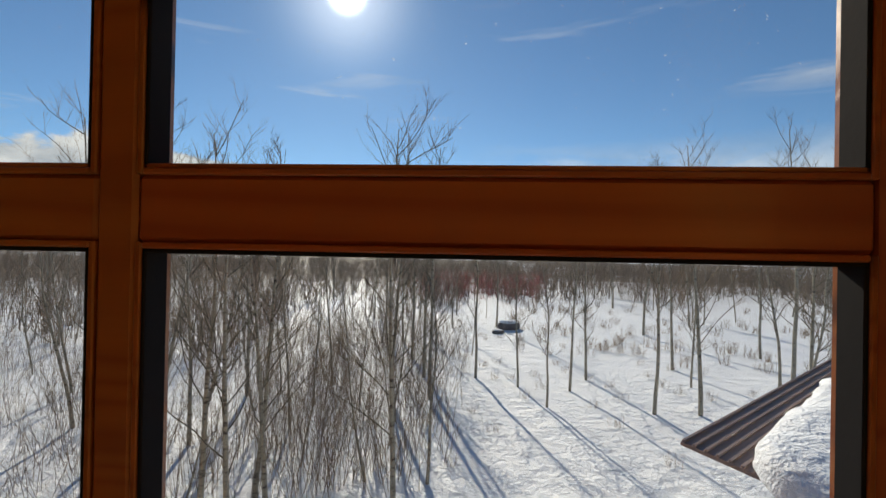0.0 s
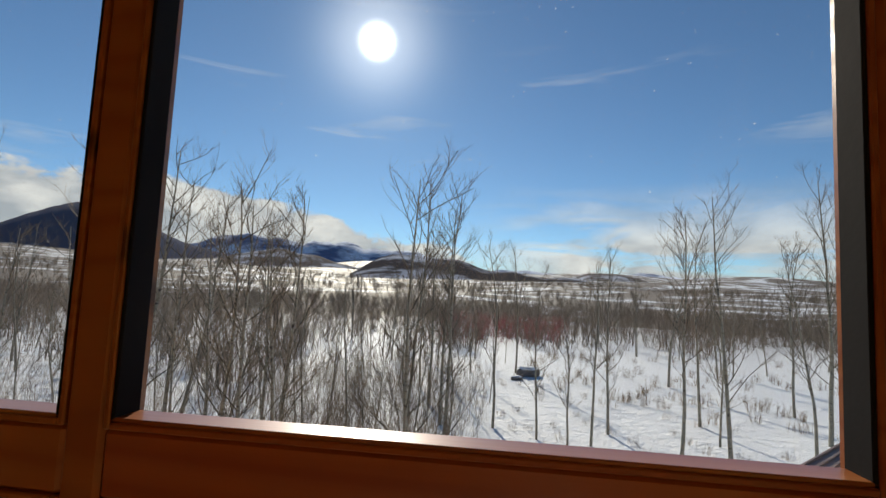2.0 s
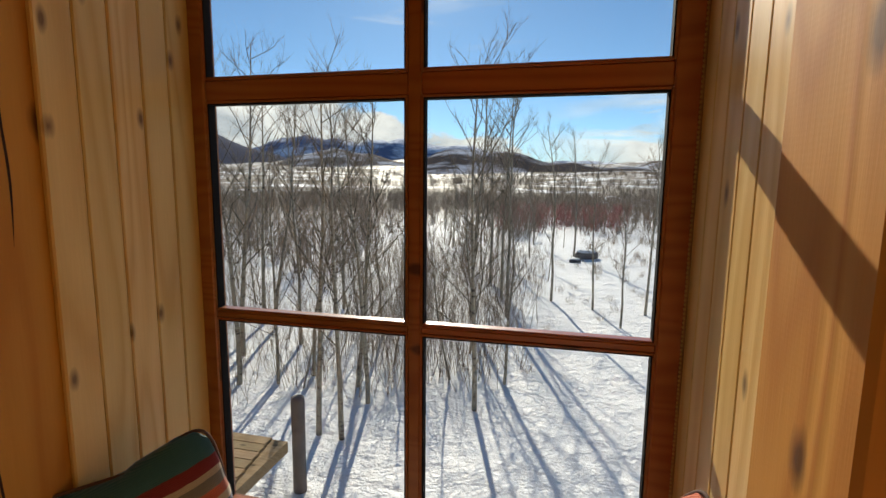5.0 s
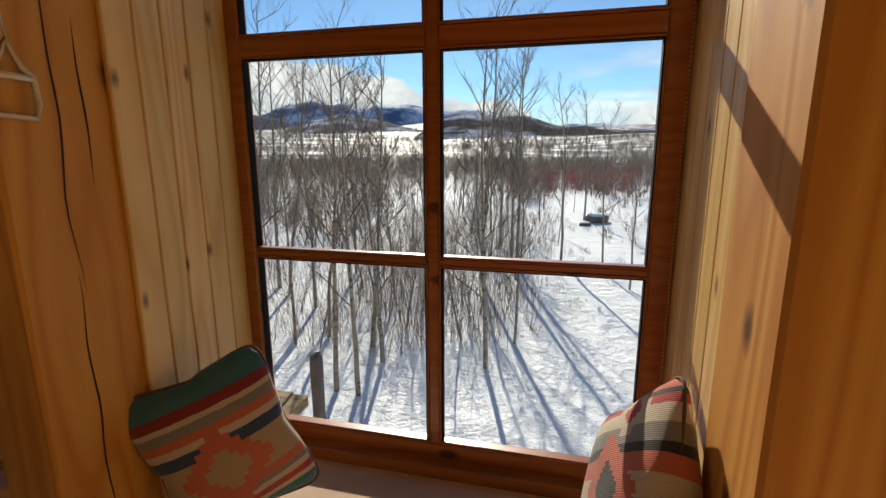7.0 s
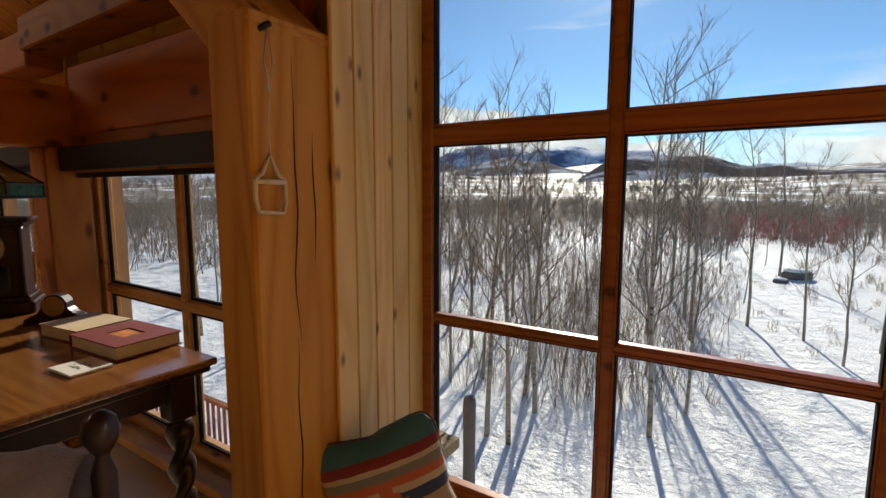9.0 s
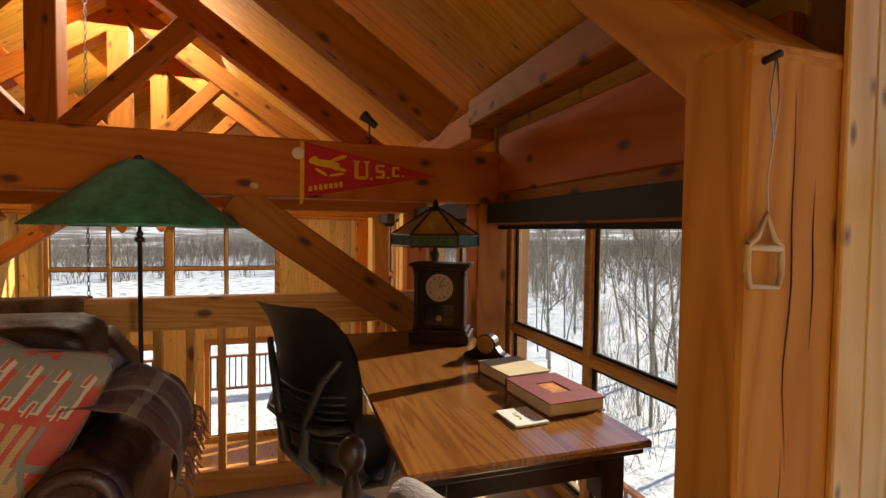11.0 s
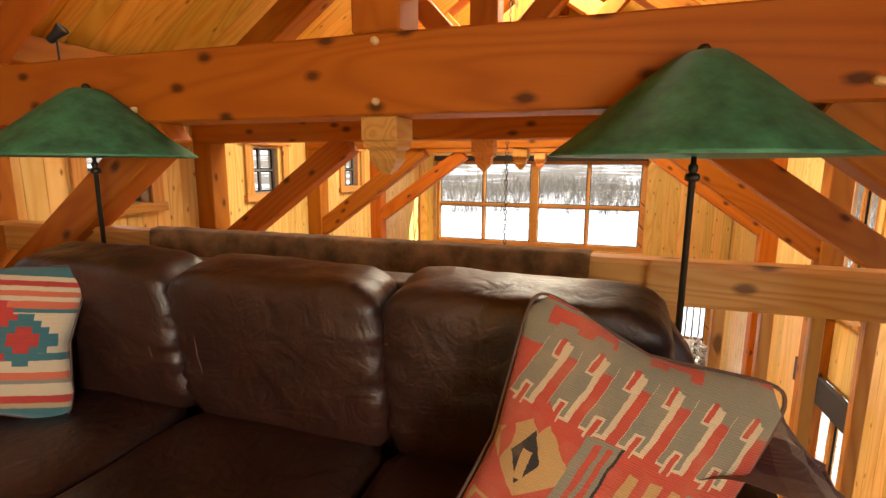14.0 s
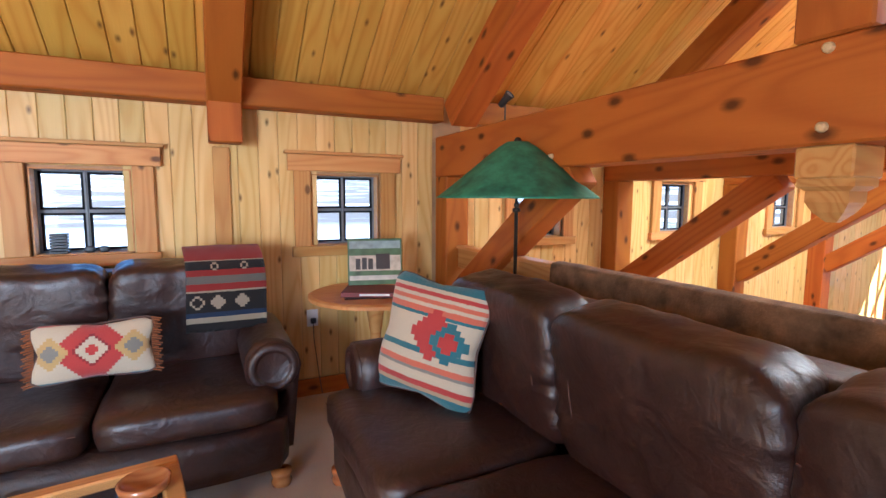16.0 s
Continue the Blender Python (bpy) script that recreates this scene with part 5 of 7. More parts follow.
mc = thing("small_clock", "small hump-backed wooden clock on the desk", "clock", at=(-0.94, 0.375, DZ), rz=44)
pr = [(-0.10, 0.018), (-0.085, 0.028)] + [(-0.085 + 0.04 * k / 4, 0.028 + 0.03 * (k / 4) ** 2) for k in range(1, 5)] + [(0.045 * math.cos(radians(180 - 18 * k)), 0.065 + 0.045 * math.sin(radians(180 - 18 * k))) for k in range(11)] + [(0.085 - 0.04 * k / 4, 0.028 + 0.03 * (k / 4) ** 2) for k in range(4, 0, -1)] + [(0.085, 0.028), (0.10, 0.018)]
mesh_ob("body", extrude_poly(pr, 0.05, axis="y", at=-0.025), M_DARKWOOD, mc)
block("base", (-0.105, -0.032, 0), (0.105, 0.032, 0.0175), M_DARKWOOD, mc, 0.004)
d2 = mesh_ob("dial", lathe([(0, 0), (0.034, 0), (0.034, 0.003), (0, 0.003)], 28), plain("gold_dial", (0.40, 0.30, 0.16), 0.4, 0.4), mc)
d2.matrix_basis = pose(0, -0.0255, 0.066, 90, 0, 0)
mesh_ob("bezel", ring(0.038, 0.005, 28), M_BRASS, d2)


def book(label, w, d, h, cover, at, rz, window=False):
    b = thing("book", label, "book", at=at, rz=rz)
    block("page_block", (-w / 2 + 0.004, -d / 2 + 0.004, 0.004), (w / 2 - 0.006, d / 2 - 0.004, h - 0.004), M_PAPER, b, 0.001)
    block("cover", (-w / 2, -d / 2, 0), (w / 2, d / 2, 0.0035), cover, b, 0.001)
    if window:
        f = bmesh.new()
        for x0, x1, y0, y1 in ((-w / 2, -0.05, -d / 2, d / 2), (0.05, w / 2, -d / 2, d / 2), (-0.05, 0.05, 0.035, d / 2), (-0.05, 0.05, -d / 2, -0.035)):
            box_bm(x1 - x0, y1 - y0, 0.004, 0.0005, f, ((x0 + x1) / 2, (y0 + y1) / 2, h - 0.0015))
        mesh_ob("cover", f, cover, b)
        block("picture", (-0.049, -0.034, h - 0.0036), (0.049, 0.034, h - 0.003), plain("orange_picture", (0.55, 0.20, 0.04), 0.5, 0, 0.9, 45), b, 0.0)
    else:
        block("cover", (-w / 2, -d / 2, h - 0.0035), (w / 2, d / 2, h), M_CREAMC, b, 0.001)
    block("spine", (-w / 2 - 0.003, -d / 2, 0), (-w / 2, d / 2, h), cover, b, 0.0008)
    return b


M_REDC = plain("red_book_cloth", (0.17, 0.028, 0.025), 0.6, 0, 0.1, 10, 0.2, 300)
M_CREAMC = plain("cream_book_cloth", (0.50, 0.40, 0.25), 0.7, 0, 0.08)
book("thick red album with a picture set in its cover", 0.27, 0.205, 0.045, M_REDC, (-0.395, 0.375, DZ), 4, True)
book("cream covered book with dark red sides", 0.22, 0.185, 0.045, M_REDC, (-0.665, 0.365, DZ), 8)
ti = thing("coaster", "white ceramic tile with a green leaf pattern on the desk", "coaster", at=(-0.285, 0.205, DZ), rz=4)
block("tile", (-0.063, -0.055, 0), (0.063, 0.055, 0.008), plain("glazed_white", (0.72, 0.72, 0.68), 0.15, 0, 0.05), ti, 0.003)
lf = bmesh.new()
rnd = random.Random(4)
for k in range(16):
    puff(0.012, 0.006, 0.0012, 1, 1, 8, 4, bm=lf, at=(rnd.uniform(-0.03, 0.03), rnd.uniform(-0.022, 0.022), 0.0083))
mesh_ob("pattern", lf, plain("leaf_green", (0.10, 0.14, 0.09), 0.4), ti)

# ---- chairs ----
oc = thing("office_chair", "black mesh-backed office chair at the desk", "chair", at=(-0.945, -0.205, 0.015), rz=30)
# its own front is +y; the back stands at -y


def shell(w, prof, thick, taper):
    bm = bmesh.new()
    g_ = []
    for j, (py, pz) in enumerate(prof):
        row = []
        for i in range(15):
            t = -1 + 2 * i / 14
            row.append(bm.verts.new((t * w / 2 * taper[j], py + 0.055 * t * t, pz)))
        g_.append(row)
    for a, b in zip(g_, g_[1:]):
        for i in range(14):
            bm.faces.new((a[i], a[i + 1], b[i + 1], b[i]))
    bmesh.ops.solidify(bm, geom=bm.faces[:], thickness=thick)
    bmesh.ops.recalc_face_normals(bm, faces=bm.faces)
    return bm


back_prof = [(-0.16, 0.50), (-0.21, 0.56), (-0.235, 0.64), (-0.24, 0.72), (-0.235, 0.80), (-0.235, 0.88), (-0.25, 0.96), (-0.28, 1.03), (-0.325, 1.09), (-0.37, 1.13)]
mesh_ob("back", shell(0.56, back_prof, 0.022, [0.86, 0.95, 1.0, 1.02, 1.02, 1.0, 0.98, 0.94, 0.88, 0.74]), M_BLACK, oc, "curved black back shell", True)
for sx in (-1, 1):
    mesh_ob("back_strap", tube([(sx * 0.05, -0.17, 0.46), (sx * 0.06, -0.262, 0.58), (sx * 0.09, -0.272, 0.72), (sx * 0.16, -0.258, 0.86), (sx * 0.235, -0.232, 0.95)], [0.024, 0.022, 0.018, 0.015, 0.012], 10), M_BLACK, oc, "", True)
mesh_ob("lumbar_bar", tube([(-0.25, -0.205, 0.72), (-0.18, -0.262, 0.70), (0, -0.285, 0.69), (0.18, -0.262, 0.70), (0.25, -0.205, 0.72)], 0.013, 8), M_BLACK, oc, "", True)
for k in range(7):
    z = 0.66 + 0.026 * k
    mesh_ob("slat", tube([(-0.225, -0.204, z), (-0.15, -0.243, z - 0.006), (0, -0.262, z - 0.01), (0.15, -0.243, z - 0.006), (0.225, -0.204, z)], 0.0055, 6), M_BLACK, oc, "", True)
mesh_ob("seat", puff(0.48, 0.46, 0.09, 0.4, 0.5, 32, 12, 0.004, 5), M_BLACK, oc, "black cloth seat", True).location = (0, 0.04, 0.50)
for sx in (-1, 1):
    mesh_ob("arm", tube([(sx * 0.20, -0.12, 0.47), (sx * 0.29, -0.08, 0.50), (sx * 0.30, -0.04, 0.62), (sx * 0.30, -0.02, 0.69)], 0.016, 8), M_BLACK, oc, "", True)
    mesh_ob("arm_pad", puff(0.09, 0.26, 0.03, 0.5, 0.5, 20, 8), M_BLACK, oc, "", True).location = (sx * 0.30, 0.03, 0.705)
mesh_ob("column", lathe([(0.03, 0.09), (0.03, 0.28), (0.02, 0.285), (0.02, 0.42), (0.09, 0.43), (0.09, 0.455)], 16), M_STEEL, oc, "", True)
for k in range(5):
    a = 2 * math.pi * k / 5 + 0.3
    mesh_ob("leg", tube([(0.02 * math.cos(a), 0.02 * math.sin(a), 0.11), (0.30 * math.cos(a), 0.30 * math.sin(a), 0.075)], [0.022, 0.014], 8), M_BLACK, oc, "", True)
    w = mesh_ob("castor", lathe([(0, -0.02), (0.026, -0.02), (0.028, 0), (0.026, 0.02), (0, 0.02)], 14), M_BLACK, oc, "", True)
    w.matrix_basis = pose(0.30 * math.cos(a), 0.30 * math.sin(a), 0.03, 90, 0, 15 + 72 * k)

wc = thing("wooden_chair", "wooden side chair with ball finials and a fleece over its back", "chair", at=(0.115, -0.15, 0), rz=42.5)
for sx in (-1, 1):
    p = mesh_ob("back_post", lathe([(0.016, 0), (0.02, 0.2), (0.022, 0.42), (0.018, 0.6), (0.022, 0.82), (0.012, 0.857), (0.02, 0.87), (0.030, 0.89), (0.032, 0.907), (0.027, 0.928), (0.012, 0.942), (0, 0.944)], 18), M_DARKWOOD, wc, "turned post with a ball finial", True)
    p.location = (sx * 0.255, 0, 0)
    q = mesh_ob("front_leg", lathe([(0.014, 0), (0.02, 0.2), (0.022, 0.44)], 14), M_DARKWOOD, wc, "", True)
    q.location = (sx * 0.23, 0.36, 0)
block("seat", (-0.25, -0.01, 0.43), (0.25, 0.40, 0.46), M_DARKWOOD, wc, 0.01)
for z in (0.60, 0.74):
    block("slat", (-0.235, -0.01, z - 0.03), (0.235, 0.01, z + 0.03), M_DARKWOOD, wc, 0.004)
drape("fleece", "grey fleece throw over the back of the wooden chair", [(-0.075, 0.45), (-0.08, 0.62), (-0.07, 0.78), (-0.045, 0.86), (0.01, 0.885), (0.06, 0.85), (0.075, 0.76), (0.08, 0.60)], 0.36, T_FLEECE, (0.145, -0.125, -0.03), 42.5, 0.03, "blanket", 0.03, 22)
drape("jacket", "dark navy garment hung on the chair back", [(-0.05, 0.50), (-0.055, 0.70), (-0.035, 0.82), (0.0, 0.838), (0.035, 0.82), (0.055, 0.70), (0.05, 0.55)], 0.17, T_NAVY, (-0.018, -0.275, -0.03), 42.5, 0.02, "jacket", 0.015, 12)

# ---- on and near the beams ----
pn = thing("pennant", "red felt pennant with yellow figures hung on the tie beam", "pennant", at=(BX + 0.004, 0, 0))
M_FELT = plain("red_felt", (0.40, 0.012, 0.012), 0.95, 0, 0.15, 6, 0.5, 200, sheen=0.3)
M_GOLD = plain("yellow_felt", (0.62, 0.34, 0.02), 0.9, 0, 0.15, 12, 0.4, 200)
mesh_ob("cloth", extrude_poly([(-0.375, 1.852), (-0.375, 1.566), (0.345, 1.706)], 0.003, axis="x"), M_FELT, pn)
mesh_ob("edge", extrude_poly([(-0.395, 1.856), (-0.375, 1.852), (-0.375, 1.566), (-0.385, 1.53), (-0.398, 1.53)], 0.0036, axis="x"), M_GOLD, pn)
fig = bmesh.new()
for y0, z0, w, h, an in ((-0.27, 1.745, 0.15, 0.038, -6), (-0.20, 1.775, 0.09, 0.02, 22), (-0.20, 1.72, 0.08, 0.018, -10), (-0.33, 1.76, 0.05, 0.03, 35), (-0.29, 1.70, 0.07, 0.016, -30), (-0.21, 1.69, 0.08, 0.014, 12)):
    p = puff(w, h, 0.002, 0.8, 1, 12, 4)
    for v in p.verts:
        c, s = math.cos(radians(an)), math.sin(radians(an))
        v.co = Vector((0.0045 + v.co.z, y0 + v.co.x * c - v.co.y * s, z0 + v.co.x * s + v.co.y * c))
    me = bpy.data.meshes.new("tmp")
    p.to_mesh(me)
    p.free()
    fig.from_mesh(me)
mesh_ob("figure", fig, M_GOLD, pn)
LETTERS = {"letter_u": ((-0.108, 1.719, 0.020, 0.084), (-0.052, 1.719, 0.014, 0.084), (-0.08, 1.678, 0.052, 0.016), (-0.108, 1.764, 0.036, 0.008), (-0.052, 1.764, 0.030, 0.008)),
           "letter_s": ((0.02, 1.748, 0.046, 0.012), (0.02, 1.717, 0.046, 0.014), (0.02, 1.686, 0.046, 0.012), (0.002, 1.733, 0.014, 0.022), (0.038, 1.701, 0.014, 0.020)),
           "letter_c": ((0.107, 1.741, 0.036, 0.011), (0.107, 1.697, 0.036, 0.011), (0.092, 1.719, 0.014, 0.046), (0.121, 1.733, 0.008, 0.012)),
           "dot": ((-0.028, 1.676, 0.013, 0.013),), "dot_mid": ((0.064, 1.685, 0.012, 0.012),), "dot_end": ((0.145, 1.697, 0.010, 0.010),)}
for nm, bars in LETTERS.items():
    lt = bmesh.new()
    for k, (y0, z0, w, h) in enumerate(bars):
        box_bm(0.002 + 0.0001 * k, w, h, 0.0004, lt, (0.0045, y0, z0))
    mesh_ob(nm, lt, M_GOLD, pn)
for k in range(7):
    mesh_ob("small_letter", box_bm(0.002, 0.017, 0.026, 0.0004, at=(0.0045, -0.345 + 0.026 * k, 1.612 + 0.0045 * k)), M_GOLD, pn)
bd = thing("badge", "round pale badge pinned above the pennant", "badge", at=(BX + 0.006, -0.405, 1.79))
o = mesh_ob("disc", lathe([(0, 0), (0.028, 0), (0.03, 0.004), (0, 0.007)], 24), plain("pale_badge", (0.6, 0.5, 0.36), 0.4), bd)
o.matrix_basis = pose(0, 0, 0, 0, 90, 0)


def spotlight(at, rz):
    s = thing("spotlight", "small black spotlight on a stem on the tie beam", "lamp", "beam spotlights", at=at, rz=rz)
    mesh_ob("base", lathe([(0.03, 0), (0.03, 0.008), (0.006, 0.012)], 16), M_BLACK, s, "", True)
    mesh_ob("stem", lathe([(0.005, 0.008), (0.005, 0.12)], 8), M_BLACK, s, "", True)
    h = mesh_ob("head", lathe([(0.016, -0.05), (0.02, -0.04), (0.022, 0.0), (0.03, 0.035), (0.032, 0.045), (0.027, 0.045), (0.02, 0.03)], 18), M_BLACK, s, "", True)
    h.matrix_basis = pose(0, 0, 0.135, -50, 0, 0)
    g_ = mesh_ob("bulb", lathe([(0, 0.025), (0.02, 0.03), (0.022, 0.04), (0, 0.043)], 14), M_STEEL, s, "", True)
    g_.matrix_basis = pose(0, 0, 0.135, -50, 0, 0)


spotlight((-1.68, -0.03, 1.866), -200)
spotlight((-1.68, -3.93, 1.866), 20)

hg = thing("hanging_ornament", "translucent shell-framed ornament hung by a wire on the post", "ornament", at=(0.262, 0.445, -0.035))
mesh_ob("nail", tube([(-0.006, 0, 1.78), (0.03, 0, 1.785)], 0.008, 8), M_IRON, hg, "", True)
mesh_ob("wire", tube([(0.022, 0.0, 1.79), (0.02, -0.012, 1.70), (0.018, 0.004, 1.62), (0.016, -0.006, 1.55), (0.014, 0.002, 1.47)], 0.0016, 5), M_STEEL, hg, "", True)
mesh_ob("wire", tube([(0.022, 0.0, 1.79), (0.02, 0.014, 1.70), (0.018, 0.004, 1.62)], 0.0016, 5), M_STEEL, hg, "", True)
fo = [(0.012, y_, z_) for y_, z_ in ((-0.044, 1.415), (-0.046, 1.365), (-0.036, 1.332), (0.036, 1.328), (0.045, 1.355), (0.043, 1.411), (0.024, 1.425), (0.0, 1.475), (-0.024, 1.428), (-0.044, 1.415))]
mesh_ob("frame", tube(fo, 0.006, 8, cap=False), plain("shell_resin", (0.55, 0.42, 0.24), 0.3, 0, 0.2), hg, "", True)
mesh_ob("bar", tube([(0.012, -0.041, 1.410), (0.012, 0.041, 1.407)], 0.007, 8), plain("shell_resin_light", (0.62, 0.50, 0.32), 0.3), hg, "", True)

crack = bmesh.new()
rc = random.Random(8)
for zs, ze, y0 in ((0.20, 0.95, 0.525), (0.90, 1.70, 0.535), (1.15, 1.52, 0.60)):
    L_, R_ = [], []
    for k in range(15):
        z_ = zs + (ze - zs) * k / 14
        wd = 0.0026 * math.sin(math.pi * k / 14) + 0.0003
        yy = y0 + 0.012 * noise.noise(Vector((z_ * 5, y0 * 9, 1)))
        L_.append(crack.verts.new((0.2580, yy - wd, z_)))
        R_.append(crack.verts.new((0.2580, yy + wd, z_)))
    for k in range(14):
        crack.faces.new((L_[k], R_[k], R_[k + 1], L_[k + 1]))
ck = mesh_ob("crack", crack, plain("crack_dark", (0.035, 0.014, 0.006), 0.95), postL)
ck.matrix_basis = postL.matrix_basis.inverted()

for (a, b), z in (((W2[0] - 0.02, 0.08), 1.50), ((N3[0], N3[1]), 1.54), ((N4[0], N4[1]), 1.54)):
    bl = thing("roller_blind", "rolled-up black blind at the window head", "blind", "black blinds", at=((a + b) / 2, 0.72, z))
    stick("cassette", (a, 0.70, z + 0.005), (b, 0.70, z + 0.005), 0.09, 0.11, M_SHADE, bl)
    stick("hem", (a + 0.03, 0.735, z - 0.06), (b - 0.03, 0.735, z - 0.06), 0.02, 0.05, M_SHADE, bl)
bl = thing("roller_blind", "rolled-up black blind at the gable window", "blind", "black blinds", at=(-8.93, -2.5, 1.52))
stick("cassette", (-8.93, GABLE[0], 1.52), (-8.93, GABLE[1], 1.52), 0.09, 0.10, M_SHADE, bl)
for a, b, c, d in LOW:
    bl = thing("roller_blind", "dark blind half down at a lower window", "blind", "black blinds", at=((a + b) / 2, 0.72, d))
    stick("cassette", (a, 0.72, d - 0.1), (b, 0.72, d - 0.1), 0.05, 0.25, M_SHADE, bl)

# ---- small things by the far sofa ----
sp = thing("speaker", "small black cloth-covered speaker on the window sill", "speaker", at=(0.735, -4.815, 1.075))
for k in range(7):
    block("rib", (-0.042, -0.03, 0.004 + k * 0.017), (0.042, 0.03, 0.018 + k * 0.017), M_BLACK, sp, 0.003)
cb_ = thing("sunglasses", "black sunglasses on the window sill", "glasses", at=(0.56, -4.81, 1.075))
for sx in (-1, 1):
    mesh_ob("lens", puff(0.055, 0.012, 0.04, 0.7, 0.7, 16, 8), M_BLACK, cb_, "", True).location = (sx * 0.035, 0, 0.022)
mesh_ob("temple", tube([(-0.065, 0, 0.03), (-0.06, -0.03, 0.02), (0.05, -0.035, 0.012)], 0.004, 5), M_BLACK, cb_, "", True)
ou = thing("outlet", "white wall outlet with a plug and cord", "outlet", at=(-0.665, -4.80, 0.56))
block("plate", (-0.038, 0.0, -0.06), (0.038, 0.008, 0.06), M_WHITE, ou, 0.002)
block("plug", (-0.02, 0.008, -0.035), (0.015, 0.035, 0.0), M_BLACK, ou, 0.003)
mesh_ob("cord", tube([(0, 0.03, -0.03), (0.0, 0.05, -0.15), (-0.03, 0.04, -0.4), (-0.05, 0.05, -0.545)], 0.003, 5), M_BLACK, ou, "", True)
for k, (dz, an, lab, colr) in enumerate(((0.785, 6, "thick dark book lying on the round table", M_DARKWOOD), (0.815, -4, "red-brown book lying on the pile", M_REDC))):
    b = thing("book", lab, "book", "books on the round table", at=(-0.93, -4.25, dz), rz=an - 20)
    block("cover", (-0.17, -0.13, 0), (0.17, 0.13, 0.004), colr, b, 0.001)
    block("page_block", (-0.163, -0.123, 0.004), (0.163, 0.123, 0.024), M_PAPER, b, 0.001)
    block("cover", (-0.17, -0.13, 0.024), (0.17, 0.13, 0.028), colr, b, 0.001)
    block("spine", (-0.173, 0.13, 0), (0.17, 0.134, 0.028), colr, b, 0.001)
    block("title", (-0.12, 0.1345, 0.009), (0.06, 0.1355, 0.02), M_WHITE, b, 0.0003)
st = thing("standing_book", "picture book stood open against the wall on the round table", "book", at=(-0.99, -4.36, 0.845), rz=-14)
pb = mesh_ob("cover", box_bm(0.35, 0.02, 0.30, 0.002, at=(0, 0, 0.15)), plain("book_green", (0.10, 0.16, 0.07), 0.4, 0, 0.5, 14), st)
pb.rotation_euler.x = radians(12)
for nm, z0, z1, c in (("sky_band", 0.235, 0.285, (0.30, 0.36, 0.34)), ("field", 0.09, 0.19, (0.55, 0.45, 0.34)), ("title", 0.03, 0.06, (0.55, 0.5, 0.42))):
    block(nm, (-0.165, 0.0105, z0), (0.165, 0.0125, z1), plain("print_" + nm, c, 0.4, 0, 0.3, 20), pb, 0.0003)
for k, (x, w_, h_) in enumerate(((0.11, 0.03, 0.07), (0.07, 0.03, 0.075), (0.03, 0.03, 0.07), (-0.05, 0.09, 0.10))):
    block("figure", (x - w_ / 2, 0.0128, 0.10), (x + w_ / 2, 0.0135, 0.10 + h_), plain("print_dark", (0.05, 0.035, 0.03), 0.4), pb, 0.0003)

ct = thing("coffee_table", "glass-topped pine coffee table with a wooden box on it", "table", at=(0.62, -3.02, 0), rz=8)
for a, b in (((-0.55, -0.30, 0.40), (0.55, -0.24, 0.44)), ((-0.55, 0.24, 0.40), (0.55, 0.30, 0.44)), ((-0.55, -0.24, 0.40), (-0.49, 0.24, 0.44)), ((0.49, -0.24, 0.40), (0.55, 0.24, 0.44))):
    block("frame", a, b, M_TRIM, ct, 0.006)
block("top", (-0.49, -0.24, 0.425), (0.49, 0.24, 0.433), M_GLASS, ct, 0.001)
block("shelf", (-0.49, -0.24, 0.30), (0.49, 0.24, 0.315), M_TRIM, ct, 0.002)
for sx in (-1, 1):
    for sy in (-1, 1):
        block("leg", (sx * 0.52 - 0.025, sy * 0.27 - 0.025, 0), (sx * 0.52 + 0.025, sy * 0.27 + 0.025, 0.40), M_TRIM, ct, 0.005)
bx_ = thing("bowl", "small carved wooden bowl on the coffee table", "bowl", at=(0.20, -3.17, 0.434))
mesh_ob("body", lathe([(0.0, 0), (0.05, 0), (0.075, 0.02), (0.08, 0.045), (0.072, 0.05), (0.065, 0.03), (0, 0.012)], 24), M_FOOT, bx_, "", True)

seat = block("window_seat", (0.262, 0.42, 0.0), (1.64, 1.10, 0.155), M_CARPET, None, 0.01)
tagged(seat, "low window seat covered in ribbed beige matting", "seat", kind="structure")
sl = tagged(stick("window_sill", (0.262, 1.085, 0.175), (1.64, 1.085, 0.175), 0.06, 0.05, M_SASH), "dark-stained sill under the bay window", "sill", kind="structure")
chn = thing("blind_chain", "thin bead chain beside the bay window", "chain", at=(1.628, 1.06, 0))
cbm = bmesh.new()
for k in range(150):
    puff(0.006, 0.006, 0.008, 1, 1, 5, 3, bm=cbm, at=(0, 0, 0.45 + 0.011 * k))
mesh_ob("bead_string", cbm, M_BRASS, chn)

ch = thing("hanging_chain", "iron chain with a ring hung from the ridge", "chain", at=(-4.0, MID, 0))
S_ = bmesh.new()
for k in range(84):
    z = RIDGE - 0.25 - 0.042 * k
    pts = [((0.012 * math.cos(t)) if k % 2 else 0, 0 if k % 2 else 0.012 * math.cos(t), z + 0.026 * math.sin(t)) for t in [2 * math.pi * q / 8 for q in range(9)]]
    tube(pts, 0.0035, 4, S_, cap=False)
mesh_ob("links", S_, M_IRON, ch)
mesh_ob("ring", tube([(0.25 * math.cos(2 * math.pi * q / 24), 0.25 * math.sin(2 * math.pi * q / 24), RIDGE - 0.28 - 3.55) for q in range(25)], 0.012, 6, cap=False), M_IRON, ch, "", True)

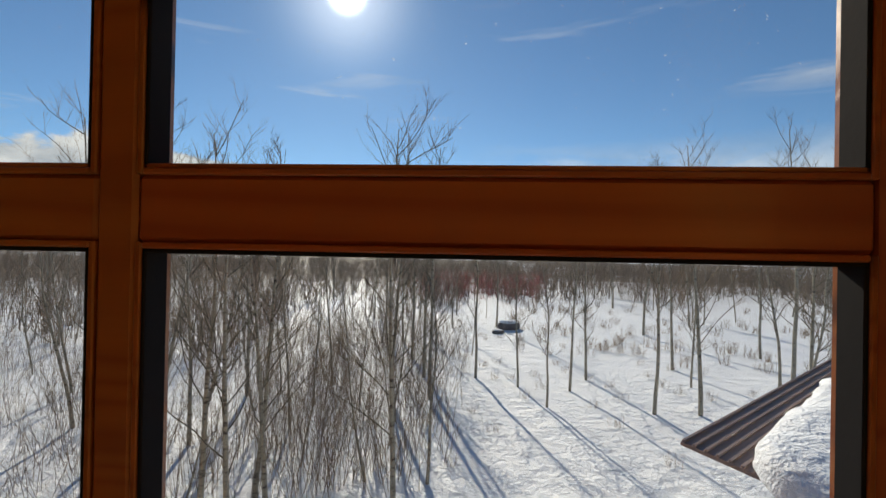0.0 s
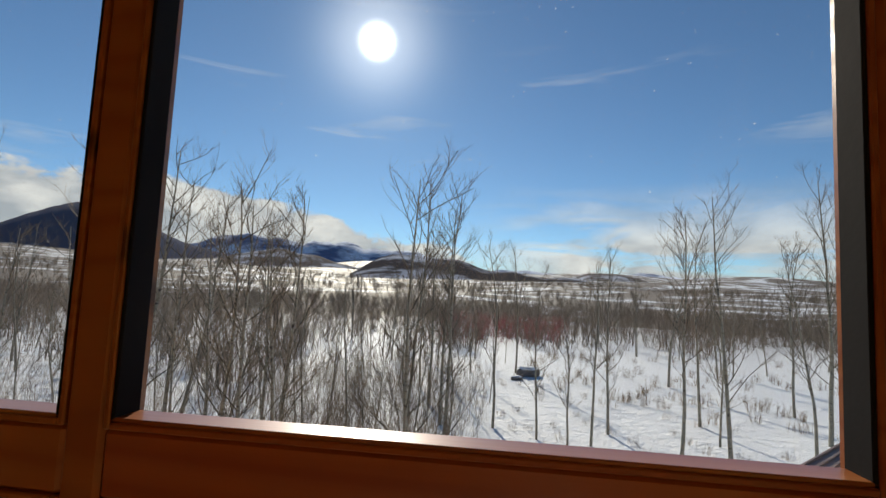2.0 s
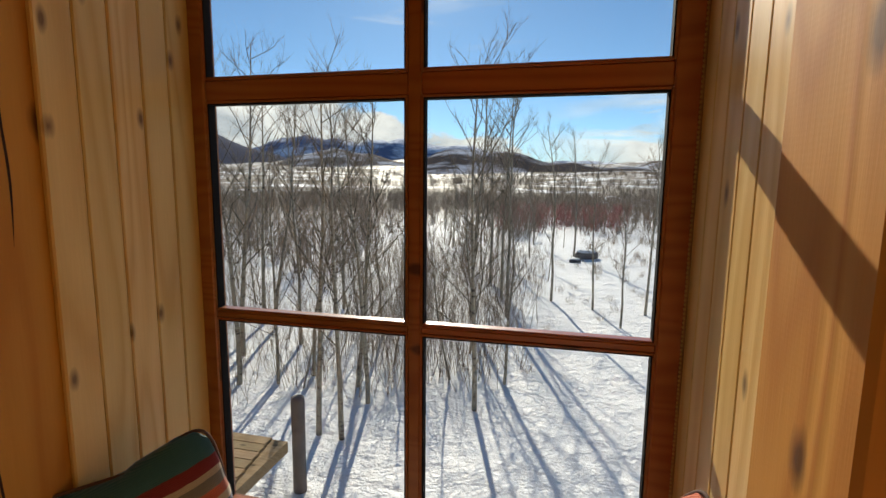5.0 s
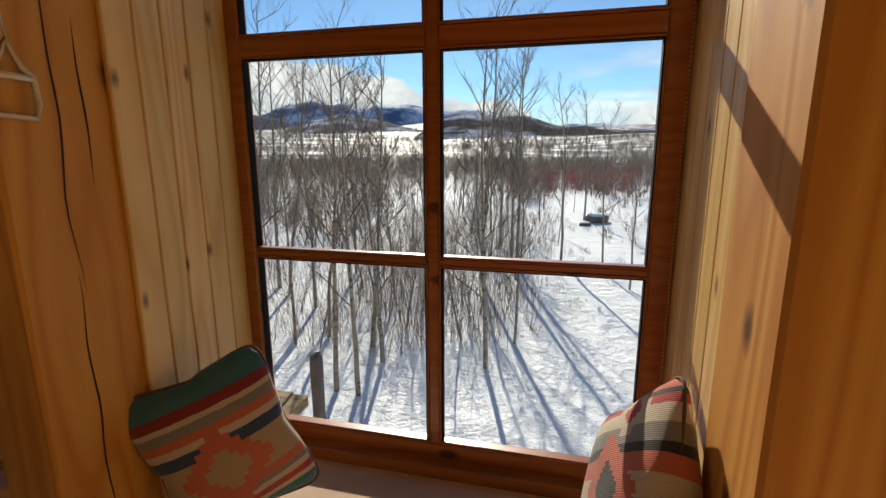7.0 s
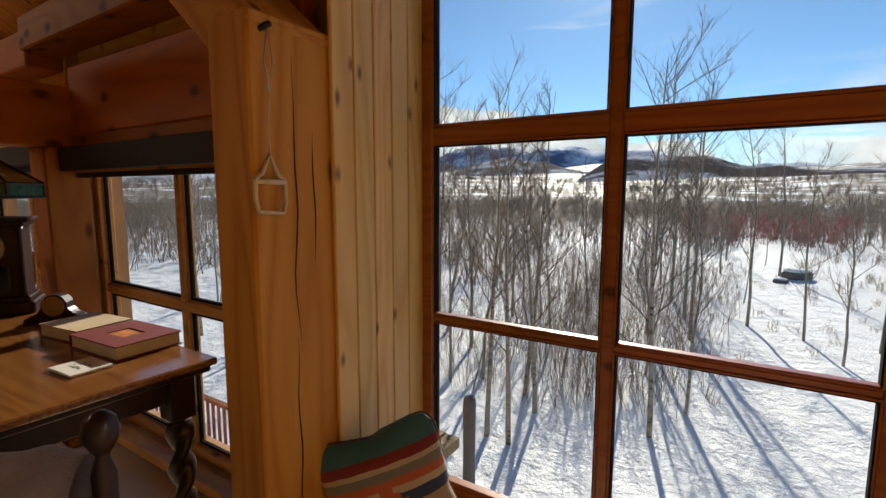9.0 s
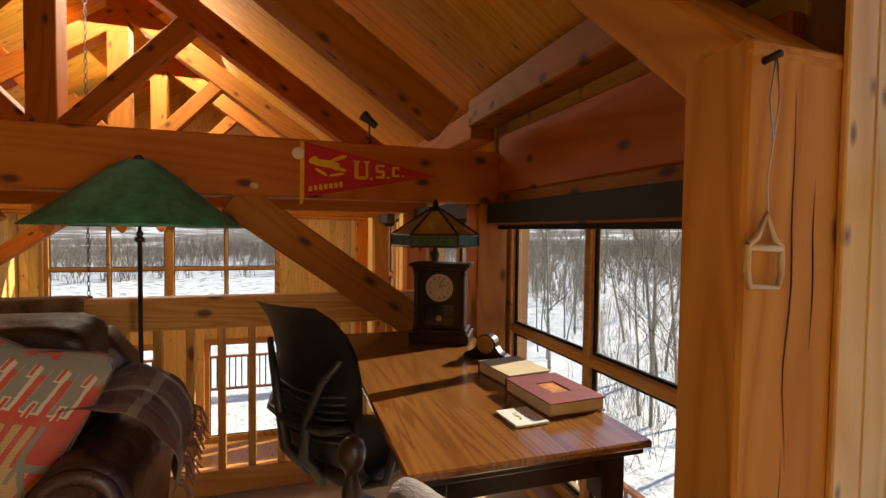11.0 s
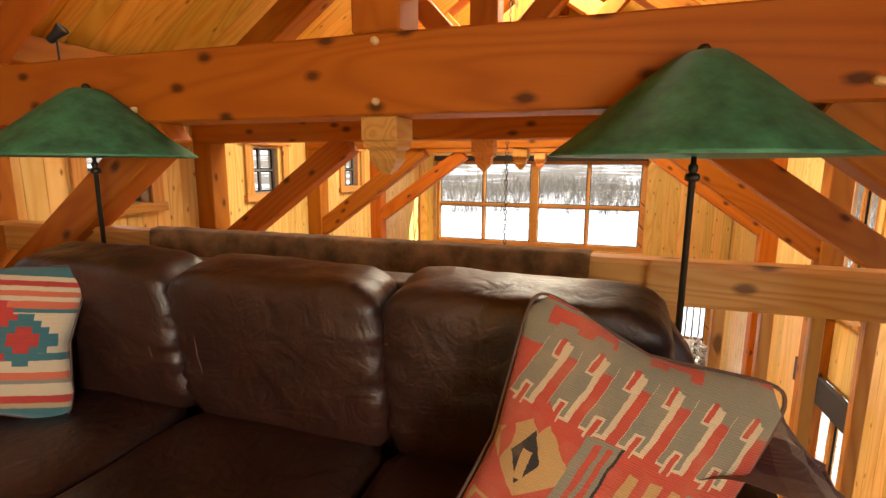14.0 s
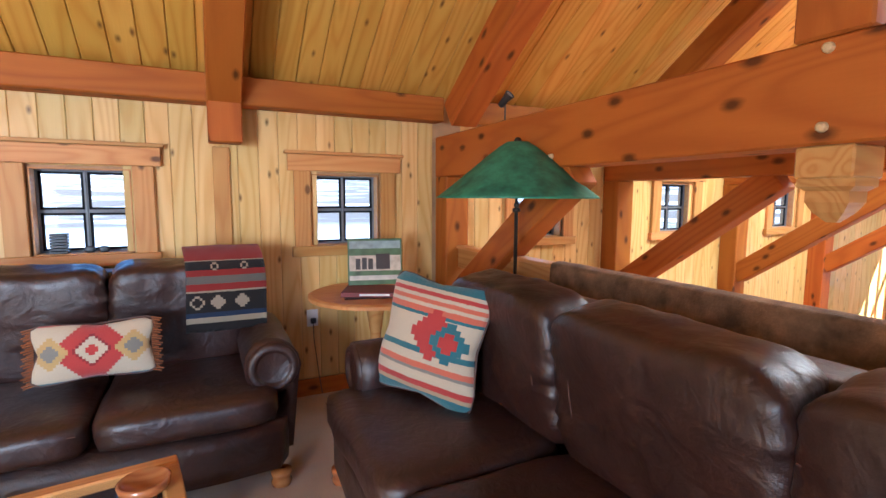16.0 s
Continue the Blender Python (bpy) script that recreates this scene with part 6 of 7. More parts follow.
# ---- trees ----
def bark_mat(name, base, dark):
    m, nt, b = nodes_of(name)
    v = coords(nt, (1, 1, 1))
    n1 = noise_of(nt, coords(nt, (6, 6, 22)), 1.0, 4.0)
    n2 = noise_of(nt, v, 30.0, 3.0)
    c = mixc(nt, ramp_fac(nt, n1, 0.52, 0.66), base, dark)
    c = mixc(nt, calc(nt, "MULTIPLY", n2, 0.4), c, dark)
    nt.links.new(c, b.inputs["Base Color"])
    b.inputs["Roughness"].default_value = 0.85
    bump(nt, b, n2, 0.4, 0.01)
    return m


M_ASPEN = bark_mat("aspen_bark", (0.42, 0.38, 0.29), (0.07, 0.055, 0.045))
M_TWIG = plain("bare_twigs", (0.27, 0.21, 0.155), 0.85, 0, 0.3, 3, 0)
M_BRUSH = plain("grey_brown_brush", (0.26, 0.205, 0.16), 0.9, 0, 0.4, 0.6, 0)
M_GRASS = plain("dry_grass", (0.26, 0.17, 0.085), 0.9, 0, 0.3, 5, 0)


class Sticks:
    """Gathers tapering branches as three- to six-sided tubes in plain lists."""

    def __init__(self):
        self.v, self.f = [], []

    def tube(self, pts, r0, r1, n):
        base, L = len(self.v), len(pts)
        for i, p in enumerate(pts):
            t = (pts[min(i + 1, L - 1)] - pts[max(i - 1, 0)]).normalized()
            s = t.cross(Vector((0.31, 0.95, 0.05)))
            s.normalize()
            o = t.cross(s)
            r = r0 + (r1 - r0) * i / (L - 1)
            for k in range(n):
                a = 2 * math.pi * k / n
                self.v.append(p + s * (r * math.cos(a)) + o * (r * math.sin(a)))
        for i in range(L - 1):
            for k in range(n):
                self.f.append((base + i * n + k, base + i * n + (k + 1) % n, base + (i + 1) * n + (k + 1) % n, base + (i + 1) * n + k))

    def mesh(self, name, mat):
        me = bpy.data.meshes.new(name)
        me.from_pydata([tuple(v) for v in self.v], [], self.f)
        me.materials.append(mat)
        me.shade_smooth()
        return me


def grow(S, p, d, length, r, depth, rnd, n, split=4):
    steps = 4 if depth > 0 else 3
    pts, q, dd = [p.copy()], p.copy(), d.copy()
    for _ in range(steps):
        dd = (dd + Vector((rnd.gauss(0, 0.12), rnd.gauss(0, 0.12), rnd.gauss(0.05, 0.06)))).normalized()
        q = q + dd * (length / steps)
        pts.append(q.copy())
    S.tube(pts, r, r * 0.35, n)
    if depth > 0:
        for k in range(split):
            t = rnd.uniform(0.25, 0.98)
            i = min(steps - 1, int(t * steps))
            o = pts[i].lerp(pts[i + 1], t * steps - i)
            a = rnd.uniform(0, 2 * math.pi)
            side = Vector((math.cos(a), math.sin(a), rnd.uniform(0.3, 1.0))).normalized()
            nd = (dd * 0.75 + side * 0.8).normalized()
            grow(S, o, nd, length * rnd.uniform(0.4, 0.75), r * 0.5, depth - 1, rnd, 3, split)


def tree_meshes(seed, h, lean=0.03, bare=0.35, r=0.075, limbs=15):
    rnd = random.Random(seed)
    T, S, W = Sticks(), Sticks(), Sticks()
    pts, q, d = [], Vector((0, 0, -0.25)), Vector((rnd.gauss(0, lean), rnd.gauss(0, lean), 1)).normalized()
    for i in range(11):
        pts.append(q.copy())
        d = (d + Vector((rnd.gauss(0, lean), rnd.gauss(0, lean), 0.03))).normalized()
        q = q + d * h / 10
    T.tube(pts, r, r * 0.14, 7)
    for k in range(limbs):
        t = bare + (0.98 - bare) * (k + rnd.random()) / limbs
        i = min(9, int(t * 10))
        o = pts[i].lerp(pts[i + 1], t * 10 - i)
        a = rnd.uniform(0, 2 * math.pi)
        up = rnd.uniform(0.55, 1.6)
        dd = Vector((math.cos(a), math.sin(a), up)).normalized()
        L = h * rnd.uniform(0.12, 0.25) * (1.25 - t * 0.6)
        st, qq, e = [o.copy()], o.copy(), dd.copy()
        for _ in range(4):
            e = (e + Vector((rnd.gauss(0, 0.16), rnd.gauss(0, 0.16), 0.10))).normalized()
            qq = qq + e * L / 4
            st.append(qq.copy())
        S.tube(st, r * 0.24 * (1.1 - t * 0.5), 0.005, 4)
        for j in range(6):
            u = rnd.uniform(0.2, 1.0)
            ii = min(3, int(u * 4))
            oo = st[ii].lerp(st[ii + 1], u * 4 - ii)
            b_ = rnd.uniform(0, 2 * math.pi)
            grow(W, oo, (e * 0.7 + Vector((math.cos(b_), math.sin(b_), rnd.uniform(0.1, 0.9))) * 0.7).normalized(), L * rnd.uniform(0.22, 0.5), 0.0048, 1, rnd, 3, 4)
    return T.mesh("trunk", M_ASPEN), S.mesh("limbs", M_ASPEN_LIMB), W.mesh("twigs", M_TWIG)


M_ASPEN_LIMB = bark_mat("aspen_limb", (0.17, 0.145, 0.10), (0.045, 0.035, 0.028))
VARIANTS = [tree_meshes(11 + i, 6.6 + 0.5 * (i % 4), 0.03 + 0.012 * (i % 3), 0.24 + 0.07 * (i % 3), 0.052 + 0.006 * (i % 4), 19 + i % 5) for i in range(8)]
SAPS = [tree_meshes(51 + i, 4.0 + 0.4 * i, 0.06, 0.22, 0.030, 9) for i in range(4)]


def tree(kind, i, x, y, rz, s, label, group):
    me = (VARIANTS if kind == "tree" else SAPS)[i % (8 if kind == "tree" else 4)]
    t = new(kind)
    t.matrix_world = Matrix.LocRotScale((x, y, ground_z(x, y)), Euler((0, 0, rz)), (s, s, s))
    tagged(t, label, "tree", group)
    for nm, m in zip(("trunk", "limbs", "twigs"), me):
        o = new(nm, m)
        o.parent = t
    return t


rnd = random.Random(5)
LT = "bare leafless aspen with pale trunk standing in snow"
KEY = [(2.87, 19.4, 0.95), (3.64, 17.1, 0.75), (4.8, 19.3, 0.9), (5.78, 21.0, 0.9), (11.9, 32.6, 1.65), (7.09, 17.0, 1.18), (8.6, 17.1, 1.22), (2.6, 34.3, 1.1), (-0.29, 10.0, 1.2), (0.2, 11.6, 0.75),
       (-3.1, 8.1, 0.95), (-2.6, 8.1, 0.85), (-4.7, 10.9, 1.0), (-3.3, 10.5, 1.05), (-2.7, 9.7, 0.9), (-6.2, 9.9, 1.0), (-5.3, 10.2, 0.9), (-1.7, 17.4, 1.35), (-0.3, 17.5, 1.2), (14.5, 22.0, 1.35), (12.2, 19.0, 1.2), (10.1, 14.6, 0.95), (11.6, 16.4, 1.1), (13.3, 17.3, 1.15), (9.7, 20.4, 0.9),
       (16.0, 27.0, 1.3), (10.2, 23.5, 1.1), (-12.5, 11.5, 1.15), (-9.2, 8.6, 1.0), (-7.8, 14.0, 1.2), (-15.0, 9.0, 1.1), (18.5, 24.0, 1.2)]
for n, (x, y, s) in enumerate(KEY):
    tree("tree", n, x, y, n * 1.7, s, LT, "aspens in the snow")
placed = [(x, y) for x, y, _ in KEY]
n = 0
while n < 120:
    a = radians(rnd.uniform(-2, 62))
    r = rnd.uniform(9.5, 42) if rnd.random() < 0.7 else rnd.uniform(20, 60)
    x, y = -r * math.sin(a) + 0.6, r * math.cos(a)
    if y < 5.5 or any((x - u) ** 2 + (y - w) ** 2 < 0.5 for u, w in placed) or (x > -1.0 and y < 13):
        continue
    placed.append((x, y))
    if n % 2:
        tree("tree", n, x, y, rnd.uniform(0, 6), rnd.uniform(0.7, 1.15), LT, "aspens in the snow")
    else:
        tree("sapling", n, x, y, rnd.uniform(0, 6), rnd.uniform(0.8, 1.3), "thin bare sapling with dark stem in snow", "saplings in the snow")
    n += 1
for n in range(34):
    a = radians(rnd.uniform(-50, -8))
    r = rnd.uniform(38, 75)
    tree("tree", n, -r * math.sin(a), r * math.cos(a), rnd.uniform(0, 6), rnd.uniform(0.8, 1.1), LT, "aspens in the snow")
for n in range(14):
    x, y = rnd.uniform(-75, -45), rnd.uniform(-26, 10)
    tree("tree", n, x, y, rnd.uniform(0, 6), rnd.uniform(0.8, 1.0), LT, "aspens in the snow")


def thicket(name, label, count, place, hmin, hmax, stems, mat, r0, seed):
    """Many stems that nobody could count, in one mesh."""
    rnd = random.Random(seed)
    S = Sticks()
    for _ in range(count):
        x, y, k = place(rnd)
        z = ground_z(x, y)
        for j in range(stems):
            h = rnd.uniform(hmin, hmax) * k
            p = Vector((x + rnd.gauss(0, 0.22 * k), y + rnd.gauss(0, 0.22 * k), z - 0.1))
            d = Vector((rnd.gauss(0, 0.22), rnd.gauss(0, 0.22), 1)).normalized()
            mid = p + d * h * 0.55
            top = mid + (d + Vector((rnd.gauss(0, 0.25), rnd.gauss(0, 0.25), 0))).normalized() * h * 0.45
            S.tube([p, mid, top], r0 * k, r0 * 0.3 * k, 3)
            for _ in range(3):
                o = p.lerp(top, rnd.uniform(0.4, 0.9))
                e = (d + Vector((rnd.gauss(0, 0.6), rnd.gauss(0, 0.6), 0.1))).normalized()
                S.tube([o, o + e * h * 0.28], r0 * 0.5 * k, r0 * 0.15 * k, 3)
    return tagged(new(name, S.mesh(name, mat)), label, kind="stuff")


def near_left(r):
    a, d = radians(r.uniform(-1, 60)), r.uniform(9, 34)
    return -d * math.sin(a) + 0.3, d * math.cos(a) + 1.5, 1.0


def mid_band(r):
    a = radians(r.uniform(-58, 78))
    d = 36 + 9 * math.sin(a * 9) + 7 * math.sin(a * 23 + 1) + 250 * r.random() ** 1.3
    if a < 0:
        d += 26
    return -d * math.sin(a), d * math.cos(a), 0.75 + d / 170


def mid_west(r):
    a, d = radians(r.uniform(60, 118)), 55 + 110 * r.random() ** 1.4
    return -d * math.sin(a), d * math.cos(a), 0.6 + d / 110


def near_core(r):
    a, d = radians(r.gauss(13, 6)), r.uniform(11, 30)
    return -d * math.sin(a) + 0.5, d * math.cos(a), 0.9


thicket("thicket", "dense bare brush between the aspens", 620, near_left, 0.6, 2.5, 5, M_TWIG, 0.0075, 3)
thicket("thicket_core", "dark clump of bare young stems", 210, near_core, 0.9, 3.0, 5, M_TWIG, 0.009, 4)
thicket("far_brush", "grey-brown brush across the valley floor", 5200, mid_band, 1.3, 3.4, 5, M_BRUSH, 0.026, 6)
thicket("far_brush_west", "grey-brown brush beyond the deck", 900, mid_west, 1.2, 2.8, 5, M_BRUSH, 0.03, 8)


def far_valley(r):
    a, d = radians(r.uniform(-50, 75)), 220 + 800 * r.random() ** 1.3
    return -d * math.sin(a), d * math.cos(a), 1.2 + d / 250


thicket("distant_brush", "faint brush and willows on the far side of the valley", 2400, far_valley, 1.0, 2.4, 5, M_BRUSH, 0.05, 12)


def willows(r):
    a, d = radians(r.uniform(-8.5, 5.5)), r.uniform(52, 74)
    return -d * math.sin(a), d * math.cos(a), 1.0


thicket("red_willow", "low band of red-stemmed willows in the snow", 170, willows, 1.6, 3.2, 6, plain("red_willow_bark", (0.40, 0.13, 0.12), 0.9, 0, 0.3, 1, 0), 0.02, 21)


def tufts_bank(r):
    a, d = radians(r.uniform(-48, -4)), r.uniform(26, 60)
    return -d * math.sin(a), d * math.cos(a), 0.8


thicket("dry_grass_bank", "sage and dry grass tufts along a snowy bank", 150, tufts_bank, 0.5, 1.1, 14, M_GRASS, 0.012, 23)


def tufts(r):
    x, y = r.uniform(-3, 16), r.uniform(12, 36)
    return x, y, 0.55


thicket("dry_grass", "tufts of dry grass and sage poking through snow", 90, tufts, 0.5, 1.0, 16, M_GRASS, 0.008, 9)

# ---- hills ----
def hill(name, label, az0, az1, dist, h, seed, mat, depth=300.0, lift=0.0, rough=0.3, peaks=None):
    bm = bmesh.new()
    n = 120
    rows = []
    for j, (k, dd) in enumerate(((0.0, -depth), (0.45, -depth * 0.55), (0.8, -depth * 0.25), (1.0, 0.0), (0.6, depth * 0.4))):
        row = []
        for i in range(n + 1):
            t = i / n
            a = radians(az0 + (az1 - az0) * t)
            env = math.sin(math.pi * t) ** 0.6 if peaks is None else 1.0
            hh = 0.0
            if peaks:
                for pa, ph, pw in peaks:
                    hh += (ph * (0.5 + 0.5 * math.cos(math.pi * min(1, abs(az0 + (az1 - az0) * t - pa) / pw)))) ** 2
                hh = math.sqrt(hh)
            else:
                hh = h * env
            f = noise.noise(Vector((t * 9, seed, 0.2))) * 0.5 + noise.noise(Vector((t * 27, seed, k * 2))) * 0.3 + noise.noise(Vector((t * 80, seed, k * 5))) * 0.15
            hh = hh * (1 + rough * f) * k
            d = dist + dd
            row.append(bm.verts.new((-d * math.sin(a), d * math.cos(a), lift + hh)))
        rows.append(row)
    for a, b in zip(rows, rows[1:]):
        for i in range(n):
            bm.faces.new((a[i], a[i + 1], b[i + 1], b[i]))
    return tagged(mesh_ob(name, bm, mat, smooth=True), label, kind="structure")


def hill_mat(name, woods, snow, lo, hi, scale):
    m, nt, b = nodes_of(name)
    gm = nt.nodes.new("ShaderNodeNewGeometry")
    mp = nt.nodes.new("ShaderNodeMapping")
    mp.inputs["Scale"].default_value = (scale, scale, scale * 2.5)
    nt.links.new(gm.outputs["Position"], mp.inputs["Vector"])
    n1 = noise_of(nt, mp.outputs[0], 1.0, 8.0, 0.62)
    c = mixc(nt, ramp_fac(nt, n1, lo, hi), woods, snow)
    nt.links.new(c, b.inputs["Base Color"])
    b.inputs["Roughness"].default_value = 1.0
    b.inputs["Specular IOR Level"].default_value = 0.0
    return m


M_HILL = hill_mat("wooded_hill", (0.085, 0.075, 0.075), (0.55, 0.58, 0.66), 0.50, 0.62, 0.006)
# Distance haze is put into the farthest range's colours, paler and bluer.
M_MTN = hill_mat("hazed_far_mountain", (0.15, 0.20, 0.32), (0.80, 0.85, 0.95), 0.44, 0.56, 0.0035)
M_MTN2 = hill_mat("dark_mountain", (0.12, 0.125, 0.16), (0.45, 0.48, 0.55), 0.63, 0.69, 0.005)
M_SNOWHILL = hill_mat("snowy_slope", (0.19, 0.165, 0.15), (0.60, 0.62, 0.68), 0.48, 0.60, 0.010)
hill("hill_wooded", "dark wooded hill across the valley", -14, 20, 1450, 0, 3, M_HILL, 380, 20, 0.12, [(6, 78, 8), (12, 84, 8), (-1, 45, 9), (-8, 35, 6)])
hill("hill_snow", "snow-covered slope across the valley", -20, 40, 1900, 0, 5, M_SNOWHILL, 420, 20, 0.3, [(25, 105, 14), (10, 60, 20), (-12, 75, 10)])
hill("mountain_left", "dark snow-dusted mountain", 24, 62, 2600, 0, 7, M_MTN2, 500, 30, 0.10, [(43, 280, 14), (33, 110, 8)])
hill("mountain_far", "far mountains with snow, tinted blue for haze", -30, 40, 3800, 0, 9, M_MTN, 500, 40, 0.5, [(20, 300, 14), (30, 280, 12), (9, 230, 12), (-16, 150, 9), (-24, 150, 9), (-3, 150, 14)])
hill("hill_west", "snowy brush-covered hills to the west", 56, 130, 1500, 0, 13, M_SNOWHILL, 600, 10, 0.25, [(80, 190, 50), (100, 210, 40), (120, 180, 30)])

# ---- rocks, deck, roof below ----
M_ROCK = plain("dark_boulder", (0.17, 0.15, 0.14), 0.85, 0, 0.3, 3, 0.5, 20)
for x, y, s in ((3.4, 33.5, 1.0), (2.6, 32.0, 0.5)):
    r_ = tagged(new("boulder"), "dark boulder with snow on its top", "rock", "boulders in the snow")
    r_.location = (x, y, ground_z(x, y) + 0.15 * s)
    mesh_ob("stone", puff(1.5 * s, 1.0 * s, 0.75 * s, 0.8, 0.8, 20, 10, 0.12 * s, 1.5, 3), M_ROCK, r_, "", True)
    mesh_ob("snow_cap", puff(1.3 * s, 0.9 * s, 0.3 * s, 0.9, 0.8, 20, 8, 0.05, 2, 5), M_SNOW, r_, "", True).location.z = 0.32 * s

M_DECK = wood("grey_deck", (0.42, 0.30, 0.17), (0.33, 0.22, 0.11), (0.14, 0.09, 0.05), 0.8, 0.2, 0.7)
dk = thing("deck", "weathered wooden deck platform with a log post", "deck", at=(-3.35, 5.5, 0))
for k in range(9):
    block("board", (-1.3, -1.2 + 0.21 * k, -2.72), (0.72 - 0.03 * k, -1.2 + 0.21 * k + 0.2, -2.68), M_DECK, dk, 0.006)
block("rim", (-1.3, -1.22, -2.9), (0.74, 0.70, -2.721), M_DECK, dk, 0.006)
mesh_ob("log_post", lathe([(0.11, -4.0), (0.105, -3.0), (0.11, -2.2), (0.10, -2.1), (0, -2.08)], 14), M_ROCK, dk, "dark log post", True).location = (0.78, 0.95, 0)
pc = thing("picnic_table", "snow-covered plank table below the window", "table", at=(-0.30, 5.2, 0), rz=-4)
for k in range(5):
    block("plank", (-0.95, -0.4 + 0.165 * k, -2.95), (0.95, -0.4 + 0.165 * k + 0.155, -2.91), M_DECK, pc, 0.006)
for sx in (-1, 1):
    block("trestle", (sx * 0.7 - 0.04, -0.35, -3.9), (sx * 0.7 + 0.04, 0.35, -2.955), M_DECK, pc, 0.006)
mesh_ob("snow", puff(1.88, 0.82, 0.10, 0.25, 0.5, 36, 10, 0.02, 4), M_SNOW, pc, "", True).location.z = -2.88

dr = thing("deck_railing", "red-stained deck railing with snow behind it", "railing", "", "structure")
M_REDWOOD = wood("red_stained_wood", (0.36, 0.13, 0.06), (0.28, 0.09, 0.04), (0.12, 0.03, 0.015), 0.7, 0.1)
stick("deck_floor", (-9.0, 2.3, -2.78), (-1.2, 2.3, -2.78), 2.6, 0.10, M_SNOW, dr)
for z in (-1.75, -2.55):
    stick("rail", (-9.0, 3.55, z), (-1.2, 3.55, z), 0.09, 0.05, M_REDWOOD, dr)
for k in range(56):
    stick("baluster", (-8.95 + 0.14 * k, 3.55, -2.52), (-8.95 + 0.14 * k, 3.55, -1.78), 0.04, 0.03, M_REDWOOD, dr, up=(1, 0, 0))
dw = thing("deck_railing_west", "dark deck railing beyond the gable doors", "railing", "", "structure")
stick("deck_floor", (-10.6, -4.8, -2.78), (-10.6, 3.6, -2.78), 2.8, 0.10, M_SNOW, dw)
for z in (-1.75, -2.55):
    stick("rail", (-11.9, -4.8, z), (-11.9, 3.6, z), 0.09, 0.05, M_REDWOOD, dw)
for k in range(60):
    stick("baluster", (-11.9, -4.75 + 0.14 * k, -2.52), (-11.9, -4.75 + 0.14 * k, -1.78), 0.03, 0.03, M_IRON, dw, up=(1, 0, 0))

M_METAL = plain("brown_metal_roof", (0.27, 0.19, 0.165), 0.5, 0.2, 0.15, 2, 0.1, 40)
rf = thing("porch_roof", "ribbed brown metal roof partly under snow", "roof", "", "structure", at=(3.95, 7.25, -0.9))
rx, ry = Vector((6.07, 6.03, 0)).normalized(), Vector((0.68, -0.70, -0.14)).normalized()
ry = (ry - rx * ry.dot(rx)).normalized()
rf.matrix_world = Matrix((rx, ry, rx.cross(ry))).transposed().to_4x4()
rf.matrix_world.translation = (3.95, 7.25, -0.9)
mw = Matrix((rx, ry, rx.cross(ry))).transposed().to_4x4()
mw.translation = (3.95, 7.25, -0.9)
rf.matrix_world = mw
up_ = 1 if rx.cross(ry).z > 0 else -1
block("sheet", (0, 0, 0 if up_ < 0 else -0.05), (9.0, 4.5, 0.05 if up_ < 0 else 0.0), M_METAL, rf, 0.004)
for k in range(32):
    block("rib", (0.0, 0.01 + 0.14 * k, 0.001 * up_), (9.0, 0.05 + 0.14 * k, 0.035 * up_), M_METAL, rf, 0.006)
mesh_ob("snow", puff(9.4, 4.4, 0.8, 0.22, 0.6, 90, 24, 0.13, 2.6, 2), M_SNOW, rf, "", True).matrix_basis = pose(4.25, 2.80, 0.15 * up_, 0, 0, 2 * up_)

fir = thing("frosted_tree", "snow-white frosted fir seen through the lower door", "tree", at=(-7.2, 0.05, FLOOR2))
M_FROST = plain("frosted_needles", (0.62, 0.66, 0.66), 0.9, 0, 0.3, 20, 0.3)
mesh_ob("trunk", lathe([(0.05, 0), (0.02, 1.6), (0, 1.7)], 8), M_TWIG, fir)
S = Sticks()
rr = random.Random(2)
for k in range(900):
    z = 0.2 + 1.45 * rr.random() ** 1.2
    a = rr.uniform(0, 2 * math.pi)
    L = (1.75 - z) * 0.30 + 0.05
    o = Vector((0, 0, z))
    e = Vector((math.cos(a), math.sin(a), rr.uniform(-0.35, 0.1)))
    p = o + e * L * rr.uniform(0.3, 1)
    S.tube([p, p + (e + Vector((rr.gauss(0, 0.5), rr.gauss(0, 0.5), rr.gauss(0, 0.3)))).normalized() * 0.12], 0.016, 0.006, 3)
o = new("crown", S.mesh("crown", M_FROST))
o.parent = fir

# ---- boards on the walls ----
def boards(parent, axis, at, side, u0, u1, z0, z1, holes=(), w=0.135, mat=None, thick=0.016, skip=()):
    """Upright tongued boards on a wall's face, as pieces of that wall."""
    mat = mat or M_PINE
    n = max(1, round((u1 - u0) / w))
    w = (u1 - u0) / n
    inv = parent.matrix_basis.inverted()
    for i in range(n):
        a, b = u0 + w * i, u0 + w * (i + 1)
        mid, spans = (a + b) / 2, []
        z = z0
        for h in sorted((h for h in holes if h[0] < mid < h[1]), key=lambda h: h[2]):
            spans.append((z, h[2]))
            z = h[3]
        spans.append((z, z1(mid) if callable(z1) else z1))
        for za, zb in spans:
            if zb - za < 0.02:
                continue
            za, zb = round(za, 2), round(zb, 2)
            c = at + side * thick / 2
            p, q = ((mid, c, za), (mid, c, zb)) if axis == "y" else ((c, mid, za), (c, mid, zb))
            up = (0, 1, 0) if axis == "y" else (1, 0, 0)
            stick("board", p, q, w - 0.002, thick, mat, parent, up=up, b=0.007)


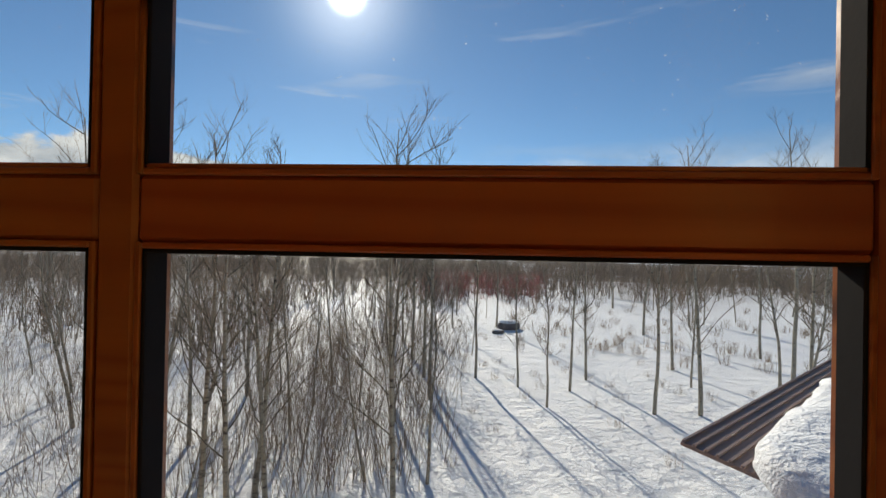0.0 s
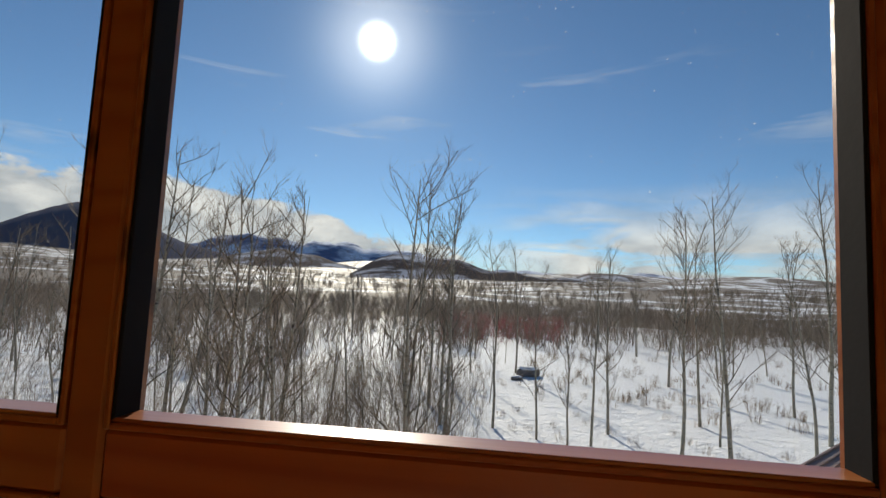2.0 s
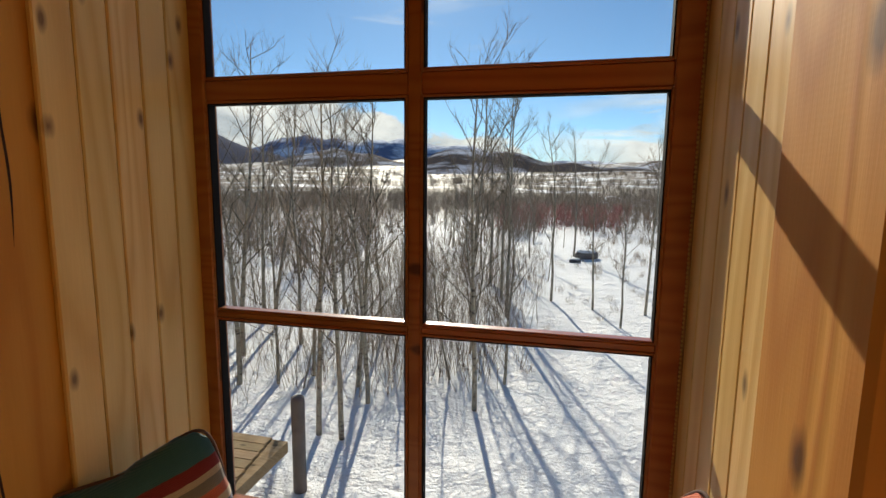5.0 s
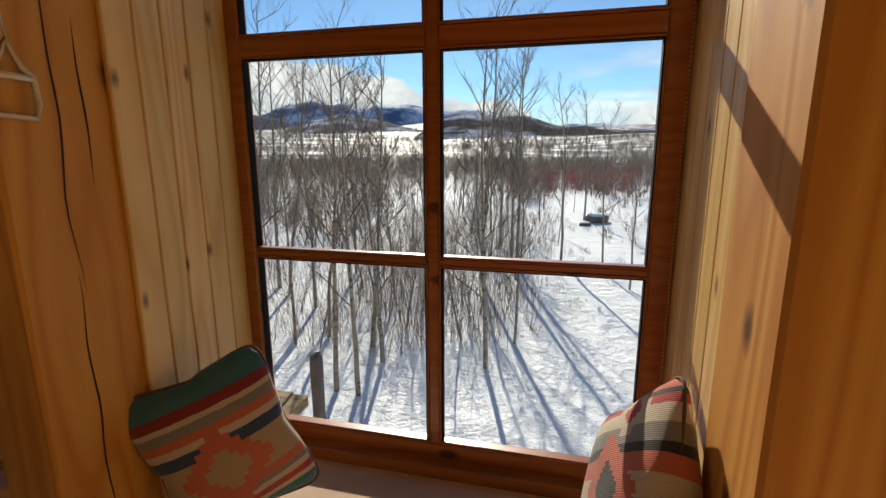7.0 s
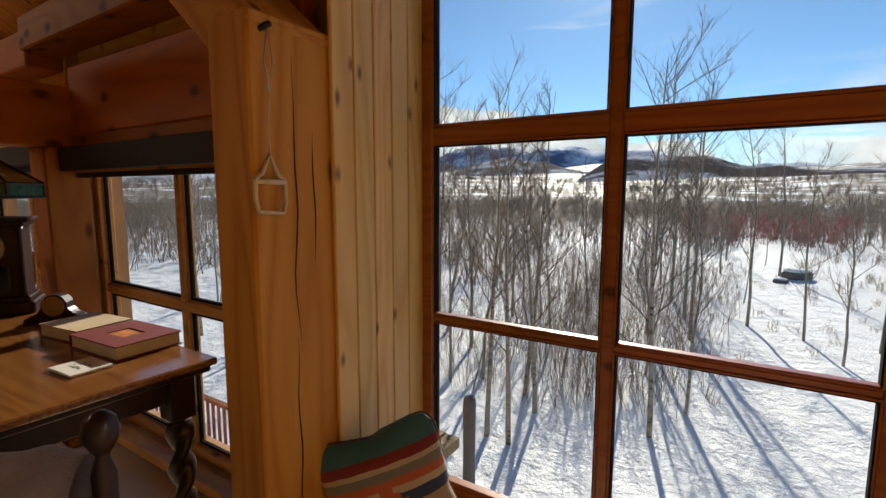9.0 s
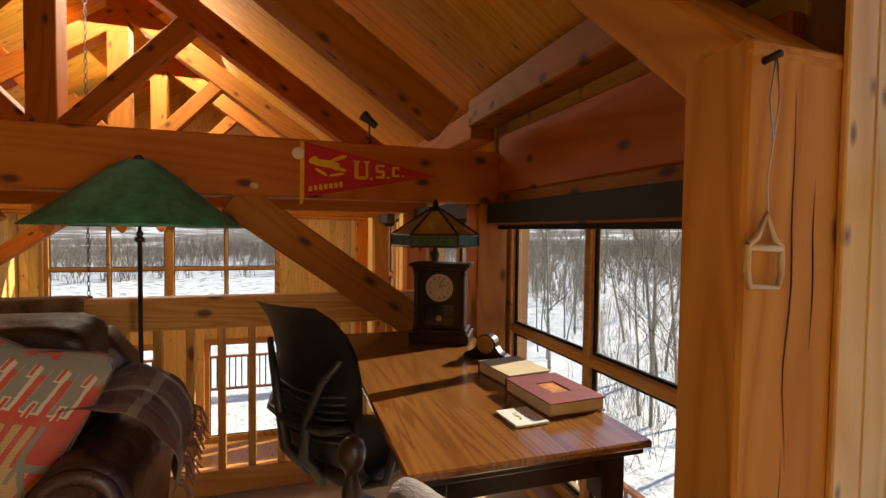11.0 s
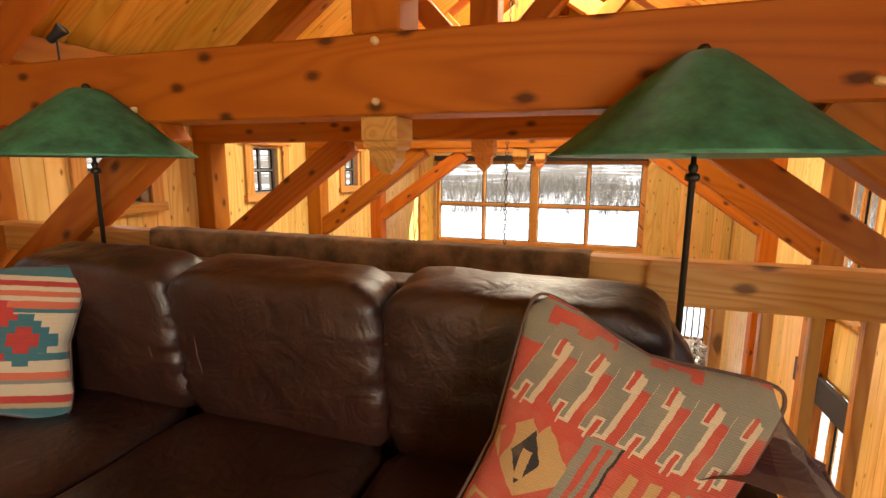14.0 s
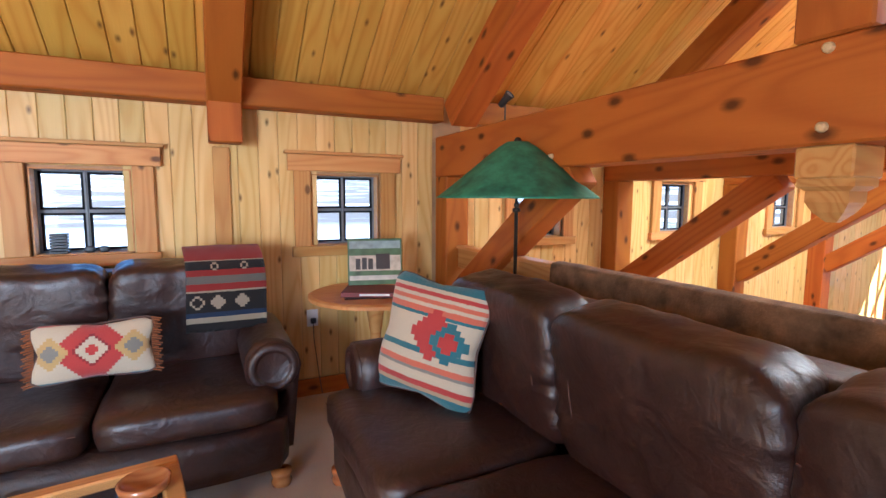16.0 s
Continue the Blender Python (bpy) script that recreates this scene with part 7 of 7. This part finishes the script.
ob = bpy.data.objects
cas = [(h[0] - 0.02, h[1] + 0.02, h[2] - 0.02, h[3] + 0.02) for h in SMALL]
boards(ob["wall_south"], "y", -4.82, 1, -1.60, 3.30, 0.12, 2.14, cas, 0.125)
boards(ob["wall_south"], "y", -4.82, 1, -9.0, -1.84, -1.2, 2.14, cas, 0.135)
wn = [(h[0] - 0.02, h[1] + 0.02, h[2] - 0.02, h[3] + 0.02) for h in (W2, N3, N4, *LOW)]
boards(ob["wall_north"], "y", 0.80, -1, -9.0, -1.82, FLOOR2 + 0.02, 2.14, wn, 0.135)
boards(ob["wall_north"], "y", 0.80, -1, -1.62, 0.09, 0.0, 1.46, wn, 0.12)
boards(wall_north_east, "y", 0.80, -1, 1.82, 3.30, 0.0, 2.14, [E2], 0.135)
boards(wall_bay, "x", 0.257, 1, 0.665, 1.108, 0.155, 2.5, (), 0.089)
boards(wall_bay, "x", 1.661, -1, 0.665, 1.108, 0.155, 2.5, (), 0.089)
boards(wall_gable, "x", -9.0, 1, YS + 0.02, YN - 0.02, FLOOR2 + 0.02, lambda y: 2.2 + SLOPE * (HALF - abs(y - MID)) - 0.05, [(h[0] - 0.02, h[1] + 0.02, h[2] - 0.02, h[3] + 0.02) for h in (GABLE, *GLOW)], 0.135)
for (a, b, c, d) in (W2, N3, N4):
    tr = thing("trim_window", "layered pine casing round a tall window", "trim", kind="structure")
    for k, (o_, w_, t_) in enumerate(((0.045, 0.07, 0.022), (0.012, 0.022, 0.034), (-0.012, 0.02, 0.05))):
        for s, e_ in ((-1, a), (1, b)):
            stick("casing", (e_ + s * o_, 0.776 + 0.004 * k, c), (e_ + s * o_, 0.776 + 0.004 * k, d - 0.1), t_, w_, M_PINE if k == 0 else M_TRIM, tr, up=(1, 0, 0))
    stick("sill", (a - 0.05, 0.77, c - 0.03), (b + 0.05, 0.77, c - 0.03), 0.09, 0.05, M_TRIM, tr)
bbd = thing("baseboard", "fir baseboard along the wall", "baseboard", kind="structure")
stick("board", (-1.6, -4.79, 0.06), (3.3, -4.79, 0.06), 0.02, 0.12, M_BEAM, bbd)
stick("board", (-1.6, 0.775, 0.03), (0.08, 0.775, 0.03), 0.03, 0.06, M_TRIM, bbd)
